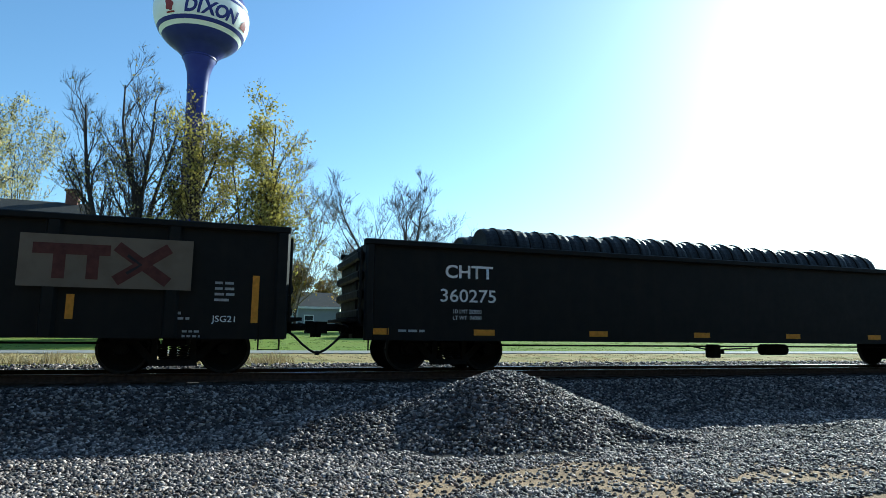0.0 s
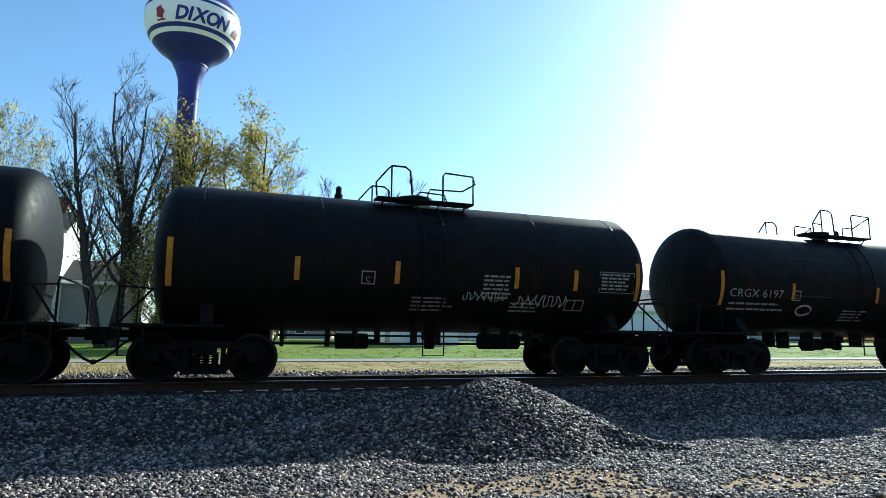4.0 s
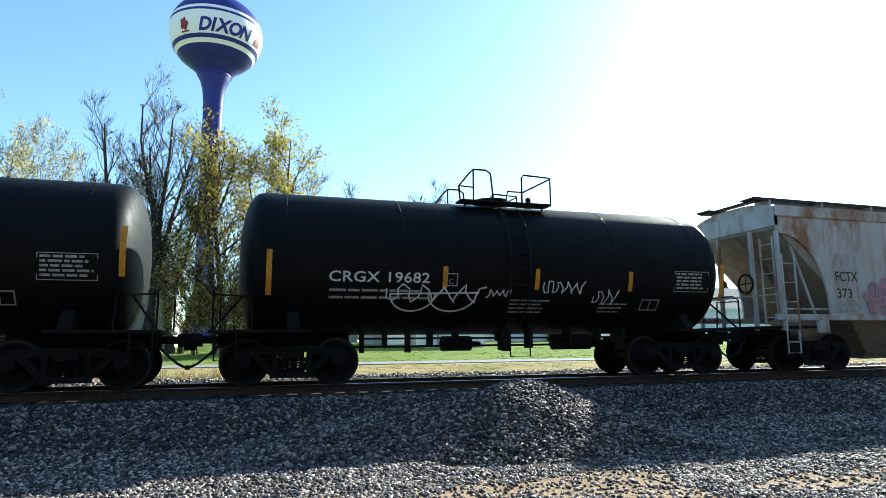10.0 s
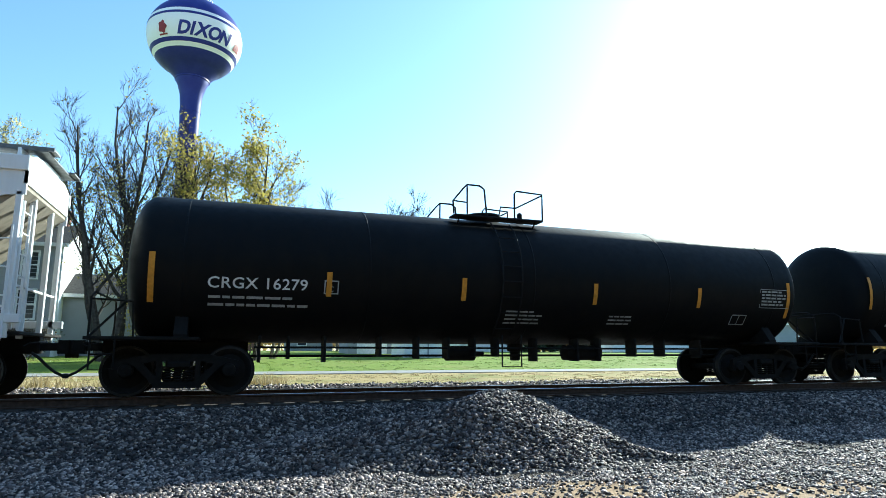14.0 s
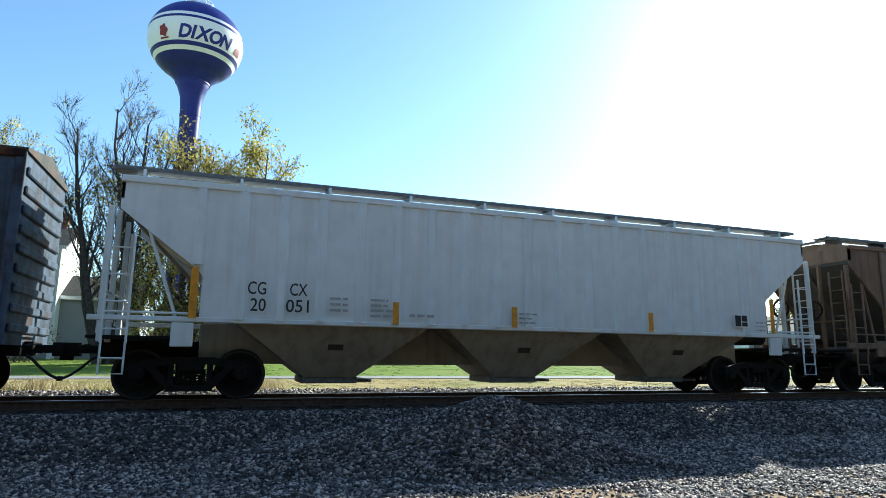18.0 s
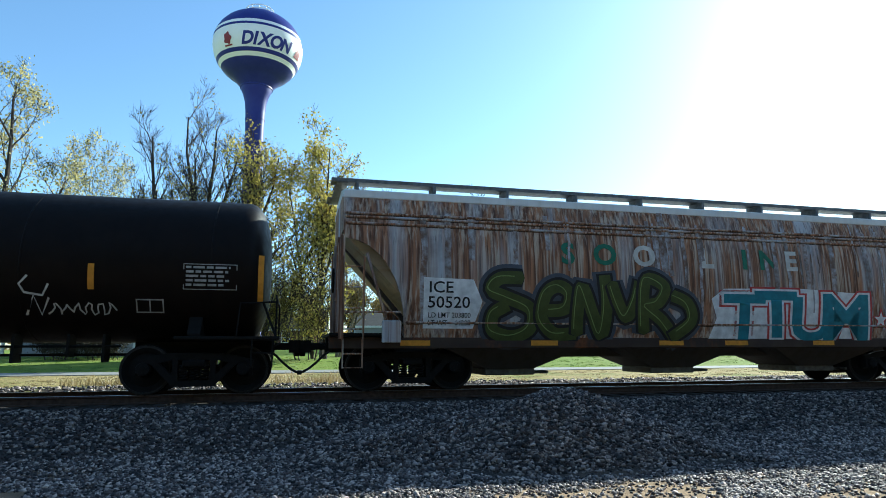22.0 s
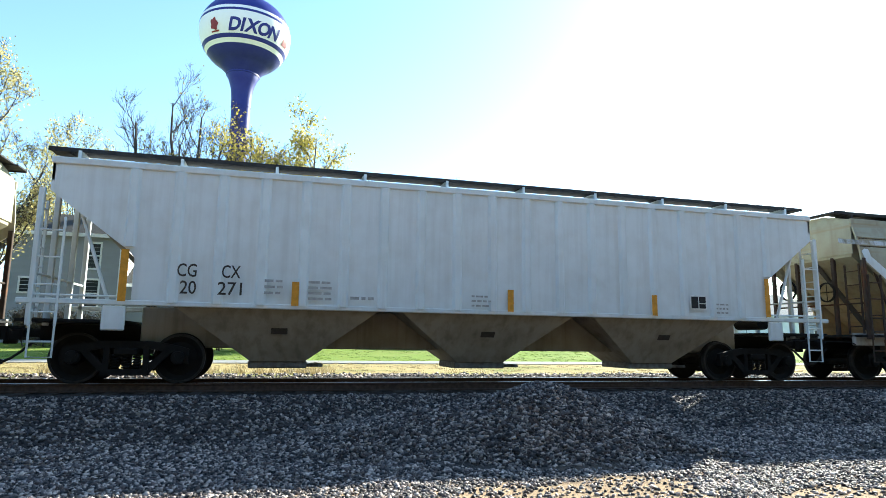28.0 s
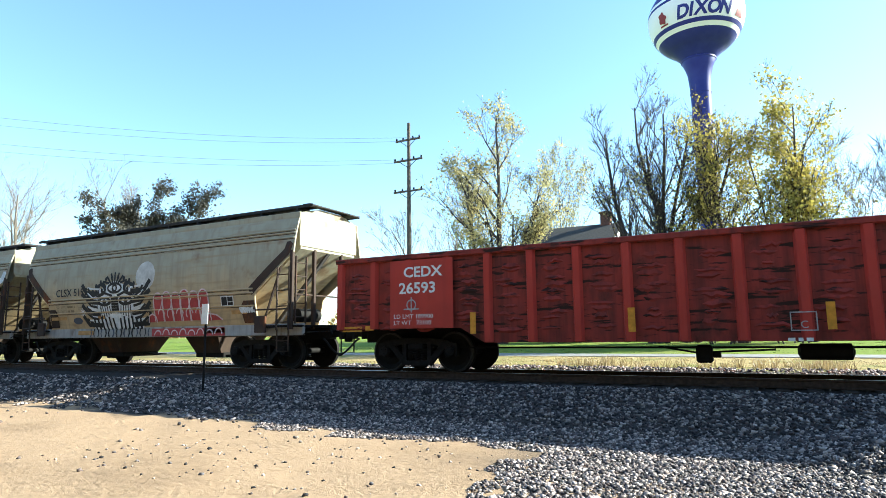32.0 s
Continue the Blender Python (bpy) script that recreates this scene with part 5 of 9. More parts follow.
# ---- lettering, strips and writing ----
class Side:
    """The near face of a car: a flat plane at y, or the round of a tank."""
    def __init__(self, car, y, tank=None, bulge=None):
        self.car, self.y, self.tank, self.bulge = car, y, tank, bulge

    def depth(self, z, lift):
        if self.tank:
            r, zc = self.tank
            return -math.sqrt(max(0.01, r * r - (z - zc) ** 2)) - lift
        return (-self.bulge(z) if self.bulge else self.y) - lift

    def wrap(self, me, lift):
        if self.bulge:               # cut large patches level by level, so that they follow the rolled sheet
            zs = [v.co.z for v in me.vertices]
            bm = bmesh.new()
            bm.from_mesh(me)
            for z in np.arange(math.ceil(min(zs) / 0.12) * 0.12, max(zs), 0.12):
                bmesh.ops.bisect_plane(bm, geom=bm.verts[:] + bm.edges[:] + bm.faces[:], plane_co=(0, 0, z), plane_no=(0, 0, 1))
            bm.to_mesh(me)
            bm.free()
        for v in me.vertices:
            v.co.y = self.depth(v.co.z, lift)
        return me

    def text(self, s, x, z, h, mat=None, bold=0.0, squeeze=1.0, space=1.0, label="", lift=0.012, to=None):
        me = letters(s, h, bold * h, space, squeeze)
        if to is not None:           # stretched to end at a given place
            wide = max(v.co.x for v in me.vertices)
            me.transform(Matrix.Diagonal(((to - x) / wide, 1, 1, 1)))
        me.transform(Matrix.Translation((x, 0, z)))
        return part("lettering", self.wrap(me, lift), mat or WHITE_PAINT, self.car, label)

    def bars(self, x, z, w, rows, h=0.05, gap=0.045, mat=None, seed=0, label="", words=4):
        """Small print that cannot be read: rows of short bars."""
        r = random.Random(seed * 131 + int(x * 100))
        m = Mesh()
        for k in range(rows):
            zz, xx = z - k * (h + gap), x
            end = x + w * r.uniform(0.75, 1.0)
            while xx < end - 0.03:
                d = min(end - xx, w / words * r.uniform(0.5, 1.3))
                n = max(1, int(d / 0.25))
                for j in range(n):
                    m.add([(xx + d * j / n, 0, zz), (xx + d * (j + 1) / n, 0, zz), (xx + d * (j + 1) / n, 0, zz + h), (xx + d * j / n, 0, zz + h)], [(0, 1, 2, 3)])
                xx += d + h * 0.8
        me = mesh_data(m, "small_print")
        return part("small_print", self.wrap(me, 0.010), mat or GREY_PAINT, self.car, label)

    def strip(self, x, z0, z1, w=0.11, mat=None, name="reflective_strip"):
        m = Mesh()
        n = 5
        for k in range(n):
            za, zb = z0 + (z1 - z0) * k / n, z0 + (z1 - z0) * (k + 1) / n
            m.add([(x - w / 2, self.depth(za, 0.014), za), (x + w / 2, self.depth(za, 0.014), za), (x + w / 2, self.depth(zb, 0.014), zb), (x - w / 2, self.depth(zb, 0.014), zb)], [(0, 1, 2, 3)])
        return part(name, m, mat or ORANGE, self.car)

    def bar(self, x0, x1, z0, z1, mat=None, name="reflective_strip", lift=0.012):
        m = Mesh().add([(x0, 0, z0), (x1, 0, z0), (x1, 0, z1), (x0, 0, z1)], [(0, 1, 2, 3)])
        return part(name, self.wrap(mesh_data(m, name), lift), mat or ORANGE, self.car)

    def frame_box(self, x, z, w, h, mat=None, line=0.03, divide=0):
        """An outlined box, as for a test panel."""
        m = Mesh()
        for a, b, c, d in ((x, x + w, z, z + line), (x, x + w, z + h - line, z + h), (x, x + line, z, z + h), (x + w - line, x + w, z, z + h), *(((x + w / 2 - line / 2, x + w / 2 + line / 2, z, z + h),) if divide else ())):
            m.add([(a, 0, c), (b, 0, c), (b, 0, d), (a, 0, d)], [(0, 1, 2, 3)])
        return part("outlined_box", self.wrap(mesh_data(m, "box"), 0.012), mat or WHITE_PAINT, self.car)

    def test_panel(self, x, z, w=0.5, h=0.38):
        """The black two-part lubrication panel."""
        self.bar(x - 0.03, x + w + 0.03, z - 0.03, z + h + 0.03, WHITE_PAINT, "test_panel", 0.010)
        self.bar(x, x + w * 0.48, z + 0.0, z + h, BLACK_PAINT, "test_panel", 0.014)
        self.bar(x + w * 0.54, x + w, z + h * 0.45, z + h, BLACK_PAINT, "test_panel", 0.014)
        self.bar(x + w * 0.54, x + w, z, z + h * 0.38, BLACK_PAINT, "test_panel", 0.014)
        self.bars(x + 0.05, z + h * 0.7, w * 0.36, 3, 0.03, 0.05, WHITE_PAINT, 5)

    def strokes(self, lines, w, mat, lift=0.015, name="graffiti", label=""):
        for k, pts in enumerate(lines):       # each painted stroke is a piece of its own
            ob = part(name, self.wrap(mesh_data(Mesh().ribbon(pts, w, 0), name), lift + 0.0002 * k), mat, self.car, label)
        return ob

    def blob(self, polys, mat, lift=0.013, name="graffiti", label=""):
        for k, p in enumerate(polys):
            m = Mesh()
            m.patch(p, 0)
            me = bpy.data.meshes.new(name)
            me.from_pydata(m.v, [], m.f)
            ob = part(name, self.wrap(me, lift + 0.0002 * k), mat, self.car, label)
        return ob


def arc(cx, cz, rx, rz, a0=0, a1=360, n=20):
    return [(cx + rx * math.cos(radians(a0 + (a1 - a0) * k / n)), cz + rz * math.sin(radians(a0 + (a1 - a0) * k / n))) for k in range(n + 1)]


def bubble_word(side, text, x, z, h, fill, line, halo=None, seed=0, squeeze=1.0, fat=0.05, label=""):
    """Spray-painted fat letters that lean and overlap, with an outline and a halo."""
    r = random.Random(seed)
    xx = x
    for k, ch in enumerate(text):
        w = h * squeeze * (0.34 if ch in "I!" else 0.78)
        tilt, lift_z, sc = r.uniform(-0.10, 0.10), r.uniform(-0.06, 0.06) * h, r.uniform(0.92, 1.12)
        layers = ([(halo, fat * 2.6, 0.011)] if halo else []) + [(line, fat * 1.75, 0.014), (fill, fat * 0.85, 0.017)]
        for mat, off, lift in layers:
            me = letters(ch, h * sc, off * h, 1.0, squeeze * 1.05)
            for v in me.vertices:
                v.co.x += xx + tilt * v.co.z
                v.co.z += z + lift_z
            part("graffiti", side.wrap(me, lift + 0.0022 * k), mat, side.car, label)
        xx += w
    return xx


def piece(side, x, z, w, h, lines, fill, line, width, halo=None, shine=None, label=""):
    """A spray-painted piece of interlocking fat strokes, each with its outline; lines are drawn in a unit box. No letters."""
    def smooth(pts):
        out = []
        for k in range(len(pts) - 1):
            p0, p1, p2, p3 = pts[max(0, k - 1)], pts[k], pts[k + 1], pts[min(len(pts) - 1, k + 2)]
            for i in range(6):
                t = i / 6
                out.append(tuple(0.5 * (2 * b + (c - a) * t + (2 * a - 5 * b + 4 * c - d) * t * t + (3 * b - a - 3 * c + d) * t ** 3) for a, b, c, d in zip(p0, p1, p2, p3)))
        return out + [pts[-1]]
    runs = [[(x + w * u, z + h * v) for u, v in smooth(pts)] for pts in lines]
    if halo:
        side.strokes(runs, width * 1.9, halo, 0.016, label=label)
    for k, run in enumerate(runs):
        lift = 0.022 + 0.003 * k
        side.strokes([run], width * 1.32, line, lift, label=label)
        side.strokes([run], width * 0.92, fill, lift + 0.001, label=label)
        if shine:
            side.strokes([[(u - 0.27 * width, v + 0.10 * width) for u, v in run[2:-2]]], width * 0.07, shine, lift + 0.002, label=label)


def pillars(n, seed, deep=0.0):
    """Round-topped upright shapes side by side, for piece()."""
    r = random.Random(seed)
    out = []
    for k in range(n):
        a, b = (k + 0.12) / n, (k + 0.68) / n
        t, d = r.uniform(0.78, 1.0), r.uniform(-0.03, 0.03)
        out.append([(a + d, deep), (a, t * 0.8), ((a + b) / 2, t), (b, t * 0.8), (b - d, r.choice((deep, 0.4)))])
    return out


def scrawl(side, x, z, w, h, mat, seed, thick=0.03, label="thin spray-painted tag", loops=7):
    """A quick hand-drawn tag, no letters."""
    r = random.Random(seed)
    pts = []
    for k in range(loops * 6):
        t = k / (loops * 6)
        pts.append((x + w * t + 0.10 * h * math.sin(k * 1.9 + seed), z + h * (0.5 + 0.42 * math.sin(k * 1.05 + seed) * r.uniform(0.6, 1.0))))
    return side.strokes([pts], thick, mat, label=label)


def ladder(car, x, y, z0, z1, w, mat, along="x", rungs=None, name="ladder"):
    n = rungs or max(2, int((z1 - z0) / 0.36))
    def stile(o):
        return Mesh().cbox(*((x + o - 0.02, x + o + 0.02, y - 0.025, y + 0.025) if along == "x" else (x - 0.025, x + 0.025, y + o - 0.02, y + o + 0.02)), z0, z1, 0.006)
    lad = part(name, stile(-w / 2), mat, car)
    part("stile", stile(w / 2), mat, lad)
    for k in range(n):
        z = z0 + (z1 - z0) * (k + 0.5) / n
        part("rung", Mesh().tube([(x - w / 2, y, z), (x + w / 2, y, z)] if along == "x" else [(x, y - w / 2, z), (x, y + w / 2, z)], 0.016, 5), mat, lad)
    return lad


# ---- tank cars ----
def tank_car(front, rear, label, shell, marks, rail_style=0, R=1.54, zc=2.50, ends=0.93, gear_mat=None, dome=0.0, platform_x=0.25, strips=(), under_mat=None, low_rail=False, seed=0, rail_mat=None, seams=True):
    car, half = rail_car("tank_car", front, rear, label, "tank car")
    L = half - ends
    gm = gear_mat or STEEL_DARK
    rm = rail_mat or gm
    head = 0.55
    prof = [(0.02, -L)] + [(R * math.sin(a) ** 0.78, -L + head * (1 - max(0.0, math.cos(a)) ** 0.78)) for a in np.linspace(0.05, math.pi / 2, 13)]
    prof += [(r, -h) for r, h in reversed(prof)]
    part("tank_shell", Mesh().lathe(prof, 48, "x", (0, 0, zc)), shell, car, smooth=True)
    if seams:
        for k in (-0.93, -0.47, 0.02, 0.5, 0.93):
            x = k * (L - head)
            part("weld_seam", Mesh().lathe([(R + 0.001, x - 0.022), (R + 0.007, x - 0.010), (R + 0.007, x + 0.010), (R + 0.001, x + 0.022)], 48, "x", (0, 0, zc), ring=True), shell, car)
    tc = half - 2.05
    gear(car, half, tc, gear_mat, 1.04, tc - 1.3)
    for s in (-1, 1):
        part("bolster_saddle", Mesh().prism([(-1.35, 0.98), (1.35, 0.98), (1.36, 1.10), (1.02, 1.60), (0.6, 1.22), (-0.6, 1.22), (-1.02, 1.60), (-1.36, 1.10)], "x", s * tc - 0.12, s * tc + 0.12), gm, car)
        part("end_platform", Mesh().cbox(min(s * (tc - 0.35), s * (half - 0.42)), max(s * (tc - 0.35), s * (half - 0.42)), -1.42, 1.42, 0.985, 1.05, 0.01), gm, car)
        xe = s * (half - 0.50)
        hr = Mesh().tube([(xe, -1.38, 1.05), (xe, -1.38, 1.78), (xe - s * 0.02, -1.2, 1.88), (xe - s * 0.02, 1.2, 1.88), (xe, 1.38, 1.78), (xe, 1.38, 1.05)], 0.022, 6)
        hr.tube([(xe, -1.38, 1.74), (s * (half - 1.2), -1.42, 1.70), (s * (half - 1.25), -1.42, 1.05)], 0.02, 6)
        part("end_handrail", hr, rm, car)
        part("end_brace", Mesh().tube([(xe, -1.3, 1.05), (s * (L - 0.1), -0.9, 1.75)], 0.025, 5), gm, car)
        part("end_step", Mesh().tube([(s * (half - 0.55), -1.4, 1.0), (s * (half - 0.55), -1.4, 0.45), (s * (half - 0.95), -1.4, 0.45), (s * (half - 0.95), -1.4, 1.0)], 0.02, 5).tube([(s * (half - 0.55), -1.4, 0.72), (s * (half - 0.95), -1.4, 0.72)], 0.016, 5), gm, car)
    # brake rigging hung below the shell
    um = under_mat or STEEL_DARK
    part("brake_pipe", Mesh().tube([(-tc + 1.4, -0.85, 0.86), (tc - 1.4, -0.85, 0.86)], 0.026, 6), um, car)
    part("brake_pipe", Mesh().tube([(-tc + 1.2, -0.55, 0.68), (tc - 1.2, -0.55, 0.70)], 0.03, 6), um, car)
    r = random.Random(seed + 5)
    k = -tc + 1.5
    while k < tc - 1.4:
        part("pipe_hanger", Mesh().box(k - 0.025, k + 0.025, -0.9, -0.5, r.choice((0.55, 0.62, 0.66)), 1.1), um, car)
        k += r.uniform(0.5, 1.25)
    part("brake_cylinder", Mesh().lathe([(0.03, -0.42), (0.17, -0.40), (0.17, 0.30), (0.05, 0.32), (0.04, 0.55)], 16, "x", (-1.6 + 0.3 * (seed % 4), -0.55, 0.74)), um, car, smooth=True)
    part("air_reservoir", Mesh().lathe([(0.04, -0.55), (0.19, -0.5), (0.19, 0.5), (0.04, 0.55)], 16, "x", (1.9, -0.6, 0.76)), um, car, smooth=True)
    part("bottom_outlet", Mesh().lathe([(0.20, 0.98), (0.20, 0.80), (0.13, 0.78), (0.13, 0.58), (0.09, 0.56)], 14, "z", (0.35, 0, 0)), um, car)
    if low_rail:
        part("side_rail", Mesh().tube([(-half + 0.6, -1.46, 1.10), (half - 0.6, -1.46, 1.10)], 0.03, 6), rm, car)
        for k in (-1.9, 1.7):
            part("rail_bracket", Mesh().tube([(k, -1.46, 1.1), (k - 0.08, -1.36, 1.42)], 0.03, 5), rm, car)
    # top platform with its two railings, ladder and fittings
    px, top = platform_x, zc + R
    part("top_platform", Mesh().cbox(px - 1.15, px + 1.2, -1.02, -0.62, top - 0.10, top - 0.05, 0.01), gm, car)
    part("top_platform", Mesh().cbox(px - 1.15, px + 1.2, 0.62, 1.02, top - 0.10, top - 0.05, 0.01), gm, car)
    for bx in (px - 1.0, px + 1.0):
        part("platform_bracket", Mesh().tube([(bx, -0.95, top - 0.1), (bx, -0.7, top - 0.36)], 0.025, 4), gm, car)
    zt = top + 0.68
    for y in (-1.0, 1.0):
        wd = 0.55 if rail_style == 4 else 0.0
        a = Mesh().tube([(px - 1.16 - wd, y, top - 0.05), (px - 1.18 - wd, y, top + 0.26), (px - 0.92 - wd * 0.4, y, zt - 0.10), (px - 0.82 - wd * 0.3, y, zt), (px - 0.50, y, zt), (px - 0.38, y, zt - 0.08), (px - 0.32, y, top - 0.05)], 0.022, 6)
        a.tube([(px - 0.82, y, zt), (px - 0.82, y, top - 0.05)], 0.02, 6)
        if rail_style % 2 == 0:
            a.tube([(px - 1.18, y, top + 0.26), (px - 0.82, y, top + 0.24)], 0.018, 5)
        part("platform_railing", a, rm, car)
        b = Mesh().tube([(px + 0.42, y, top - 0.05), (px + 0.42, y, zt - 0.12), (px + 0.48, y, zt - 0.05), (px + 1.18, y, zt - 0.08), (px + 1.18, y, top - 0.05)], 0.022, 6)
        if rail_style % 3 == 1:
            b.tube([(px + 1.18, y, zt - 0.12), (px + 1.24, y, zt - 0.25), (px + 0.9, y, top + 0.22), (px + 0.1, y, top + 0.2), (px + 0.02, y, top - 0.02)], 0.02, 5)
        else:
            b.tube([(px + 1.18, y, zt - 0.1), (px + 0.45, y, top + 0.2), (px + 0.05, y, top + 0.2), (px - 0.0, y, top - 0.03)], 0.02, 5)
        part("platform_railing", b, rm, car)
    part("manway", Mesh().lathe([(0.42, top - 0.16), (0.42, top + 0.10), (0.46, top + 0.12), (0.46, top + 0.17), (0.2, top + 0.21), (0.03, top + 0.22)], 20, "z", (px, 0, 0)), gm, car, smooth=True)
    part("safety_valve", Mesh().lathe([(0.10, top - 0.1), (0.10, top + 0.12), (0.07, top + 0.16), (0.07, top + 0.30), (0.02, top + 0.34)], 12, "z", (px - 1.85 if rail_style % 2 else px + 1.05, 0, 0)), gm, car)
    if dome:
        part("valve_housing", Mesh().lathe([(0.36, top - 0.1), (0.36, top + dome), (0.32, top + dome + 0.04), (0.03, top + dome + 0.06)], 20, "z", (px - 0.5 + (0.85 if dome > 0.45 else 0), 0, 0)), gm, car, smooth=True)
    def round_y(z):
        return -math.sqrt(max(0.05, (R + 0.09) ** 2 - (z - zc) ** 2))
    lad = None
    for o in (-0.24, 0.24):
        pts = [(px + 0.05 + o, round_y(z), z) for z in np.linspace(zc + R * 0.86, 1.15, 12)]
        lad = part("ladder", Mesh().tube(pts, 0.02, 5), rm, car) if lad is None else (part("stile", Mesh().tube(pts, 0.02, 5), rm, lad) and lad)
    for z in np.linspace(1.3, zc + R * 0.82, 8):
        part("rung", Mesh().tube([(px - 0.19, round_y(z), z), (px + 0.29, round_y(z), z)], 0.016, 5), rm, lad)
    part("step", Mesh().tube([(px - 0.19, -1.5, 1.15), (px - 0.19, -1.5, 0.45), (px + 0.29, -1.5, 0.45), (px + 0.29, -1.5, 1.15)], 0.02, 5), rm, car)
    side = Side(car, 0, (R, zc))
    for x, z0, z1 in strips or ((-L + 0.62, 1.95, 2.78), (-L * 0.36, 2.18, 2.56), (L * 0.29, 2.18, 2.56), (L * 0.66, 2.18, 2.56), (L - 0.55, 1.95, 2.78)):
        side.strip(x, z0, z1)
    marks(side, L)
    return car


def tank_marks(number, at=-4.35, to=-2.3, h=0.30, z=1.98, mat=None, bold=0.012, seed=0, lines=2, extra=True):
    """The usual lettering of a tank car: number, weights, notes, data panel and test box."""
    def put(side, L):
        if number:
            side.text(number, at, z, h * 0.76, mat or WHITE_PAINT, bold, 1.0, 1.06, "stencilled car number", to=to)
            side.bars(at + 0.03, z - 0.20, (to - at) * 1.05, lines, 0.05, 0.095, mat or GREY_PAINT, seed, words=8)
        if extra:
            p = mat or GREY_PAINT
            bx = to + 0.34
            side.frame_box(bx, z - 0.06, 0.30, 0.28, p, 0.025)
            side.text("C", bx + 0.09, z - 0.01, 0.11, p)
            side.bars(0.0 - (seed % 3) * 0.5, 1.68, 1.0, 4, 0.035, 0.05, p, seed + 1)
            side.bars(1.9 + (seed % 2) * 0.4, 1.62, 0.8, 3, 0.035, 0.05, p, seed + 2)
            side.frame_box(L - 2.45, 1.50, 0.50, 0.26, p, 0.025, 1)
            for k in range(5):
                side.bars(L - 1.55, 2.36 - k * 0.085, 0.90, 1, 0.045, 0.04, p, seed + k, words=5)
            side.frame_box(L - 1.60, 1.95, 1.0, 0.50, p, 0.015)
    return put


# ---- covered hoppers ----
def hopper_car(front, rear, label, side_mat, under, style, marks, eave=4.12, sill=1.33, end_in=0.92, side_in=2.45, bays=3, knee=3.5, low=2.4, roof_mat=None, board=None, ribs=19, curved=False, gear_mat=None, strips=(), sill_mat=None, half_w=1.55, ladder_mat=None, bulge=0.0, sill_h=0.16, chord=0.10, edge_mat=None, bin_mat=None, gates=(), bay_mat=None):
    car, half = rail_car("covered_hopper", front, rear, label, "hopper car")
    Lt, Lb = half - end_in, half - side_in
    gm, rf, bd, lm = gear_mat or STEEL_DARK, roof_mat or side_mat, board or BOARD, ladder_mat or side_mat
    w = half_w
    # inner bin with its sloping ends
    fall = (knee - low) / (Lt - Lb) if not curved else (knee - sill) / (Lt - Lb + 0.75)
    Li = Lt - (knee + 0.12 - sill) / fall
    def half_width(z):
        """Half the car's breadth at a height; round-sided cars bulge at mid height."""
        return w - bulge * ((z - (eave + sill) / 2) / ((eave - sill) / 2)) ** 2
    narrow = bulge + 0.06
    part("bin", Mesh().prism([(-Lt + 0.03, eave - 0.02), (-Lt + 0.03, knee + 0.12), (-Li, sill), (Li, sill), (Lt - 0.03, knee + 0.12), (Lt - 0.03, eave - 0.02)], "y", -w + narrow, w - narrow), bin_mat or under, car)
    # side sheets, cut back at the ends
    if curved:
        cut = [(Lt - (Lt - Lb) * math.sin(a), knee - (knee - sill - 0.25) * (1 - math.cos(a))) for a in np.linspace(0.0, math.pi / 2, 9)] + [(Lb, sill)]
    else:
        cut = [(Lt, knee), (Lb + 0.08, low), (Lb, low - 0.12), (Lb, sill)]
    poly = [(Lt, eave)] + cut + [(-x, z) for x, z in reversed(cut)] + [(-Lt, eave)]
    for s in (-1, 1):
        if bulge:                    # a sheet rolled round, built up in level strips
            ends = sorted([(z, x) for x, z in [(Lt, eave)] + cut])
            zs = sorted({z for z, _ in ends} | set(np.linspace(sill, eave, 15)))
            m = Mesh()
            for z in zs:
                x, y = np.interp(z, [e[0] for e in ends], [e[1] for e in ends]), half_width(z)
                m.v += [(-x, s * y, z), (x, s * y, z), (x, s * (y - 0.05), z), (-x, s * (y - 0.05), z)]
            n = len(zs)
            m.f += [(4 * i + a, 4 * i + (a + 1) % 4, 4 * i + 4 + (a + 1) % 4, 4 * i + 4 + a) for i in range(n - 1) for a in range(4)] + [(0, 1, 2, 3), (4 * n - 4, 4 * n - 3, 4 * n - 2, 4 * n - 1)]
            part("side_sheet", m, side_mat, car, smooth=True)
        else:
            part("side_sheet", Mesh().prism(poly, "y", min(s * w, s * (w - 0.06)), max(s * w, s * (w - 0.06))), side_mat, car)
        part("top_chord", Mesh().cbox(-Lt - 0.02, Lt + 0.02, min(s * (w - bulge - 0.03), s * (w - bulge + 0.045)), max(s * (w - bulge - 0.03), s * (w - bulge + 0.045)), eave - chord, eave + 0.03, 0.015), rf if chord < 0.15 else side_mat, car)
        part("side_sill", Mesh().cbox(-half + 0.55, half - 0.55, min(s * (w - 0.10 - bulge), s * (w + 0.02 - bulge)), max(s * (w - 0.10 - bulge), s * (w + 0.02 - bulge)), sill + 0.06 - sill_h, sill + 0.06, 0.015), sill_mat or side_mat, car)
    for s in (-1, 1):
        part("end_sheet", Mesh().box(min(s * Lt, s * (Lt - 0.05)), max(s * Lt, s * (Lt - 0.05)), -w + bulge, w - bulge, knee + 0.2, eave), side_mat, car)
    # roof, hatches and running boards
    wr = w + 0.02 - bulge
    part("roof", Mesh().prism([(-wr, eave), (wr, eave), (wr - 0.5, eave + 0.14), (0.45, eave + 0.22), (-0.45, eave + 0.22), (-wr + 0.5, eave + 0.14)], "x", -Lt, Lt), rf, car)
    part("hatch_cover", Mesh().cbox(-Lt + 0.9, Lt - 0.9, -0.30, 0.30, eave + 0.20, eave + 0.30, 0.03), rf, car, "long roof hatch")
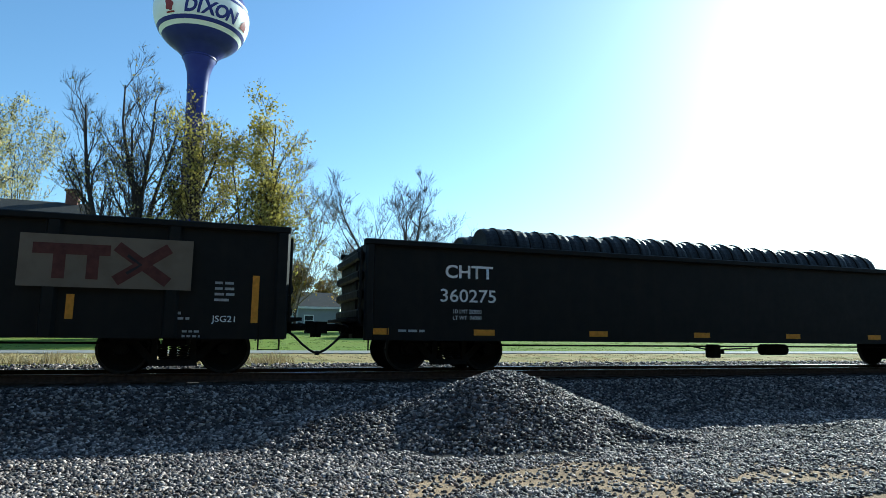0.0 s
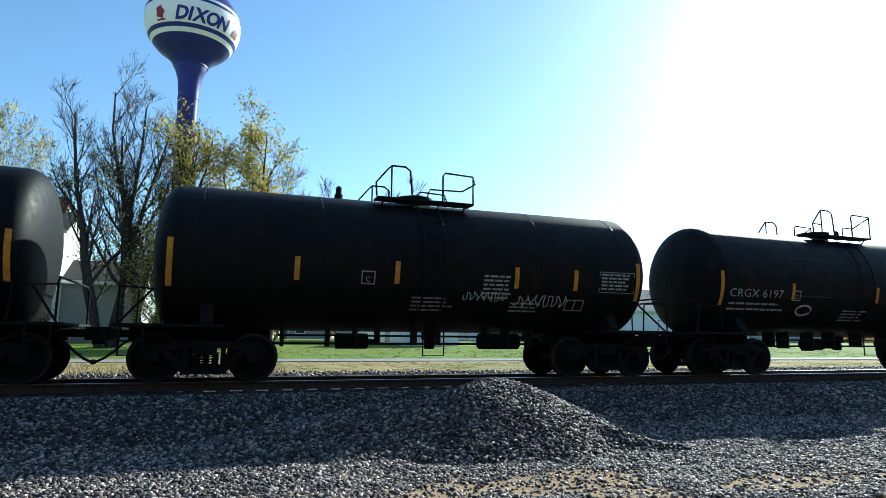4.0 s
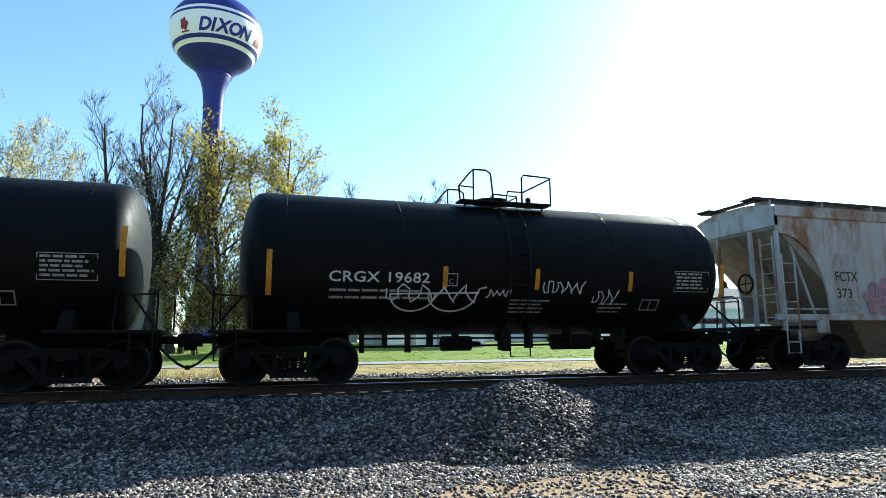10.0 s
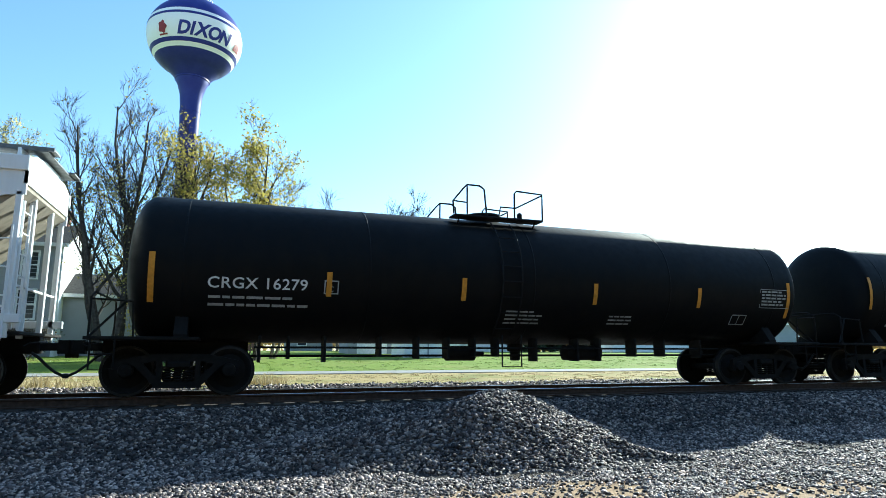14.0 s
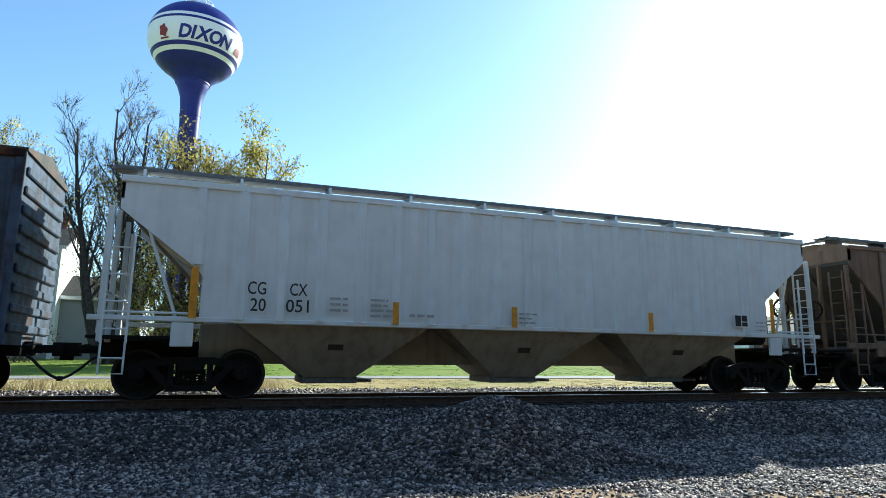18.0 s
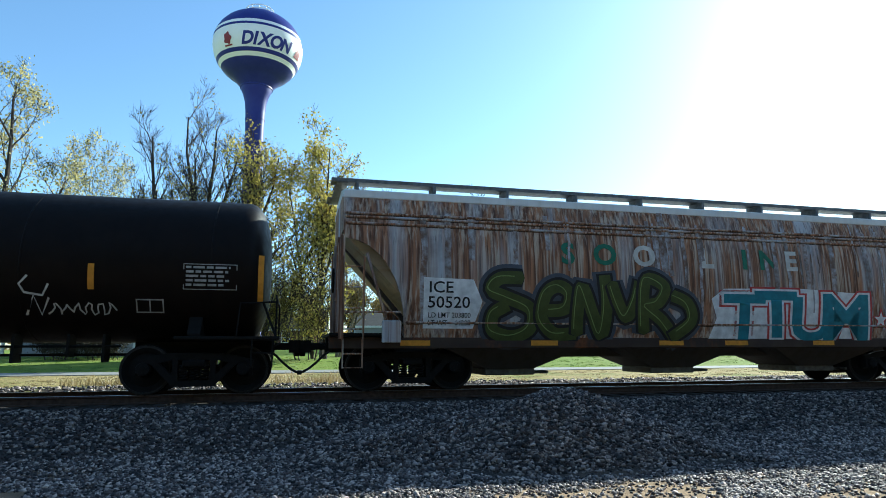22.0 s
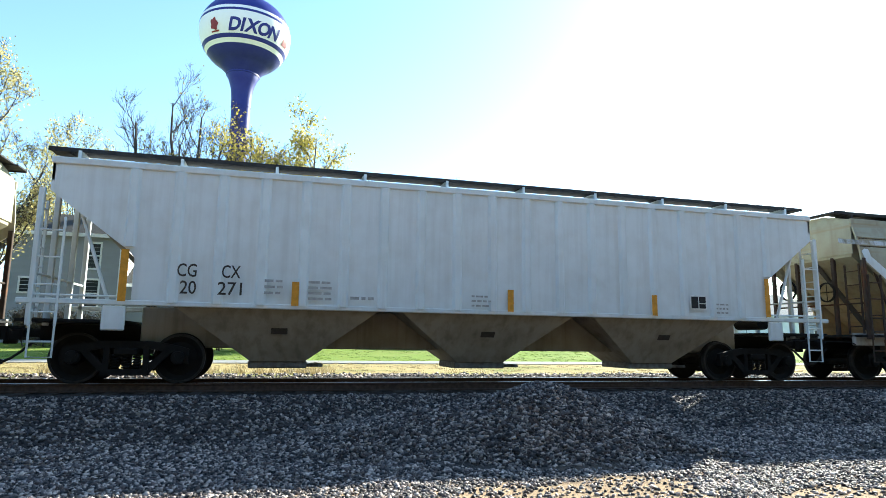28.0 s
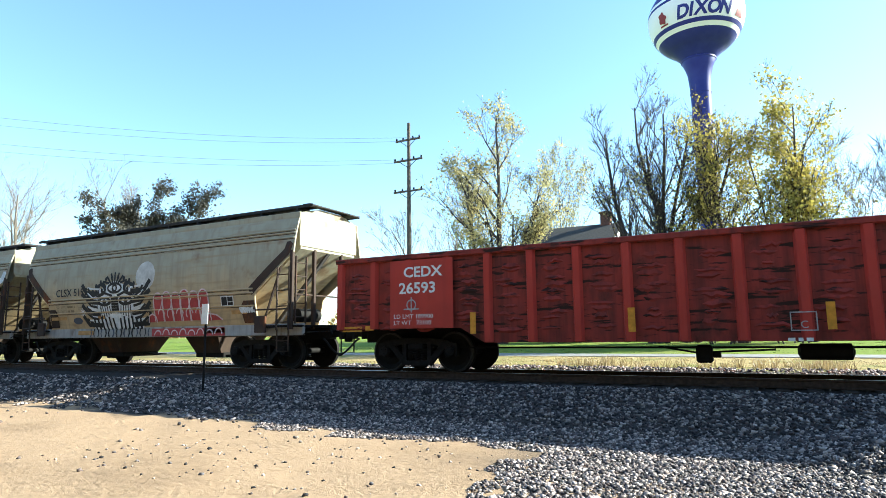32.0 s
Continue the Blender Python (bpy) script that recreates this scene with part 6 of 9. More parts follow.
    bz = eave + (0.22 if edge_mat else 0.30)
    for s in (-1, 1):
        part("running_board", Mesh().box(-Lt - 0.26, Lt + 0.26, min(s * 0.62, s * 1.10), max(s * 0.62, s * 1.10), bz, bz + 0.035), bd, car)
        part("board_edge", Mesh().box(-Lt - 0.26, Lt + 0.26, min(s * 1.08, s * 1.11), max(s * 1.08, s * 1.11), bz - 0.03, bz + 0.05), bd, car)
        for k in range(10):
            x = -Lt + 0.3 + (2 * Lt - 0.6) * k / 9
            part("board_bracket", Mesh().prism([(s * 1.12, bz), (s * 0.6, bz), (s * 0.6, eave + 0.16), (s * 1.12, eave + 0.05)], "x", x - 0.03, x + 0.03), bd if bulge or style == "posts" else side_mat, car)
        part("end_walk", Mesh().box(min(s * (Lt - 0.1), s * (Lt + 0.16)), max(s * (Lt - 0.1), s * (Lt + 0.16)), -1.1, 1.1, eave + 0.26, eave + 0.29), bd, car)
    # ribs
    if style == "ribs":
        for k in range(ribs):
            x = (Lb + 0.1) * (2 * k / (ribs - 1) - 1)
            zb = sill if abs(x) < Lb else low + (abs(x) - Lb) / (Lt - Lb) * (knee - low)
            part("side_rib", Mesh().prism([(x - 0.11, -w), (x - 0.06, -w - 0.065), (x + 0.06, -w - 0.065), (x + 0.11, -w)], "z", zb + 0.03, eave - 0.10), side_mat, car)
    elif style == "posts":
        for k in range(ribs):
            x = (Lb - 0.12) * (2 * k / (ribs - 1) - 1)
            part("side_post", Mesh().cbox(x - 0.13, x + 0.13, -w - 0.085, -w, sill + 0.06, eave - 0.12, 0.03), HOPPER_POST_LIT, car)
            m = Mesh()
            for j in range(16):
                z = sill + 0.3 + (eave - sill - 0.5) * j / 15
                for o in (-0.19, 0.19):
                    m.box(x + o - 0.015, x + o + 0.015, -w - 0.014, -w, z - 0.015, z + 0.015)
            part("rivet_row", m, side_mat, car)
        m = Mesh()
        for j in range(int(Lt * 2 / 0.16)):
            x = -Lt + 0.1 + j * 0.16
            m.box(x - 0.015, x + 0.015, -w - 0.014, -w, eave - 0.17, eave - 0.14)
            if abs(x) < Lb:
                m.box(x - 0.015, x + 0.015, -w - 0.014, -w, sill + 0.14, sill + 0.17)
        part("rivet_row", m, side_mat, car)
        part("side_band", Mesh().cbox(-Lb, Lb, -w - 0.03, -w, sill + 0.06, sill + 0.24, 0.01), side_mat, car)
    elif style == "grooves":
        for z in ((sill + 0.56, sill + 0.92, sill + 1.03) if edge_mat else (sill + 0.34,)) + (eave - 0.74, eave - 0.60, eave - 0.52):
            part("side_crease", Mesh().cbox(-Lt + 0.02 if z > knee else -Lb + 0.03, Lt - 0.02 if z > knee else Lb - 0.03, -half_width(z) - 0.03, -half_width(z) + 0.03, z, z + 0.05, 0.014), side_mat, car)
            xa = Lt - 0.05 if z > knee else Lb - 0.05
            # a thin dark bar stands for the shade below each crease
            part("grime_line", Mesh().cbox(-xa, xa, -half_width(z) - 0.008, -half_width(z) + 0.03, z - 0.022, z - 0.004, 0.004), SILL_BROWN, car, "dark line painted as the shade under a crease")
        if edge_mat:                 # pale stiffening plates along the sloping ends
            for s in (-1, 1):
                line = [(Lt - 0.14, knee + 0.30), (Lt - 0.22, knee + 0.02), (Lb - 0.10, low + 0.06)]
                pts = [(s * (a[0] + (b[0] - a[0]) * t), a[1] + (b[1] - a[1]) * t) for a, b in zip(line, line[1:]) for t in np.linspace(0, 1, 8)[:-1]] + [(s * line[-1][0], line[-1][1])]
                me = mesh_data(Mesh().ribbon(pts, 0.24, 0), "edge_plate")
                for v in me.vertices:
                    v.co.y = -half_width(v.co.z) - 0.012
                part("edge_plate", me, edge_mat, car, "pale stiffening plate along the sloping end")
                shape = [(Lb - 0.03, sill + 0.10), (Lb - 0.03, low - 0.22), (Lb - 0.42, low - 0.22), (Lb - 0.54, low - 0.36), (Lb - 0.54, sill + 0.34), (Lb - 0.50, sill + 0.10)]
                me = mesh_data(Mesh().patch([(s * x, z) for x, z in shape], 0), "corner_plate")
                for v in me.vertices:
                    v.co.y = -half_width(v.co.z) - 0.014
                part("corner_plate", me, edge_mat, car, "pale stiffening plate above the sill")
    else:
        for k in range(7):
            x = -Lb + 2 * Lb * (k + 0.5) / 7
            part("weld_seam", Mesh().box(x - 0.010, x + 0.010, -w - 0.006, -w, sill + 0.06, eave - 0.1), side_mat, car)
    # discharge hoppers with their gates
    span = (2 * Lb - 1.0) / bays
    for x in gates or [-Lb + 0.5 + span * (k + 0.5) for k in range(bays)]:
        hw, by = (0.80, 1.15) if gates else (min(2.0, span * 0.47), w - 0.07 - bulge)
        v = [(x - hw, -by, sill - 0.02), (x + hw, -by, sill - 0.02), (x + hw, by, sill - 0.02), (x - hw, by, sill - 0.02), (x - 0.55, -0.72, 0.34), (x + 0.55, -0.72, 0.34), (x + 0.55, 0.72, 0.34), (x - 0.55, 0.72, 0.34)]
        part("hopper_bay", Mesh().add(v, [(0, 1, 2, 3), (4, 7, 6, 5), (0, 4, 5, 1), (1, 5, 6, 2), (2, 6, 7, 3), (3, 7, 4, 0)]), bay_mat or under, car)
        if not bay_mat:
            part("notice_plate", Mesh().add([(x - 0.16, -by * 0.62 - 0.29, 0.90), (x + 0.16, -by * 0.62 - 0.29, 0.90), (x + 0.16, -by * 0.62 - 0.37, 1.02), (x - 0.16, -by * 0.62 - 0.37, 1.02)], [(0, 1, 2, 3)]), BROWN_PAINT, car)
        part("outlet_gate", Mesh().cbox(x - 0.60, x + 0.60, -0.68, 0.68, 0.20, 0.35, 0.02).cbox(x + 0.5, x + 0.95, -0.5, 0.5, 0.22, 0.28, 0.01).tube([(x + 0.86, -0.8, 0.26), (x + 0.86, 0.8, 0.26)], 0.035, 6), gm if bay_mat else GATE, car)
    if not gates:
        part("centre_sill", Mesh().cbox(-Lb, Lb, -0.42, 0.42, 0.60, sill - 0.01, 0.03), under, car)
    tc = half - 2.35
    gear(car, half, tc, gear_mat, 1.05, Lb - 0.6 if gates else 0.0)
    # the open ends: posts, platforms, ladders and steps
    for s in (-1, 1):
        xe = s * (half - 0.78)
        for y in (-w + 0.05, -0.62, 0.62, w - 0.05):
            part("end_post", Mesh().cbox(xe - 0.05, xe + 0.05, y - 0.05, y + 0.05, 1.0, knee + (0.05 if abs(y) > 1 else 0.15), 0.01), lm, car)
        part("end_platform", Mesh().cbox(min(s * (half - 0.55), s * (Lb + 0.15)), max(s * (half - 0.55), s * (Lb + 0.15)), -w + 0.05, w - 0.05, 1.06, 1.12, 0.01), gm, car)
        part("end_rail", Mesh().tube([(xe, -w + 0.05, 1.95), (xe, w - 0.05, 1.95)], 0.025, 6).tube([(xe, -w, 1.55), (s * (Lb + 0.1), -w, 1.55)], 0.025, 6), lm, car)
        part("brace", Mesh().tube([(s * (Lb + 0.3), -w + 0.12, 1.12), (s * (Lt - 0.5), -w + 0.12, knee - 0.3)], 0.035, 5), lm, car)
        ladder(car, s * (half - 1.02), -w - 0.02, 0.98, 3.0 if not bulge else 2.7, 0.42, lm, rungs=4)
        ladder(car, xe + s * 0.06, -w + 0.35, 1.15, knee - 0.1, 0.42, lm, "y")
        part("step", Mesh().tube([(s * (half - 0.82), -w, 1.0), (s * (half - 0.82), -w, 0.42), (s * (half - 1.22), -w, 0.42), (s * (half - 1.22), -w, 1.0)], 0.022, 5).tube([(s * (half - 0.82), -w, 0.7), (s * (half - 1.22), -w, 0.7)], 0.018, 5), lm, car)
        part("jack_plate", Mesh().cbox(s * (Lb + 0.28) - 0.2, s * (Lb + 0.28) + 0.2, -w - 0.01, -w + 0.08, 0.92, 1.38, 0.02), lm, car)
        part("slope_rib", Mesh().prism([(s * (Lt - 0.1), knee + 0.1), (s * (Lt - 0.02), knee + 0.1), (s * (Lb - 0.6), sill - 0.05), (s * (Lb - 0.75), sill - 0.05)], "y", -0.06, 0.06), under, car)
    bx = (half - 0.66) * (1 if style == "ribs" else -1)
    part("brake_wheel", Mesh().lathe([(0.24, -0.02), (0.28, -0.02), (0.28, 0.02), (0.24, 0.02)], 20, "x", (bx, -0.45, 2.3), ring=True).tube([(bx, -0.73, 2.3), (bx, -0.17, 2.3)], 0.015, 4).tube([(bx, -0.45, 2.02), (bx, -0.45, 2.58)], 0.015, 4), gm, car)
    part("air_reservoir", Mesh().lathe([(0.04, -0.5), (0.2, -0.45), (0.2, 0.45), (0.04, 0.5)], 14, "y", (half - 1.55, 0, 1.42)), gm, car, smooth=True)
    side = Side(car, -w - (0.06 if style == "ribs" else 0.0), bulge=half_width if bulge else None)
    for x, z0, z1 in strips:
        side.strip(x, z0, z1, 0.14)
    marks(side, Lb)
    return car


# ---- gondolas ----
def gondola(front, rear, label, mat, marks, top=2.72, bottom=0.58, ribs=13, rib_w=0.16, dents=False, w=1.50, drop=0.0, seed=0):
    car, half = rail_car("gondola_car", front, rear, label, "gondola car")
    L = half - 0.80
    for s in (-1, 1):
        if s < 0:
            poly = [(-L, top), (-L, bottom + 0.34), (-L + 3.5, bottom + 0.34), (-L + 4.1, bottom), (L - 4.1, bottom), (L - 3.5, bottom + 0.34), (L, bottom + 0.34), (L, top)] if drop else [(-L, top), (-L, bottom), (L, bottom), (L, top)]
            part("side_panel", Mesh().prism(poly, "y", -w, -w + 0.05), mat, car)
        else:
            part("side_panel", Mesh().box(-L, L, w - 0.05, w, bottom, top), mat, car)
        part("top_chord", Mesh().cbox(-L - 0.04, L + 0.04, min(s * (w - 0.06), s * (w + 0.10)), max(s * (w - 0.06), s * (w + 0.10)), top - 0.03, top + 0.10, 0.02), mat, car)
        e = Mesh().box(min(s * L, s * (L - 0.06)), max(s * L, s * (L - 0.06)), -w + 0.05, w - 0.05, bottom + 0.3, top)
        for k in range(4):
            z = bottom + 0.55 + (top - bottom - 0.8) * k / 3
            e.cbox(min(s * L, s * (L + 0.14)), max(s * L, s * (L + 0.14)), -w + 0.1, w - 0.1, z - 0.10, z + 0.10, 0.04)
        part("end_panel", e, mat, car)
        ladder(car, s * (L + 0.08), -w + 0.30, 0.95, top - 0.1, 0.42, mat, "y")
        part("end_platform", Mesh().cbox(min(s * L, s * (half - 0.45)), max(s * L, s * (half - 0.45)), -1.3, 1.3, 0.98, 1.05, 0.01), STEEL_DARK, car)
        part("step", Mesh().tube([(s * (L - 0.1), -w, 0.9), (s * (L - 0.1), -w, 0.4), (s * (L - 0.5), -w, 0.4), (s * (L - 0.5), -w, 0.9)], 0.02, 5), STEEL_DARK, car)
    part("floor_plate", Mesh().box(-L, L, -w + 0.05, w - 0.05, 1.02, 1.12), mat, car)
    part("centre_sill", Mesh().cbox(-L, L, -0.25, 0.25, 0.62, 1.02, 0.02), STEEL_DARK, car)
    r = random.Random(seed)
    for k in range(ribs):
        x = -L + 0.10 + (2 * L - 0.2) * k / (ribs - 1)
        zb = bottom + (0.34 if drop and abs(x) > L - 3.7 else 0.02)
        part("side_post", Mesh().prism([(x - rib_w, -w), (x - rib_w * 0.62, -w - 0.10), (x + rib_w * 0.62, -w - 0.10), (x + rib_w, -w)], "z", zb, top - 0.03), GON_RED_CLEAN if dents else mat, car)
        if dents and k < ribs - 1:
            wid = (2 * L - 0.2) / (ribs - 1) - 2 * rib_w
            for j in range(9):
                z = bottom + 0.25 + (top - bottom - 0.45) * (j + r.uniform(0.1, 0.9)) / 9
                xa = x + rib_w + wid * r.uniform(0.02, 0.35)
                xb = x + rib_w + wid * r.uniform(0.6, 0.98)
                n, hgt, amp = 6, r.uniform(0.03, 0.075), r.uniform(0.015, 0.04)
                m, zz = Mesh(), z
                upper, lower, mid = [], [], []
                for i in range(n + 1):
                    t = i / n
                    zz = z + r.uniform(-0.025, 0.025)
                    f = math.sin(math.pi * t) ** 0.6 if 0 < t < 1 else 0.0
                    upper.append((xa + (xb - xa) * t, -w - 0.001, zz + hgt * f + 0.004))
                    mid.append((xa + (xb - xa) * t, -w - 0.001 - amp * f, zz - hgt * 0.2))
                    lower.append((xa + (xb - xa) * t, -w - 0.001, zz - hgt * f - 0.004))
                m.add(upper + mid + lower, [(i, i + 1, n + 2 + i, n + 1 + i) for i in range(n)] + [(n + 1 + i, n + 2 + i, 2 * n + 3 + i, 2 * n + 2 + i) for i in range(n)])
                part("dent", m, mat, car)
    part("brake_pipe", Mesh().tube([(-half + 3.4, -0.9, 0.50), (half - 3.4, -0.9, 0.50)], 0.024, 6), STEEL_DARK, car)
    part("air_reservoir", Mesh().lathe([(0.04, -0.45), (0.15, -0.40), (0.15, 0.40), (0.04, 0.45)], 16, "x", (1.3, -0.95, 0.42)), STEEL_DARK, car, smooth=True)
    part("control_valve", Mesh().cbox(-0.9, -0.6, -1.1, -0.8, 0.20, 0.55, 0.04).cbox(-0.6, -0.45, -1.05, -0.9, 0.30, 0.42, 0.02).tube([(-1.6, -1.0, 0.52), (-0.9, -1.0, 0.40), (0.5, -1.0, 0.46)], 0.02, 5), STEEL_DARK, car)
    gear(car, half, half - 2.85, STEEL_TRUCK if dents else None, 1.02, 0.0)
    marks(Side(car, -w), L)
    return car, half


# ---- the train, car by car ----
def wire_coils(car_front, car_rear):
    """The load of the black gondola: a row of dark wound coils lying on their sides."""
    mid = (car_front + car_rear) / 2
    things = []
    n = 11
    r = random.Random(8)
    for k in range(n):
        x0 = -7.36 + 12.45 * k / n
        w = 12.5 / n * 0.97
        rad = 0.60 + r.uniform(-0.03, 0.03)
        ob = tagged(new("wire_coil"), "dark wound coil of wire lying in the gondola car", "wire coil", "coils in the gondola")
        for row, (yy, zz) in enumerate(((-0.72, 0.0), (0.72, 0.0))):
            prof = []
            for i in range(13):
                t = i / 12
                bulge = rad * (0.95 + 0.05 * math.sin(math.pi * t) ** 0.5) + (0.010 if i % 2 else 0.0)
                prof.append((bulge, x0 + w * t))
            m = Mesh().lathe([(0.25, x0 + 0.02)] + prof + [(0.25, x0 + w - 0.02)], 26, "x", (0, yy, zz))
            part("winding", m, COIL, ob, smooth=False)
            for j in (0.3, 0.7):
                part("binding_strap", Mesh().lathe([(rad + 0.015, x0 + w * j - 0.02), (rad + 0.03, x0 + w * j - 0.018), (rad + 0.03, x0 + w * j + 0.018), (rad + 0.015, x0 + w * j + 0.02)], 26, "x", (0, yy, zz)), STEEL_DARK, ob)
        things.append((ob, mid, 2.66 + r.uniform(-0.02, 0.03)))
    return things


LOADS = []


SIGN_TAN = paint("dusty_tan_sign", (0.17, 0.14, 0.10), 0.75, 0.5)
SIGN_RED = plain("faded_red_sign", (0.085, 0.032, 0.025), 0.75)


def marks_itx(side, L):
    side.bar(3.54, 6.41, 1.51, 2.46, SIGN_TAN, "sign_panel", 0.104)
    side.blob([[(3.75, 2.30), (5.0, 2.30), (5.0, 2.10), (4.82, 2.10), (4.82, 1.66), (4.62, 1.66), (4.62, 2.10), (4.28, 2.10), (4.28, 1.66), (4.08, 1.66), (4.08, 2.10), (3.75, 2.10)]], SIGN_RED, 0.110, "logo_shape")
    side.strokes([[(5.15, 2.26), (5.95, 1.68)], [(5.95, 2.26), (5.15, 1.68)]], 0.20, SIGN_RED, 0.110, "logo_shape")
    side.strokes([[(5.30, 2.12), (5.52, 1.96), (5.30, 1.80)]], 0.06, SPRAY["black"], 0.114, "logo_shape")
    side.strip(4.39, 0.94, 1.39, 0.13)
    side.strip(7.60, 0.92, 1.85, 0.13)
    side.text("JSG21", 6.82, 0.93, 0.12, WHITE_PAINT, 0.01, to=7.24)
    side.bars(6.84, 1.66, 0.42, 4, 0.05, 0.06, GREY_PAINT, 3, words=2)
    side.bars(5.95, 1.06, 0.5, 2, 0.05, 0.05, GREY_PAINT, 4)
    side.bars(6.3, 0.72, 0.4, 2, 0.04, 0.05, GREY_PAINT, 5)


def marks_chtt(side, L):
    side.text("CHTT", -8.47, 1.98, 0.28, WHITE_PAINT, 0.028, to=-7.32)
    side.text("360275", -8.59, 1.45, 0.28, WHITE_PAINT, 0.012, to=-7.25)
    side.text("LD LMT 202000", -8.28, 1.20, 0.085, WHITE_PAINT, 0.0, to=-7.6)
    side.text("LT WT  74000", -8.28, 1.06, 0.085, WHITE_PAINT, 0.0, to=-7.6)
    for x in (-9.96, -7.53, -4.6, -1.58, 1.43, 4.44, 7.36, 9.83):
        side.bar(x - 0.25, x + 0.25, 0.72, 0.85)
    side.bars(-9.5, 0.78, 0.7, 1, 0.05, 0.05, GREY_PAINT, 7)
    side.bars(8.4, 0.78, 0.6, 1, 0.05, 0.05, GREY_PAINT, 8)
    side.frame_box(7.15, 1.08, 0.52, 0.32, WHITE_PAINT, 0.03, 1)
    side.bars(8.2, 1.65, 0.35, 4, 0.045, 0.05, GREY_PAINT, 9, words=2)


FRONT = (-16.2, 1.79, 23.87, 37.3, 50.7, 64.15, 77.6, 91.1, 104.5, 118.0, 131.45, 145.1, 164.0, 182.9, 201.8, 217.7, 235.95, 255.0, 274.15, 292.1, 309.9, 333.55, 352.1, 366.45, 385.75, 399.8, 414.0, 434.3)


def span(k):
    return FRONT[k], FRONT[k + 1]


gondola(*span(0), "black gondola car with a faded sign panel", GON_BLACK, marks_itx, 2.76, 0.60, 9, 0.14, seed=1)
gondola(*span(1), "long black gondola car loaded with wire coils", GON_BLACK, marks_chtt, 2.64, 0.60, 2, 0.10, seed=2)
LOADS += [(ob, mid, z) for ob, mid, z in wire_coils(*span(1))]


def tag_6197(side, L):
    tank_marks("CRGX 6197", -5.25, -3.38, 0.28, 1.99, GREY_PAINT, 0.0, 5)(side, L)
    side.strokes([arc(-2.5, 1.68, 0.28, 0.13, 0, 330)], 0.05, SPRAY["ghost"])
    side.bar(-2.98, -1.56, 2.05, 3.15, paint("grey_patch", (0.045, 0.045, 0.05), 0.6), "paint_patch", 0.008)


def tag_a(side, L):
    tank_marks("", -4.0, -2.0, 0.3, 2.0, None, 0, 4)(side, L)
    scrawl(side, 0.7, 1.62, 1.1, 0.3, SPRAY["ghost"], 3, 0.02)
    scrawl(side, 2.0, 1.5, 1.4, 0.4, SPRAY["ghost"], 4, 0.025)
    side.bars(1.15, 2.2, 0.8, 6, 0.045, 0.05, GREY_PAINT, 11)


def tag_6490(side, L):
    side.text("CRGX 6490", -4.16, 1.86, 0.30, BLACK_PAINT, 0.035, 1.05, 1.02, to=-2.25)
    side.text("LD LMT 201600 LB  91450 KG", -4.14, 1.68, 0.085, BLACK_PAINT, 0.03, to=-2.5)
    side.text("LT WT    61400 LB  27850 KG", -4.14, 1.54, 0.085, BLACK_PAINT, 0.03, to=-2.5)
    side.strokes([arc(-1.15, 1.98, 0.18, 0.15), arc(-1.15, 2.06, 0.18, 0.09, 0, 180), arc(-1.45, 2.0, 0.07, 0.13)], 0.02, GREY_PAINT, name="logo_shape")
    side.bars(0.4, 1.85, 0.6, 5, 0.04, 0.06, BLACK_PAINT, 5)
    side.bars(1.6, 1.88, 0.9, 5, 0.035, 0.05, BLACK_PAINT, 6)
    side.bar(0.0, 0.25, 1.48, 1.62, BLACK_PAINT, "small_plate")
    side.test_panel(3.3, 1.52, 0.42, 0.22)
    for k in range(6):
        side.bars(4.15, 2.15 - k * 0.09, 0.95, 1, 0.05, 0.04, GREY_PAINT, k, words=5)
    side.blob([[(5.1, 1.68), (5.32, 1.46), (5.1, 1.24), (4.88, 1.46)]], TRIM_WHITE, 0.05, "placard", "white diamond placard")


def tag_19682(side, L):
    tank_marks("CRGX 19682", -4.12, -1.95, 0.28, 2.04, None, 0.02, 9)(side, L)
    scrawl(side, -2.9, 1.55, 2.3, 0.55, SPRAY["white"], 9, 0.035, loops=5)
    side.strokes([arc(-1.4, 1.80, 0.55, 0.35, 180, 360), arc(-2.3, 1.80, 0.5, 0.35, 180, 360), [(-2.8, 1.8), (-0.8, 1.85)]], 0.035, SPRAY["white"])
    scrawl(side, 0.75, 1.80, 1.1, 0.4, SPRAY["white"], 21, 0.03, loops=5)
    scrawl(side, 2.1, 1.55, 0.7, 0.5, SPRAY["white"], 22, 0.03, loops=3)
    scrawl(side, -0.6, 1.72, 0.6, 0.25, SPRAY["white"], 23, 0.025, loops=4)


def tag_094(side, L):
    tank_marks("NATX 190094", -4.31, -2.46, 0.27, 1.97, None, 0.015, 8)(side, L)
    scrawl(side, 1.54, 2.05, 0.85, 0.65, SPRAY["white"], 31, 0.022, loops=8)
    scrawl(side, -5.2, 1.45, 0.5, 0.5, SPRAY["teal"], 32, 0.03, loops=3)


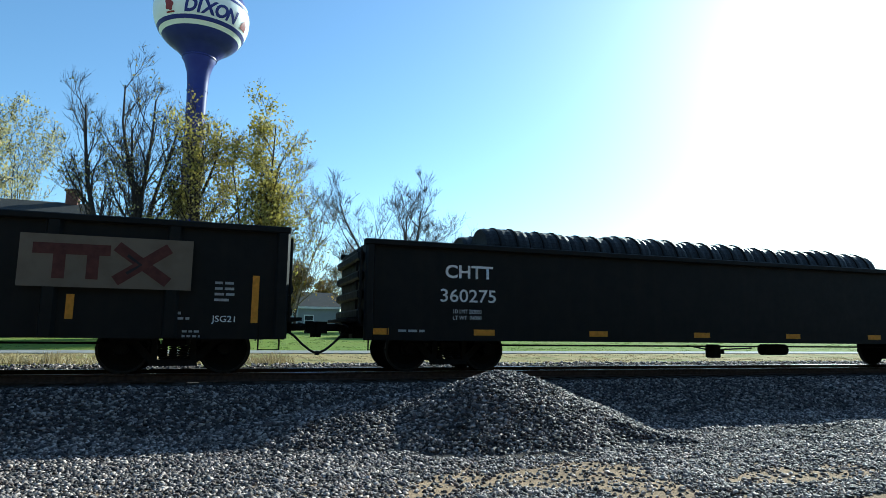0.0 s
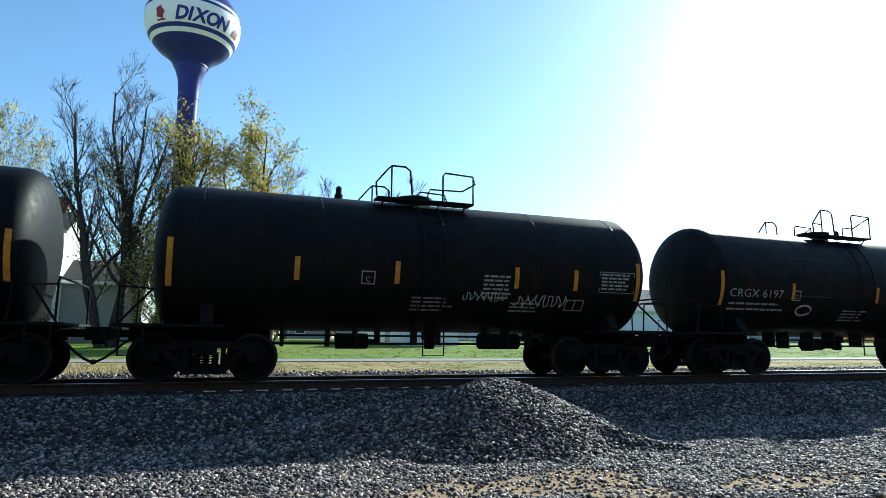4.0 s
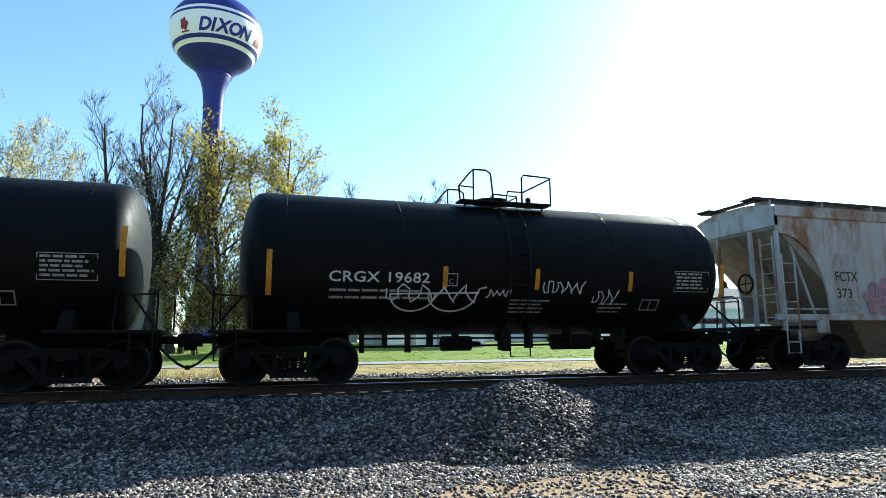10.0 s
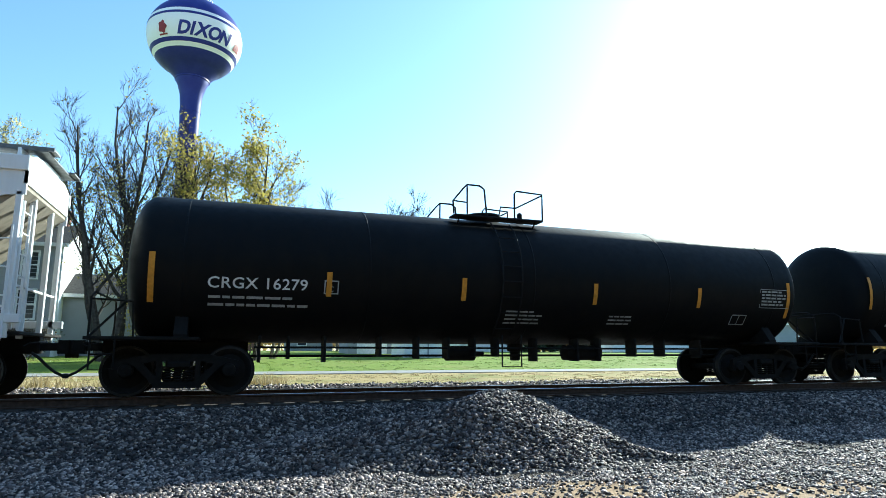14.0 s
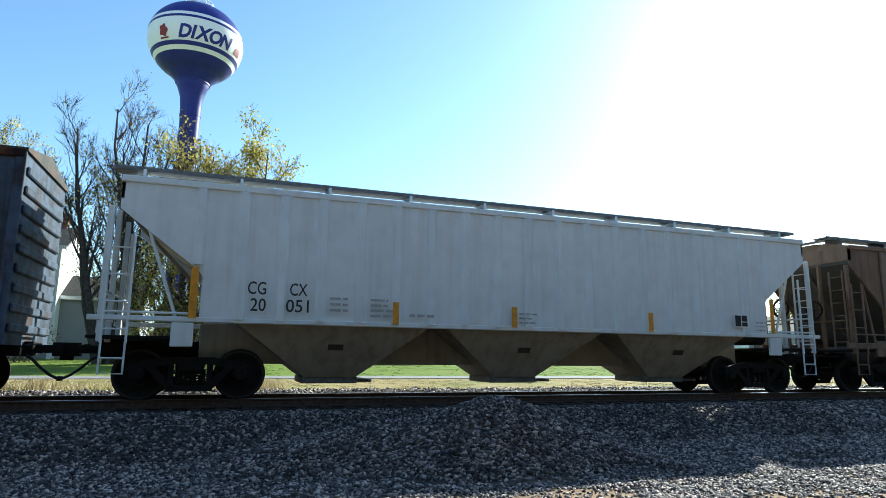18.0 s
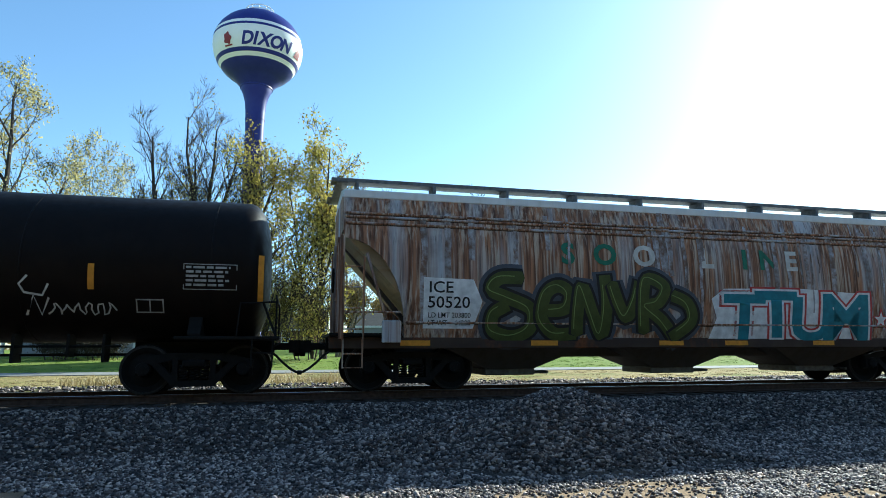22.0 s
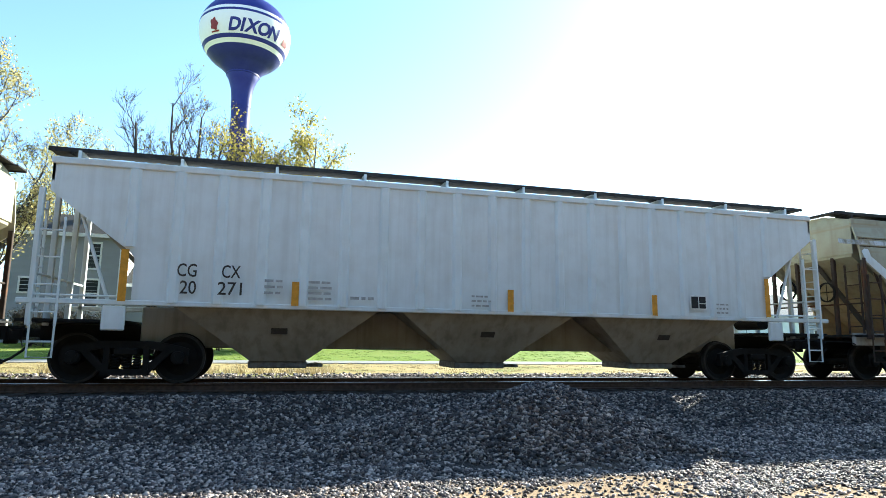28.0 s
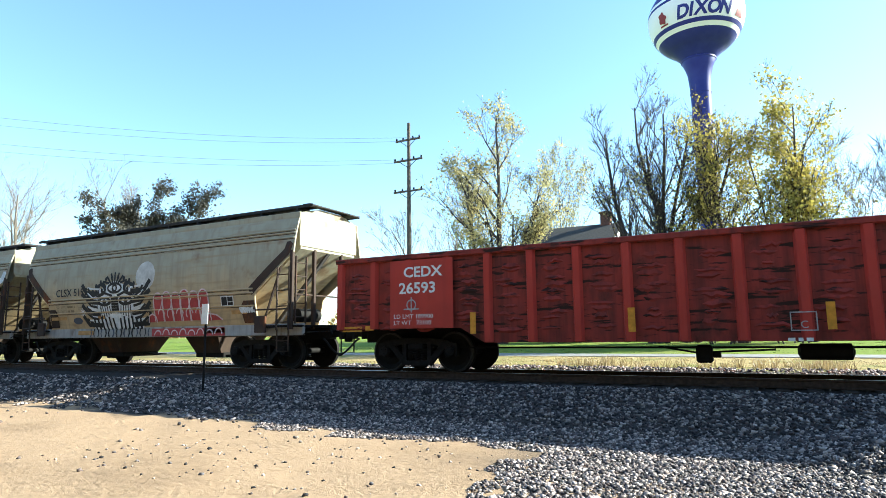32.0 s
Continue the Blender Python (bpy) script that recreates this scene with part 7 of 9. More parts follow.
def tag_utlx(side, L):
    side.text("UTLX", -5.44, 2.07, 0.30, YELLOW_PAINT, 0.045, 1.15, 1.15, to=-4.42)
    side.text("303030", -4.28, 2.06, 0.28, YELLOW_PAINT, 0.02, 1.0, 1.05, to=-3.24)
    side.bars(-5.46, 1.92, 1.1, 1, 0.07, 0.05, YELLOW_PAINT, 2)
    side.bars(-5.48, 1.70, 1.7, 2, 0.075, 0.085, GREY_PAINT, 3, words=5)
    side.bars(-1.3, 3.22, 0.65, 4, 0.035, 0.05, GREY_PAINT, 4)
    side.bar(1.29, 1.96, 3.10, 3.30, YELLOW_PAINT, "warning_plate")
    side.bars(-1.5, 1.7, 0.6, 4, 0.03, 0.05, GREY_PAINT, 5)
    side.frame_box(3.80, 1.62, 0.45, 0.28, WHITE_PAINT, 0.03, 1)
    for k in range(6):
        side.bars(4.80, 2.52 - k * 0.085, 1.05, 1, 0.05, 0.03, WHITE_PAINT, k, words=6)


def tag_tilx(side, L):
    tank_marks("TILX 251099", -6.75, -4.65, 0.29, 2.06, None, 0.015, 12)(side, L)
    scrawl(side, 2.5, 1.35, 0.7, 0.55, SPRAY["ghost"], 41, 0.03, loops=6)
    side.strokes([[(3.95, 1.85), (3.87, 2.0), (4.0, 2.15)], [(3.95, 1.85), (4.25, 1.8), (4.35, 2.0)], [(3.95, 1.45), (4.1, 1.8), (4.2, 1.45), (4.35, 1.75)]], 0.04, SPRAY["ghost"])
    scrawl(side, 4.35, 1.42, 1.15, 0.3, SPRAY["ghost"], 42, 0.03, loops=6)


def strip_row(ends, mids, lo, hi):
    """Reflective strips: tall ones at the two ends, short ones between."""
    return ((ends[0], lo - 0.20, hi + 0.25), *((x, lo, hi) for x in mids), (ends[1], lo - 0.20, hi + 0.25))


tank_car(*span(2), "black tank car with white lettering", TANK_BLACK, tank_marks("NATX 190143", -4.36, -2.29, 0.28, 1.88, None, 0.012, 2), 1, seed=2, platform_x=0.3, R=1.59, zc=2.54, strips=strip_row((-5.5, 5.53), (-3.4, -1.22, 1.46, 3.34), 2.26, 2.77))
tank_car(*span(3), "black tank car with white lettering", TANK_BLACK, tank_marks("PRGX 10808", -4.07, -2.0, 0.27, 2.02, None, 0.02, 3), 0, seed=3, R=1.59, zc=2.54, strips=strip_row((-4.97, 5.4), (-1.86, 1.1, 3.4), 1.95, 2.42))
tank_car(*span(4), "dull black tank car with small white notes", TANK_DULL, tag_a, 1, seed=4, platform_x=-0.1, strips=strip_row((-5.4, 5.29), (-3.0, -0.88, 1.97, 3.53), 1.97, 2.45))
tank_car(*span(5), "dull black tank car with worn lettering", TANK_DULL, tag_6197, 0, seed=5, platform_x=-0.3, strips=strip_row((-5.5, 5.55), (-3.02, 0.24, 2.6), 1.95, 2.4))
tank_car(*span(6), "dull black tank car with bold stencilled lettering", TANK_DULL, tank_marks("CRGX 5935", -5.13, -3.25, 0.29, 2.04, None, 0.035, 6), 1, seed=6, platform_x=-0.45, strips=strip_row((-5.52, 5.48), (-2.92, 1.1, 3.44), 2.17, 2.68))
tank_car(*span(7), "off-white tank car with black lettering", TANK_WHITE, tag_6490, 2, gear_mat=STEEL_DARK, low_rail=True, rail_mat=RAIL_GREY, seed=7, platform_x=-0.35, strips=strip_row((-5.3, 5.55), (-2.1, 1.1, 3.4), 1.89, 2.37))
tank_car(*span(8), "glossy black tank car with white lettering", TANK_BLACK, tank_marks("CRGX5955", -5.25, -3.68, 0.31, 2.16, None, 0.03, 7), 1, seed=8, platform_x=-0.3, strips=strip_row((-5.4, 5.6), (-3.35, -0.85, 1.7, 3.6), 2.22, 2.70))
tank_car(*span(9), "black tank car with a small white tag", TANK_BLACK, tag_094, 4, seed=9, platform_x=0.45, R=1.59, zc=2.54, strips=strip_row((-5.45, 5.6), (-1.6, 2.25), 2.24, 2.75))
tank_car(*span(10), "black tank car with white spray-painted tags", TANK_BLACK, tag_19682, 2, seed=10, platform_x=0.1, R=1.59, zc=2.54, strips=strip_row((-5.3, 5.7), (-1.6, 0.6, 3.05), 1.94, 2.4))


def marks_373(side, L):
    side.text("FCTX", -6.85, 2.32, 0.26, BROWN_PAINT, 0.012, to=-6.05)
    side.text("373", -6.85, 1.86, 0.26, BROWN_PAINT, 0.012, to=-6.3)
    side.bars(-6.85, 1.66, 0.8, 2, 0.08, 0.1, GREY_PAINT, 1)
    piece(side, -5.65, 1.46, 1.75, 0.92, pillars(4, 3) + [[(-0.16, 0.55), (-0.04, 0.42), (0.0, 0.1)], [(1.0, 0.1), (1.08, 0.45), (1.2, 0.55)], [(0.05, 0.3), (0.5, 0.42), (0.95, 0.28)]], SPRAY["mauve"], SPRAY["pink"], 0.17, None, None, "faded pink and mauve graffiti with rounded upright shapes")
    side.frame_box(-4.2, 2.06, 0.28, 0.26, BROWN_PAINT, 0.02)
    scrawl(side, 2.1, 1.5, 1.4, 0.4, SPRAY["sky"], 51, 0.025)
    side.strokes([arc(2.1, 1.78, 0.28, 0.26)], 0.025, SPRAY["black"])
    side.test_panel(5.15, 1.58)
    side.bars(5.95, 1.85, 0.7, 3, 0.04, 0.06, GREY_PAINT, 2)
    for x in (-6.3, -3.85, -1.6, 0.8, 3.2, 6.2):
        side.bar(x - 0.35, x + 0.35, 1.31, 1.43)


def marks_928(side, L):
    side.text("FCTX", -7.06, 2.68, 0.27, BLACK_PAINT, 0.012, to=-6.23)
    side.text("928", -6.96, 2.15, 0.27, BLACK_PAINT, 0.012, to=-6.3)
    side.text("LD LMT 224200", -7.1, 1.72, 0.08, BLACK_PAINT, 0.0, to=-6.35)
    side.text("LT WT  61800", -7.1, 1.58, 0.08, BLACK_PAINT, 0.0, to=-6.4)
    # the big painted word "eye", its round letters drawn as two eyes
    b = SPRAY["black"]
    for cx, cz in ((-4.77, 2.70), (-2.74, 2.68)):
        side.blob([arc(cx, cz, 0.44, 0.56)[:-1]], SPRAY["white"], 0.012)
        side.strokes([arc(cx, cz, 0.50, 0.62, 0, 305, 26), [(cx - 0.5, cz - 0.02), (cx + 0.5, cz)], [(cx + 0.46, cz - 0.36), (cx + 0.52, cz - 0.22)]], 0.15, b, 0.016)
        side.strokes([arc(cx, cz + 0.14, 0.38, 0.24, 15, 165, 10)] + [[(cx + 0.32 * math.cos(a), cz + 0.17 + 0.24 * math.sin(a)), (cx + 0.36 * math.cos(a), cz + 0.17 + 0.37 * math.sin(a))] for a in (0.6, 1.1, 1.6, 2.1, 2.6)]
                     + [[(cx - 0.12, cz + 0.17), (cx + 0.12, cz + 0.17)], [(cx, cz + 0.06), (cx, cz + 0.28)], [(cx - 0.08, cz + 0.09), (cx + 0.08, cz + 0.25)], [(cx - 0.08, cz + 0.25), (cx + 0.08, cz + 0.09)]], 0.03, b, 0.016)
        side.strokes([[(cx - 0.32, cz - 0.22), (cx - 0.05, cz - 0.24)], [(cx + 0.02, cz - 0.18), (cx + 0.28, cz - 0.2)], [(cx - 0.22, cz - 0.36), (cx + 0.16, cz - 0.38)]], 0.03, b, 0.016)
    side.strokes([[(-4.25, 3.18), (-4.10, 2.40), (-3.98, 1.92), (-3.55, 1.90), (-3.42, 2.5), (-3.36, 3.14)], [(-4.36, 3.22), (-4.15, 3.18)], [(-3.46, 3.16), (-3.26, 3.14)]], 0.18, b, 0.016)
    side.strokes([[(-3.55, 1.9), (-3.22, 1.50), (-4.52, 1.50), (-4.35, 1.70), (-3.6, 1.76)]], 0.16, b, 0.017)
    side.strokes([[(-2.18, 1.93), (-2.22, 1.68)], [(-2.18, 1.93), (-2.03, 1.95)], [(-2.20, 1.83), (-2.08, 1.84)], [(-2.0, 1.92), (-1.98, 1.72), (-1.86, 1.72)], [(-1.82, 1.92), (-1.76, 1.80), (-1.68, 1.92), (-1.82, 1.66)], [(-2.35, 1.66), (-1.65, 1.70)]], 0.03, b, 0.016)
    side.strip(-7.48, 1.47, 2.39, 0.13)
    side.strip(-1.54, 1.50, 1.89, 0.12)
    side.strip(6.9, 1.45, 2.0, 0.12)
    side.bars(-2.35, 1.60, 0.6, 3, 0.03, 0.04, BLACK_PAINT, 2)
    # the blue lettered piece with its gold mist
    side.blob([[(0.35, 1.40), (0.2, 1.9), (0.6, 2.35), (1.2, 2.60), (2.1, 2.52), (2.8, 2.70), (3.7, 2.58), (4.4, 2.35), (4.3, 1.95), (4.7, 1.42)]], SPRAY["gold"], 0.010)
    bubble_word(side, "GUNK", 0.68, 1.48, 0.92, SPRAY["sky"], SPRAY["black"], SPRAY["black"], 7, 1.22, 0.05, "pale blue spray-painted letters with black outline")
    side.strokes([[(0.9, 1.95), (1.1, 2.0)], [(1.8, 2.15), (1.95, 2.22)], [(2.7, 1.75), (2.85, 1.85)], [(3.4, 2.05), (3.55, 2.12)]], 0.05, SPRAY["white"], 0.030)
    side.strokes([[(0.35, 1.95), (0.2, 2.1), (0.9, 2.4)], [(4.1, 2.0), (4.5, 2.35), (3.8, 2.45)]], 0.05, SPRAY["mauve"], 0.018)
    scrawl(side, 5.1, 2.0, 0.9, 0.3, SPRAY["red"], 61, 0.06)
    side.strokes([[(5.05, 2.05), (6.15, 2.02)], [(5.25, 1.9), (6.05, 2.2)], [(5.35, 1.93), (5.37, 1.75)], [(5.3, 1.93), (5.55, 1.91)], [(5.45, 1.7), (5.45, 1.5)], [(5.65, 1.7), (5.75, 1.6), (5.85, 1.73)]], 0.05, b, 0.018)
    side.test_panel(5.85, 1.52, 0.30, 0.18)


hopper_car(*span(11), "grey covered hopper with brown rust stains", HOPPER_RUSTED, HOPPER_UNDER, "plain", marks_373, eave=4.28, sill=1.36, curved=True, chord=0.26, knee=3.58, side_in=2.35, end_in=0.78, gear_mat=STEEL_TRUCK, half_w=1.56)
hopper_car(*span(12), "white covered hopper with a large painted eye word", HOPPER_WHITE, HOPPER_UNDER, "plain", marks_928, eave=4.27, sill=1.36, curved=True, chord=0.26, knee=3.58, side_in=2.35, end_in=0.68, half_w=1.56, roof_mat=HOPPER_GREY, board=GALV)
tank_car(*span(13), "long black tank car with white lettering", TANK_BLACK, tank_marks("CRGX 16279", -6.97, -5.04, 0.28, 2.01, None, 0.015, 13), 0, platform_x=-0.5, seed=13, strips=strip_row((-7.97, 7.9), (-4.6, -1.6, 1.8, 4.9), 1.9, 2.4))
tank_car(*span(14), "glossy black tank car with yellow lettering", TANK_BLACK, tag_utlx, 1, ends=1.18, R=1.56, zc=2.53, dome=0.40, seed=14, platform_x=-0.1, strips=strip_row((-6.35, 6.15), (-3.2, -1.58, 1.36, 2.92), 2.21, 2.69))


def box_car(front, rear):
    car, half = rail_car("box_car", front, rear, "faded blue-grey box car with double doors and graffiti", "box car")
    L, w, zb, eave = half - 0.72, 1.52, 0.92, 4.42
    part("side_wall", Mesh().box(-L, L, -w, -w + 0.08, zb, eave).box(-L, L, w - 0.08, w, zb, eave), BOX_BLUE, car)
    for s in (-1, 1):
        m = Mesh().prism([(-w + 0.08, zb), (w - 0.08, zb), (w - 0.08, eave), (0, eave + 0.28), (-w + 0.08, eave)], "x", min(s * L, s * (L - 0.08)), max(s * L, s * (L - 0.08)))
        end = part("end_wall", m, BOX_BLUE, car)
        for k in range(9):
            z = zb + 0.3 + k * 0.36
            part("end_rib", Mesh().cbox(min(s * L, s * (L + 0.06)), max(s * L, s * (L + 0.06)), -w + 0.15, w - 0.15, z - 0.08, z + 0.08, 0.03), BOX_BLUE, end)
        ladder(car, s * (L - 0.30), -w - 0.06, zb + 0.05, zb + 1.5, 0.42, BOX_BLUE)
        part("step", Mesh().tube([(s * (L - 0.1), -w, zb), (s * (L - 0.1), -w, 0.42), (s * (L - 0.5), -w, 0.42), (s * (L - 0.5), -w, zb)], 0.022, 5), STEEL_DARK, car)
        part("corner_post", Mesh().cbox(min(s * (L - 0.14), s * (L + 0.03)), max(s * (L - 0.14), s * (L + 0.03)), -w - 0.05, -w, zb, eave, 0.01), BOX_BLUE, car)
    part("roof", Mesh().prism([(-w - 0.06, eave), (w + 0.06, eave), (w + 0.06, eave + 0.06), (0, eave + 0.34), (-w - 0.06, eave + 0.06)], "x", -L - 0.05, L + 0.05), BOX_ROOF, car)
    for k in range(17):
        x = -L + 2 * L * (k + 0.5) / 17
        part("roof_rib", Mesh().prism([(-w - 0.09, eave + 0.03), (0, eave + 0.34), (w + 0.09, eave + 0.03), (w + 0.09, eave + 0.085), (0, eave + 0.38), (-w - 0.09, eave + 0.085)], "x", x - 0.07, x + 0.07), BOX_ROOF, car)
    part("eave_rail", Mesh().cbox(-L, L, -w - 0.07, -w, eave - 0.12, eave + 0.02, 0.01), BOX_RUST, car)
    part("side_sill", Mesh().prism([(-L, zb), (-L + 2.6, zb), (-L + 3.4, 0.62), (L - 3.4, 0.62), (L - 2.6, zb), (L, zb), (L, zb + 0.12), (-L, zb + 0.12)], "y", -w - 0.03, -w + 0.08), SILL_BROWN, car)
    posts = [-L + 0.95 * (k + 1) for k in range(5)] + [L - 0.95 * (k + 1) for k in range(6)]
    for x in posts:
        part("side_post", Mesh().prism([(x - 0.09, -w), (x - 0.05, -w - 0.06), (x + 0.05, -w - 0.06), (x + 0.09, -w)], "z", zb + 0.12, eave - 0.12), BOX_POST, car)
    for x0, x1 in ((-3.5, -0.78), (-0.1, 2.58)):
        d = part("door", Mesh().cbox(x0, x1, -w - 0.10, -w - 0.03, zb + 0.16, eave - 0.14, 0.015), BOX_DOOR, car, "faded blue sliding door")
        for k in range(5):
            z = zb + 0.2 + (eave - zb - 0.42) * k / 4
            part("door_rib", Mesh().cbox(x0 + 0.02, x1 - 0.02, -w - 0.16, -w - 0.10, z - 0.045, z + 0.045, 0.015), BOX_DOOR, d)
        for xe in (x0, x1 - 0.08):
            part("door_edge", Mesh().cbox(xe, xe + 0.08, -w - 0.15, -w - 0.10, zb + 0.16, eave - 0.14, 0.01), BOX_DOOR, d)
        part("lock_rod", Mesh().tube([(x0 + 0.5, -w - 0.15, zb + 0.2), (x0 + 0.5, -w - 0.15, eave - 0.2)], 0.018, 5), BOX_DOOR, d)
    part("door_gap", Mesh().box(-0.78, -0.1, -w - 0.02, -w, zb + 0.16, eave - 0.14), BOX_RUST, car, "rust-brown doorway strip between the doors")
    part("door_track", Mesh().cbox(-3.9, 4.2, -w - 0.16, -w, zb + 0.06, zb + 0.15, 0.01), BOX_RUST, car)
    side = Side(car, -w)
    side.text("SP", -7.44, 2.42, 0.24, GREY_PAINT, 0.02, 1.15, lift=0.066)
    for s, x in (("24", -7.46), ("77", -6.66), ("68", -5.90)):
        side.text(s, x, 1.90, 0.25, GREY_PAINT, 0.012, 1.1, lift=0.066)
    side.bars(-7.46, 1.36, 0.5, 2, 0.09, 0.1, GREY_PAINT, 1, words=2)
    side.bars(-6.66, 1.36, 0.55, 2, 0.09, 0.1, GREY_PAINT, 2, words=2)
    side.frame_box(-5.04, 2.12, 0.27, 0.24, WHITE_PAINT, 0.025)
    side.text("C", -4.96, 2.16, 0.10, WHITE_PAINT)
    # the painted-out owner's name: three rows of letter-sized blocks
    for z, x0, n in ((3.52, 3.84, 6), (3.12, 4.48, 4), (2.69, 3.72, 7)):
        for k in range(n):
            x = x0 + k * (0.325 if n < 7 else 0.295)
            side.bar(x, x + 0.21, z, z + 0.28, TRIM_WHITE, "lettering_block", 0.072)
    for z in (3.55, 3.15, 2.75):
        side.bar(6.2, 6.42, z, z + 0.30, BOX_RUST, "paint_patch", 0.066)
    for x, z in ((6.84, 3.12), (6.84, 2.68), (7.62, 2.72)):
        side.bar(x, x + 0.34, z, z + 0.36, TRIM_WHITE, "blank_plate", 0.07)
    side.bar(-5.75, -5.40, 2.72, 2.92, TRIM_WHITE, "blank_plate", 0.07)
    for x in (-6.95, -3.95, -1.6, 2.0, 4.9, 7.2):
        side.bar(x - 0.3, x + 0.3, 1.08, 1.22, ORANGE, "reflective_strip", 0.07)
    # layers of old graffiti along the lower side
    s6 = Side(car, -w - 0.06)
    r = random.Random(5)
    def ragged(x0, x1, z0, z1, teeth):
        top = [(x0 + (x1 - x0) * k / teeth, z1 + r.uniform(-0.14, 0.10)) for k in range(teeth + 1)]
        return [(x0, z0)] + top + [(x1, z0)]
    s6.blob([ragged(-7.6, -5.7, 1.05, 1.55, 9)], SPRAY["faint"], 0.002, label="faint scraped graffiti")
    s6.blob([ragged(-5.8, -3.58, 1.02, 1.95, 12)], SPRAY["worn"], 0.004, label="worn pale graffiti ground")
    piece(s6, -5.35, 1.04, 1.1, 0.95, [[(0.02, 0.05), (0.10, 0.5), (0.05, 0.95), (0.32, 1.0)], [(0.30, 0.02), (0.36, 0.55), (0.50, 0.98), (0.62, 0.5), (0.55, 0.05)], [(0.72, 0.9), (0.80, 0.4), (0.95, 0.1)]], SPRAY["worn"], SPRAY["black"], 0.13, None, None, "white graffiti strokes with black outline")
    for k in range(22):
        xa, za, d = r.uniform(-4.75, -3.75), r.uniform(1.1, 1.8), r.uniform(0.10, 0.34)
        a0 = r.uniform(0, 360)
        s6.strokes([[(min(-3.6, u), max(1.03, v)) for u, v in arc(xa, za, d, d * r.uniform(0.4, 1.1), a0, a0 + r.uniform(120, 300), 12)]], r.choice((0.02, 0.03, 0.05)), SPRAY[("black", "black", "ghost", "slate", "mauve")[k % 5]], 0.05 + 0.0006 * k, label="tangled graffiti line")
    for k in range(5):
        xa = -6.9 + 0.25 * k
        s6.strokes([arc(xa, 1.75 + r.uniform(-0.1, 0.1), 0.12, 0.18, r.uniform(0, 90), r.uniform(200, 330), 10)], 0.025, SPRAY["faint"], 0.010 + 0.0006 * k, label="faint tag")
    door_side = Side(car, -w - 0.10)
    face = Side(car, -w - 0.14)
    piece(face, -2.85, 0.98, 2.05, 1.02, [[(0.03, 0.02), (0.14, 0.20), (0.16, 0.70), (0.20, 0.95)], [(0.30, 0.05), (0.28, 0.62), (0.34, 0.90), (0.40, 0.60), (0.42, 0.08)], [(0.28, 0.34), (0.52, 0.30)], [(0.54, 0.05), (0.56, 0.82)], [(0.68, 0.10), (0.66, 0.55), (0.72, 0.92), (0.80, 0.88), (0.82, 0.5), (0.78, 0.08)], [(0.93, 0.90), (0.95, 0.1)]], SPRAY["worn"], SPRAY["black"], 0.19, None, None, "rounded white graffiti with black outline on the door")
    piece(face, 0.02, 1.0, 1.5, 0.92, [[(0.02, 0.95), (0.05, 0.5), (0.02, 0.1)], [(0.20, 0.05), (0.22, 0.95)], [(0.24, 0.9), (0.40, 0.75), (0.44, 0.25)], [(0.30, 0.1), (0.62, 0.12)], [(0.66, 0.1), (0.62, 0.45), (0.74, 0.66), (0.9, 0.55), (0.92, 0.1)], [(0.66, 0.36), (0.92, 0.34)]], SPRAY["worn"], SPRAY["black"], 0.17, None, None, "rounded white graffiti with black outline on the door")
    door_side.blob([ragged(-3.4, -2.75, 1.10, 1.75, 5), ragged(1.45, 2.45, 1.10, 1.85, 6)], SPRAY["faint"], 0.006, label="faint scraped graffiti")
    sill = Side(car, -w - 0.035)
    sill.blob([ragged(-5.0, -2.6, 0.66, 0.90, 12), ragged(-2.3, 0.9, 0.66, 0.90, 16), ragged(1.2, 4.4, 0.66, 0.86, 14)], SPRAY["sill"], 0.004, label="worn pale graffiti along the sill")
    for k in range(12):
        xa = r.uniform(-4.4, 2.6)
        sill.strokes([arc(xa, 0.72, r.uniform(0.12, 0.3), r.uniform(0.1, 0.2), 10, r.uniform(110, 180), 10)], 0.045, SPRAY["black" if k % 2 else "worn"], 0.010 + 0.0005 * k, label="worn graffiti curve along the sill")
    door_side.blob([[(x + d * math.cos(a) * (1 + 0.4 * math.sin(3 * a + x)), z + d * 0.8 * math.sin(a) * (1 + 0.3 * math.cos(2 * a))) for a in np.linspace(0, 6.0, 9)] for x, z, d in ((0.35, 3.92, 0.07), (0.58, 3.98, 0.10), (0.75, 3.84, 0.05), (0.46, 3.74, 0.06), (0.22, 3.30, 0.05), (0.5, 3.44, 0.06), (1.9, 3.36, 0.05))], BOX_RUST, 0.006, "rust_scab", "dark scab of rust")
    door_side.strokes([arc(-2.7, 2.62, 0.1, 0.1), [(1.0, 1.6), (1.7, 1.62)], [(1.0, 1.5), (1.6, 1.45)]], 0.035, SPRAY["white"])
    door_side.bar(-1.55, -1.2, 1.75, 1.98, TRIM_WHITE, "blank_plate", 0.02)
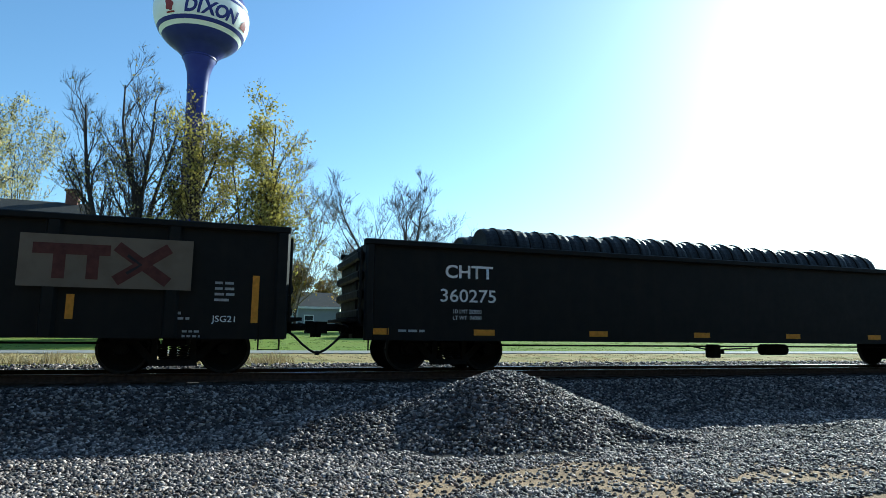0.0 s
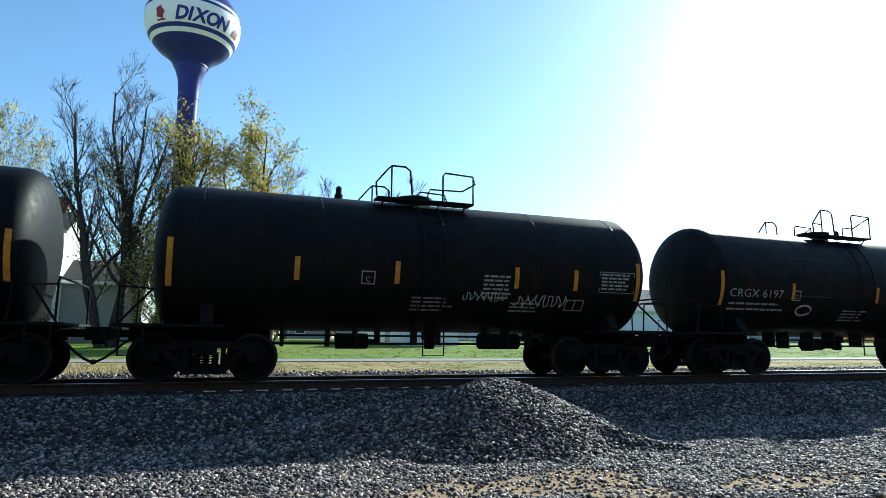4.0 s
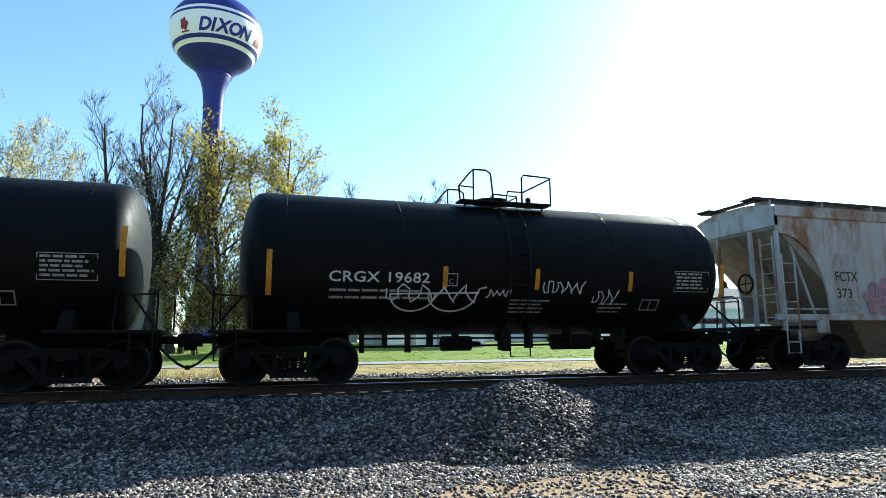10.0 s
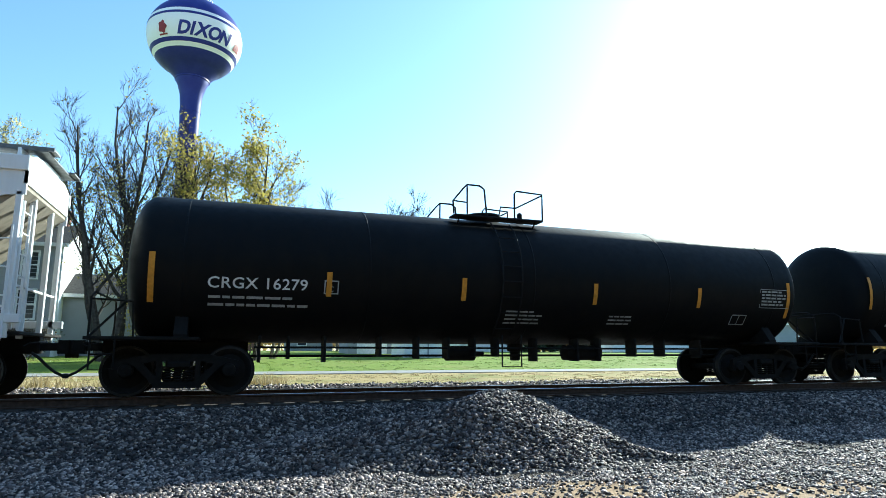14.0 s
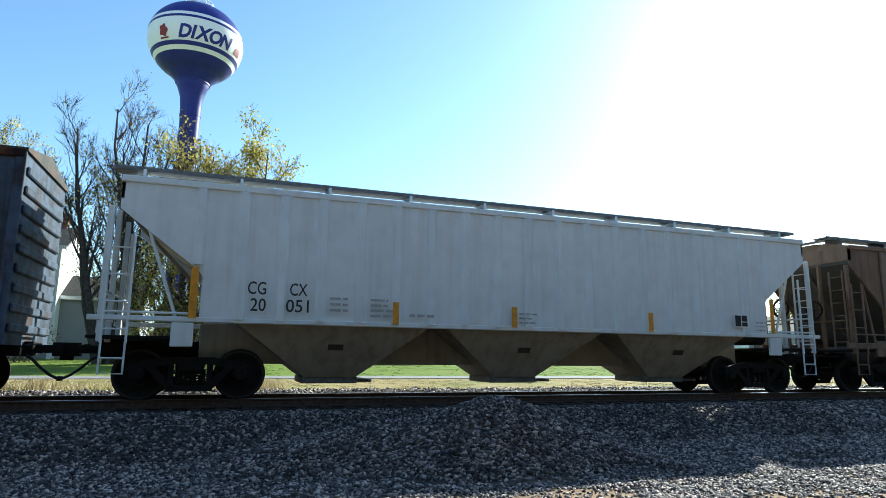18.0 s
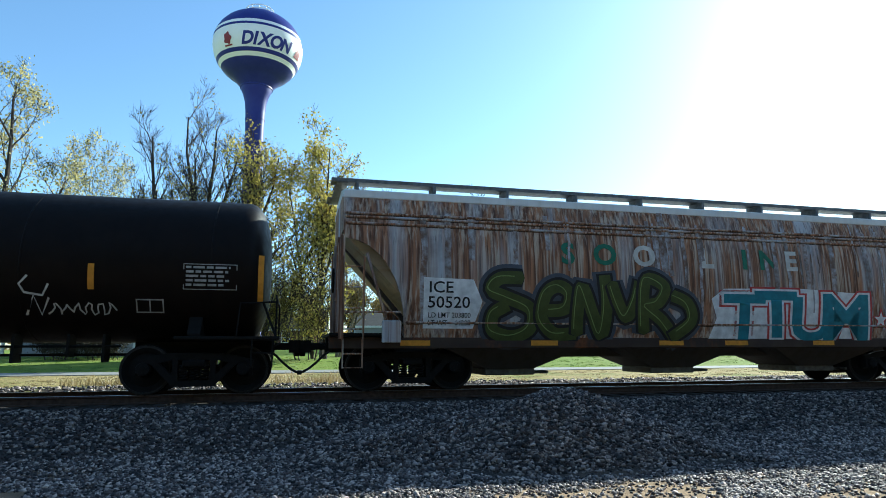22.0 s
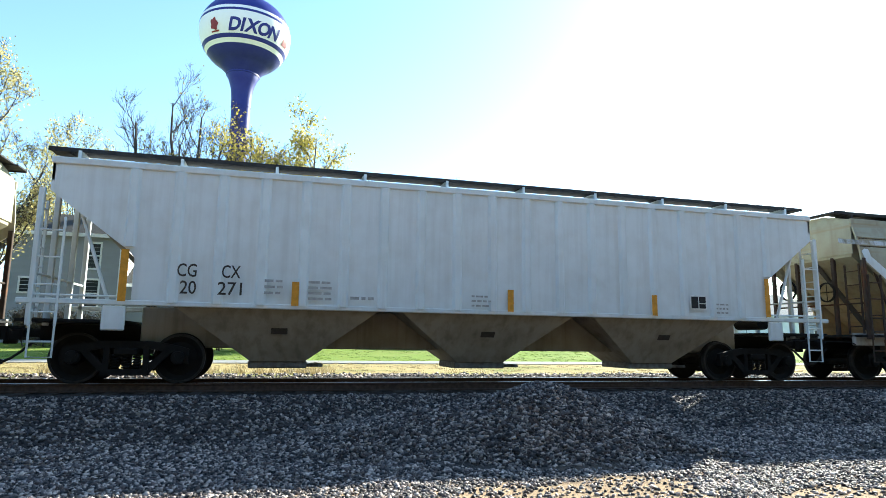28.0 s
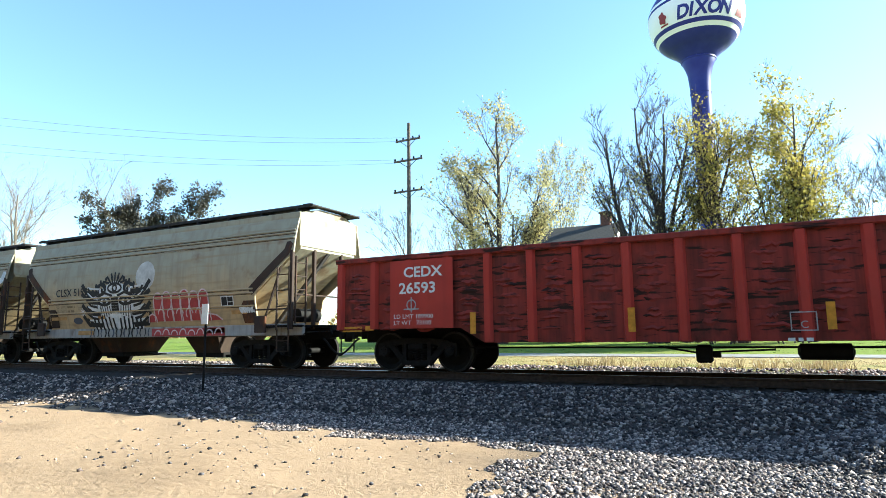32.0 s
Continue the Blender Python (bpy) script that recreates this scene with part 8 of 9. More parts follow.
    # a winged white piece on the rear panel
    wings = [[(3.15, 2.02), (3.28, 2.24), (3.55, 2.28), (3.78, 2.10), (3.60, 1.98), (3.45, 2.05), (3.32, 1.92)],
             [(3.45, 1.88), (4.1, 1.80), (4.45, 1.55), (4.35, 1.30), (3.9, 1.28), (4.05, 1.52), (3.7, 1.66)],
             [(3.05, 1.52), (3.30, 1.30), (3.42, 1.34), (3.22, 1.58)], [(3.28, 1.62), (3.52, 1.34), (3.66, 1.38), (3.45, 1.66)],
             [(4.55, 1.28), (4.62, 1.75), (4.78, 2.10), (4.95, 2.26), (5.06, 2.05), (4.98, 1.70), (5.10, 1.42), (4.95, 1.26)],
             [(5.12, 1.30), (5.25, 1.72), (5.50, 1.98), (5.92, 2.16), (5.66, 1.86), (5.92, 1.80), (5.55, 1.62), (5.60, 1.42), (5.40, 1.26)],
             [(5.62, 1.24), (5.78, 1.52), (6.25, 1.60), (6.62, 1.76), (6.58, 1.42), (6.30, 1.22)]]
    for k, p in enumerate(wings):
        s6.strokes([p + p[:2]], 0.10, SPRAY["black"], 0.004 + 0.001 * k, label="black graffiti outline")
        s6.blob([p], SPRAY["worn"], 0.014 + 0.001 * k, label="winged white graffiti shape")
    s6.strokes([[(4.82, 2.0), (4.86, 1.6), (4.75, 1.35)], [(5.3, 1.55), (5.6, 1.82)], [(5.9, 1.4), (6.4, 1.5)], [(3.6, 1.76), (4.15, 1.62), (4.2, 1.4)]], 0.03, SPRAY["slate"], 0.024, label="dark graffiti line")
    s6.strokes([[(-8.25, 2.86), (-8.18, 3.18), (-8.05, 2.95), (-7.92, 3.16)], arc(-7.80, 2.98, 0.08, 0.13, 60, 330, 10), [(-7.62, 3.14), (-7.66, 2.88), (-7.48, 2.92), (-7.46, 3.12)], [(-7.20, 3.08), (-7.36, 3.0), (-7.18, 2.88), (-7.02, 2.86)]], 0.045, SPRAY["faint"], 0.006, label="faint pale tag")
    side.test_panel(6.74, 1.36, 0.42, 0.30)
    side.bar(6.9, 7.15, 1.78, 1.98, SPRAY["lime"], "paint_patch", 0.066)
    part("underframe", Mesh().cbox(-L, L, -0.3, 0.3, 0.72, 1.0, 0.02), STEEL_DARK, car)
    part("brake_pipe", Mesh().tube([(-5.4, -1.1, 0.52), (5.4, -1.1, 0.52)], 0.024, 6), STEEL_DARK, car)
    for x in (-3.4, -2.2, 0.4, 1.6, 2.6):
        part("pipe_hanger", Mesh().box(x - 0.12, x + 0.12, -1.15, -0.9, 0.45, 0.75), STEEL_DARK, car)
    gear(car, half, half - 2.55, None, 1.0, 0.0)


box_car(*span(15))


def marks_rib(num_a, num_b, dx, panel):
    def put(side, L):
        for s, x in (("CG", -6.23), ("CX", -5.42)):
            side.text(s, x + dx, 1.97, 0.25, BROWN_PAINT, 0.012, to=x + dx + 0.36)
        for s, x, w in ((num_a, -6.16, 0.30), (num_b, -5.48, 0.46)):
            side.text(s, x + dx, 1.64, 0.25, BROWN_PAINT, 0.012, to=x + dx + w)
        side.bars(-4.6 + dx, 1.92, 0.4, 3, 0.05, 0.07, GREY_PAINT, 1, words=2)
        side.bars(-3.75 + dx, 1.92, 0.5, 4, 0.05, 0.06, GREY_PAINT, 2, words=2)
        side.bars(-2.9 + dx, 1.62, 0.6, 1, 0.06, 0.06, GREY_PAINT, 3)
        side.bars(-0.3 + dx, 1.75, 0.5, 3, 0.04, 0.06, GREY_PAINT, 4)
        side.test_panel(panel, 1.66, 0.40, 0.28)
        side.bars(panel + 0.7, 1.75, 0.4, 3, 0.04, 0.06, GREY_PAINT, 5)
    return put


rib_strips = ((-7.2, 1.46, 2.44), (-3.2, 1.46, 1.92), (-0.42, 1.46, 1.92), (3.3, 1.46, 1.92), (7.22, 1.5, 2.4))
hopper_car(*span(16), "light grey covered hopper with upright ribs", HOPPER_GREY, HOPPER_UNDER, "ribs", marks_rib("20", "051", 0.0, 5.95), strips=rib_strips, board=GALV, sill=1.43, sill_h=0.10)


def marks_cgax(side, L):
    for s, x, z in (("CG", -5.64, 2.48), ("AX", -4.60, 2.48), ("95", -5.57, 2.06), ("00", -4.54, 2.06)):
        side.text(s, x, z, 0.25, BROWN_PAINT, 0.02, 1.1)
    side.blob([arc(0.50, 2.98, 0.40, 0.42, 0, 360, 16)[:-1]], SPRAY["white"], 0.012, "paint_patch", "round patch of white paint")
    side.strokes([[(0.32, 2.16), (0.64, 1.95)], [(0.36, 1.95), (0.60, 2.18)]], 0.06, SPRAY["gold"])
    scrawl(side, 0.15, 1.68, 0.5, 0.15, SPRAY["ghost"], 71, 0.02)
    scrawl(side, 1.4, 1.40, 1.6, 0.2, SPRAY["ghost"], 72, 0.02)
    side.frame_box(-3.15, 2.1, 0.28, 0.26, BROWN_PAINT, 0.025)
    side.test_panel(3.83, 1.65, 0.42, 0.28)


hopper_car(*span(17), "brown covered hopper with riveted posts and a white patch", HOPPER_BROWN, HOPPER_DARK, "posts", marks_cgax, eave=4.12, sill=1.25, ribs=13, strips=((-7.42, 1.35, 2.26), (-3.7, 1.30, 1.78), (-1.36, 1.30, 1.78), (1.1, 1.30, 1.78), (3.44, 1.30, 1.78), (7.19, 1.35, 2.1)), roof_mat=HOPPER_BROWN, board=GALV, side_in=2.1)
tank_car(*span(18), "long brown-black tank car with white lettering", TANK_MAROON, tag_tilx, 2, ends=0.68, R=1.54, zc=2.48, dome=0.5, seed=18, platform_x=-0.6, strips=strip_row((-7.85, 8.15), (-4.55, -1.56, 1.81, 5.07), 1.92, 2.40))


def marks_ice(side, L):
    # a white number panel, ghost letters, and two large spray-painted pieces
    side.blob([[(-6.4, 1.22), (-5.3, 1.22), (-5.1, 1.8), (-5.3, 2.27), (-6.4, 2.30)]], SPRAY["white"], 0.012, "number_panel", "white number panel")
    side.text("ICE", -6.30, 1.98, 0.24, BLACK_PAINT, 0.012, to=-5.75, lift=0.018)
    side.text("50520", -6.32, 1.66, 0.24, BLACK_PAINT, 0.012, to=-5.38, lift=0.018)
    side.text("LD LMT 203800", -6.30, 1.45, 0.11, BLACK_PAINT, 0.01, to=-5.36, lift=0.018)
    side.text("LT WT    64200", -6.30, 1.29, 0.11, BLACK_PAINT, 0.01, to=-5.36, lift=0.018)
    for s, x in (("S", -3.24), ("O", -2.45), ("O", -1.44), ("L", 0.35), ("I", 1.5), ("N", 2.0), ("E", 2.75)):
        side.text(s, x, 2.70, 0.46, SPRAY["forest"] if x < 2.6 and x > 0.9 or x < -2 else SPRAY["ghost"], 0.05, 1.1, lift=0.013)
    r = random.Random(77)
    for k in range(34):
        x, zt, d = r.choice((-5.9, -3.9, -3.2, -1.2, -0.4, 0.3, 2.4, 3.6, 5.2)) + r.gauss(0, 0.35), r.uniform(3.5, 4.0), r.uniform(0.7, 2.7)
        side.strokes([[(x + r.uniform(-0.02, 0.02), zt - d * t) for t in np.linspace(0, 1, 9)]], r.uniform(0.03, 0.16), SPRAY["wash"], 0.008 + 0.0002 * k, "paint_run", "pale run-down streak")
    piece(side, -5.0, 0.98, 5.1, 1.45, [
        [(0.17, 0.93), (0.06, 0.92), (0.02, 0.74), (0.10, 0.62), (0.20, 0.46), (0.20, 0.18), (0.12, 0.05), (0.03, 0.14), (0.03, 0.38), (0.08, 0.50)],
        [(0.27, 0.44), (0.36, 0.48), (0.38, 0.70), (0.33, 0.82), (0.27, 0.70), (0.25, 0.34), (0.31, 0.10), (0.40, 0.10)],
        [(0.42, 0.05), (0.42, 0.45), (0.44, 0.82), (0.49, 0.42), (0.54, 0.08), (0.56, 0.5), (0.55, 0.95)],
        [(0.58, 0.92), (0.62, 0.55), (0.66, 0.36), (0.70, 0.6), (0.72, 0.86)],
        [(0.75, 0.08), (0.74, 0.55), (0.76, 0.96), (0.85, 0.84), (0.82, 0.60), (0.76, 0.52), (0.84, 0.30), (0.90, 0.06)],
        [(0.88, 0.72), (0.97, 0.58), (0.99, 0.30), (0.90, 0.06)]], SPRAY["green"], SPRAY["black"], 0.31, SPRAY["slate"], SPRAY["lime"], "olive green graffiti with dark outline and grey shading")
    side.blob([[(0.55, 1.0), (0.75, 1.5), (0.6, 1.95), (0.95, 2.2), (3.0, 2.25), (4.9, 2.15), (5.35, 1.6), (5.1, 1.0)]], SPRAY["white"], 0.011)
    bubble_word(side, "TTUM", 0.95, 1.05, 0.98, SPRAY["teal"], SPRAY["white"], SPRAY["red"], 10, 1.22, 0.055, "teal spray-painted letters with white and red outline")
    star = [(5.6 + (0.26 if k % 2 == 0 else 0.11) * math.sin(k * 0.628), 1.5 + (0.26 if k % 2 == 0 else 0.11) * math.cos(k * 0.628)) for k in range(10)]
    side.blob([star], SPRAY["white"], 0.016)
    side.strokes([star + star[:1]], 0.04, SPRAY["red"], 0.018)
    side.test_panel(6.05, 1.62, 0.42, 0.26)
    for x in (-6.55, -3.63, -0.45, 1.32, 3.85, 6.99):
        Side(side.car, -1.37).bar(x - 0.32, x + 0.32, 0.86, 0.97)


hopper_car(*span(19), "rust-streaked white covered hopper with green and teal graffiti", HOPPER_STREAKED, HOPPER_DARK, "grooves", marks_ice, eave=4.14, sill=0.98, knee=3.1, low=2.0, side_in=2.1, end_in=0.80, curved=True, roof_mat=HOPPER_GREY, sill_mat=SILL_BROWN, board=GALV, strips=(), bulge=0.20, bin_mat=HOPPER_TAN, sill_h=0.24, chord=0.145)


def bulkhead_flat(front, rear):
    car, half = rail_car("bulkhead_flatcar", front, rear, "faded yellow-brown bulkhead flatcar loaded with dark steel bundles", "flatcar")
    L, w = half - 0.55, 1.50
    y = FLAT_YELLOW
    part("deck_plank", Mesh().box(-L, L, -w, w, 0.94, 1.02), PLANK, car, "dark wooden deck")
    part("side_sill", Mesh().prism([(-L, 0.62), (-L + 3.4, 0.62), (-L + 4.6, 0.33), (L - 4.6, 0.33), (L - 3.4, 0.62), (L, 0.62), (L, 1.0), (-L, 1.0)], "y", -w - 0.02, -w + 0.06), y, car)
    part("side_sill", Mesh().box(-L, L, w - 0.06, w + 0.02, 0.5, 1.0), y, car)
    part("sill_flange", Mesh().cbox(-L, L, -w - 0.10, -w, 0.97, 1.03, 0.01), y, car)
    part("centre_sill", Mesh().prism([(-L + 2.9, 0.9), (-L + 4.6, 0.10), (L - 4.6, 0.10), (L - 2.9, 0.9)], "y", -0.4, 0.4), STEEL_DARK, car)
    for k in range(15):
        x = -L + 1.6 + (2 * L - 3.2) * k / 14
        part("stake_pocket", Mesh().cbox(x - 0.09, x + 0.09, -w - 0.11, -w - 0.02, 0.70, 1.04, 0.015), y, car)
    for s in (-1, 1):
        xf, xb = (9.25 if s > 0 else -9.85), s * (L - 0.12)      # the bulkhead's inner face and its foot
        zt = 4.86
        part("bulkhead_frame", Mesh().prism([(-1.3, 0.98), (1.3, 0.98), (1.3, zt - 0.22), (0.85, zt), (0, zt + 0.10), (-0.85, zt), (-1.3, zt - 0.22)], "x", min(xf + s * 0.08, xf + s * 0.16), max(xf + s * 0.08, xf + s * 0.16)), y, car)
        n = 15
        for k in range(n):
            z = 1.04 + (zt - 1.3) * k / n
            part("bulkhead_plank", Mesh().cbox(min(xf, xf + s * 0.08), max(xf, xf + s * 0.08), -1.22, 1.22, z + 0.006, z + (zt - 1.3) / n - 0.006, 0.012), PLANK, car)
        part("plank_strap", Mesh().box(min(xf - s * 0.015, xf), max(xf - s * 0.015, xf), -0.05, 0.05, 1.04, zt - 0.3), GALV, car)
        for yy in (-1.3, -0.5, 0.5, 1.3):
            a, b = (yy - 0.03, yy + 0.03)
            part("gusset", Mesh().prism([(xf + s * 0.12, zt - 0.3), (xf + s * 0.28, zt - 0.3), (xb, 0.98), (xf + s * 0.12, 0.98)], "y", a, b), y, car)
        for z in (1.7, 2.5, 3.3):
            part("cross_brace", Mesh().cbox(min(xf + s * 0.16, xf + s * 0.30), max(xf + s * 0.16, xf + s * 0.30), -1.3, 1.3, z - 0.06, z + 0.06, 0.01), y, car)
        ladder(car, xb + s * 0.05, -w + 0.4, 1.0, 3.7, 0.42, y, "y")
        m = Mesh()
        for k in range(14):
            z = 1.2 + k * 0.19
            m.box(xf + s * 0.2 - 0.015, xf + s * 0.2 + 0.015, -1.345, -1.33, z, z + 0.03)
        part("rivet_row", m, STEEL_DARK, car)
    side = Side(car, -w - 0.02)
    side.bar(-6.05, -3.45, 0.50, 0.74, BLACK_PAINT, "number_panel", 0.006)
    side.text("TTPX 806263", -5.90, 0.54, 0.16, WHITE_PAINT, 0.02, 1.25, 1.1, to=-3.57)
    side.bar(4.05, 5.10, 0.52, 0.72, BLACK_PAINT, "number_panel", 0.006)
    for k in range(3):
        side.strokes([[(4.2 + k * 0.28, 0.67), (4.42 + k * 0.28, 0.67)], [(4.31 + k * 0.28, 0.67), (4.31 + k * 0.28, 0.57)]] if k < 2 else [[(4.76, 0.69), (5.0, 0.56)], [(5.0, 0.69), (4.76, 0.56)]], 0.05, WHITE_PAINT, 0.012, "logo_shape")
    for x in (-9.3, -6.35, -2.26, 1.32, 5.37, 9.11):
        side.bar(x - 0.24, x + 0.24, 0.54, 0.66)
    side.bar(-0.7, -0.25, 0.62, 0.72, TRIM_WHITE, "small_plate")
    side.bar(3.0, 3.25, 0.60, 0.69, TRIM_WHITE, "small_plate")
    side.test_panel(7.95, 0.54, 0.36, 0.26)
    side.frame_box(-3.3, 0.52, 0.26, 0.24, BROWN_PAINT, 0.02)
    for x, n in ((-3.1, 3), (-1.7, 3), (0.3, 3), (1.8, 2), (6.0, 3)):
        side.bars(x, 0.70, 0.7, n - 1, 0.06, 0.05, BROWN_PAINT, n)
    gear(car, half, half - 2.75, None, 0.94, 0.0)
    mid = (front + rear) / 2
    r = random.Random(3)
    load = tagged(new("steel_bundle"), "long dark steel bundles strapped on the flatcar", "steel bundle")
    for row in range(4):
        for k in range(6):
            yy = -1.15 + 0.42 * k
            z0 = 0.06 + row * 0.11
            part("steel_bar", Mesh().cbox(-5.3 + r.uniform(-0.1, 0.1), 4.95 + r.uniform(-0.3, 0.3), yy, yy + 0.34, z0, z0 + 0.095, 0.012), BUNDLE, load)
    for x in (-3.5, -0.2, 2.0, 4.0):
        part("wooden_block", Mesh().box(x - 0.06, x + 0.06, -1.3, 1.3, 0.0, 0.06), PLANK, load)
        part("stake", Mesh().cbox(x - 0.07, x + 0.07, -1.40, -1.28, -0.25, 0.56, 0.01), STEEL_DARK, load)
    LOADS.append((load, mid, 1.02))
    brush = tagged(new("scrap_heap"), "small heap of rusty scrap and twigs on the flatcar deck", "scrap heap")
    for k in range(90):
        a = Vector((r.gauss(6.1, 0.5), r.gauss(0, 0.5), abs(r.gauss(0.02, 0.09))))
        part("scrap_rod", Mesh().tube([a, a + Vector((r.gauss(0, 0.30), r.gauss(0, 0.24), r.gauss(0.03, 0.07)))], 0.016, 4), BOX_RUST, brush)
    LOADS.append((brush, mid, 1.02))


bulkhead_flat(*span(20))


def marks_dark(side, L):
    scrawl(side, -6.3, 1.9, 0.8, 0.5, SPRAY["ghost"], 81, 0.02)
    side.test_panel(4.9, 1.62, 0.5, 0.32)
    scrawl(side, 7.0, 2.95, 0.5, 0.4, SPRAY["ghost"], 82, 0.04)


hopper_car(*span(21), "dark brown covered hopper with wide side posts", HOPPER_BROWN, HOPPER_DARK, "posts", marks_dark, eave=4.10, sill=1.25, ribs=13, strips=((-6.9, 1.35, 2.26), (4.0, 1.30, 1.78), (7.0, 1.35, 2.2)), side_in=2.1)


def marks_acf(number, dx=0.0, extra=None):
    def put(side, L):
        side.text(number, -4.65 + dx, 2.27, 0.25, BLACK_PAINT, 0.018, 1.25, 1.05, to=-2.85 + dx)
        side.blob([arc(0.10 + dx, 2.77, 0.46, 0.46, 0, 360, 18)[:-1]], SPRAY["ghost"], 0.010, "paint_patch", "round ghost of a removed emblem")
        for k, (a, b) in enumerate((("LD", "LMT"), ("LT", "WT"))):
            side.text(a, -4.65 + dx, 1.87 - 0.15 * k, 0.08, GOLDISH, squeeze=1.2)
            side.text(b, -4.38 + dx, 1.87 - 0.15 * k, 0.08, GOLDISH, squeeze=1.2)
        side.bars(-4.02 + dx, 1.87, 0.5, 2, 0.07, 0.08, GOLDISH, 1, words=2)
        side.frame_box(-2.35 + dx, 1.74, 0.22, 0.22, GOLDISH, 0.02)
        for x, n in ((-3.4, 2), (-1.8, 3), (0.1, 3), (1.7, 3)):
            side.bars(x + dx, 1.85, 0.7, n, 0.022, 0.045, GOLDISH, n, words=6)
        side.test_panel(3.46 + dx, 1.72, 0.45, 0.24)
        for x, w in ((-4.38, 0.45), (-2.0, 0.2), (2.0, 0.45), (4.3, 0.3)):
            side.bar(x - w, x + w, 1.46, 1.57, FADED_ORANGE)
        for x in (-2.95, 3.2):
            Side(side.car, -1.32).bar(x - 0.45, x + 0.45, 0.94, 1.08, FADED_ORANGE, "worn_panel", 0.012)
        r = random.Random(len(number) + int(dx * 100))
        for k in range(16):
            x, z, d = r.uniform(-5.0, 3.6), r.choice((1.64, 2.0, 2.11, 3.46)), r.uniform(0.5, 1.6)
            side.strokes([[(x, z), (x + d * 0.5, z + r.uniform(-0.01, 0.01)), (x + d, z)]], r.uniform(0.010, 0.022), r.choice((SILL_TAN, FADED_ORANGE, SILL_BROWN)), 0.034 + 0.0003 * k, "paint_run", "worn streak along the crease")
        if extra:
            extra(side, L)
    return put


GOLDISH = plain("faded_brown_lettering", (0.24, 0.18, 0.10), 0.7)
FADED_ORANGE = plain("faded_orange_strip", (0.46, 0.27, 0.10), 0.6, 0.3, 6.0)


def extra_5316(side, L):
    for x0, x1, z, h in ((-7.0, -3.4, 3.50, 0.13), (-3.4, 0.6, 3.51, 0.11), (0.6, 5.6, 3.52, 0.08), (-5.4, -2.0, 2.07, 0.05), (-2.0, 2.4, 2.06, 0.06)):
        side.bar(x0, x1, z, z + h, SPRAY["scrape"], "paint_run", 0.035)
    scrawl(side, -3.65, 1.62, 0.95, 0.26, SPRAY["black"], 91, 0.035, loops=4)
    r = random.Random(92)
    for k in range(15):                       # washed-out pale blue loops
        x, z = -2.1 + 0.2 * k, r.uniform(1.55, 1.72)
        a0 = r.uniform(0, 360)
        side.strokes([arc(x, z, r.uniform(0.12, 0.28), r.uniform(0.12, 0.24), a0, a0 + r.uniform(130, 260), 12)], r.uniform(0.05, 0.11), SPRAY["washed"], 0.016 + 0.001 * k, label="washed-out pale blue graffiti stroke")


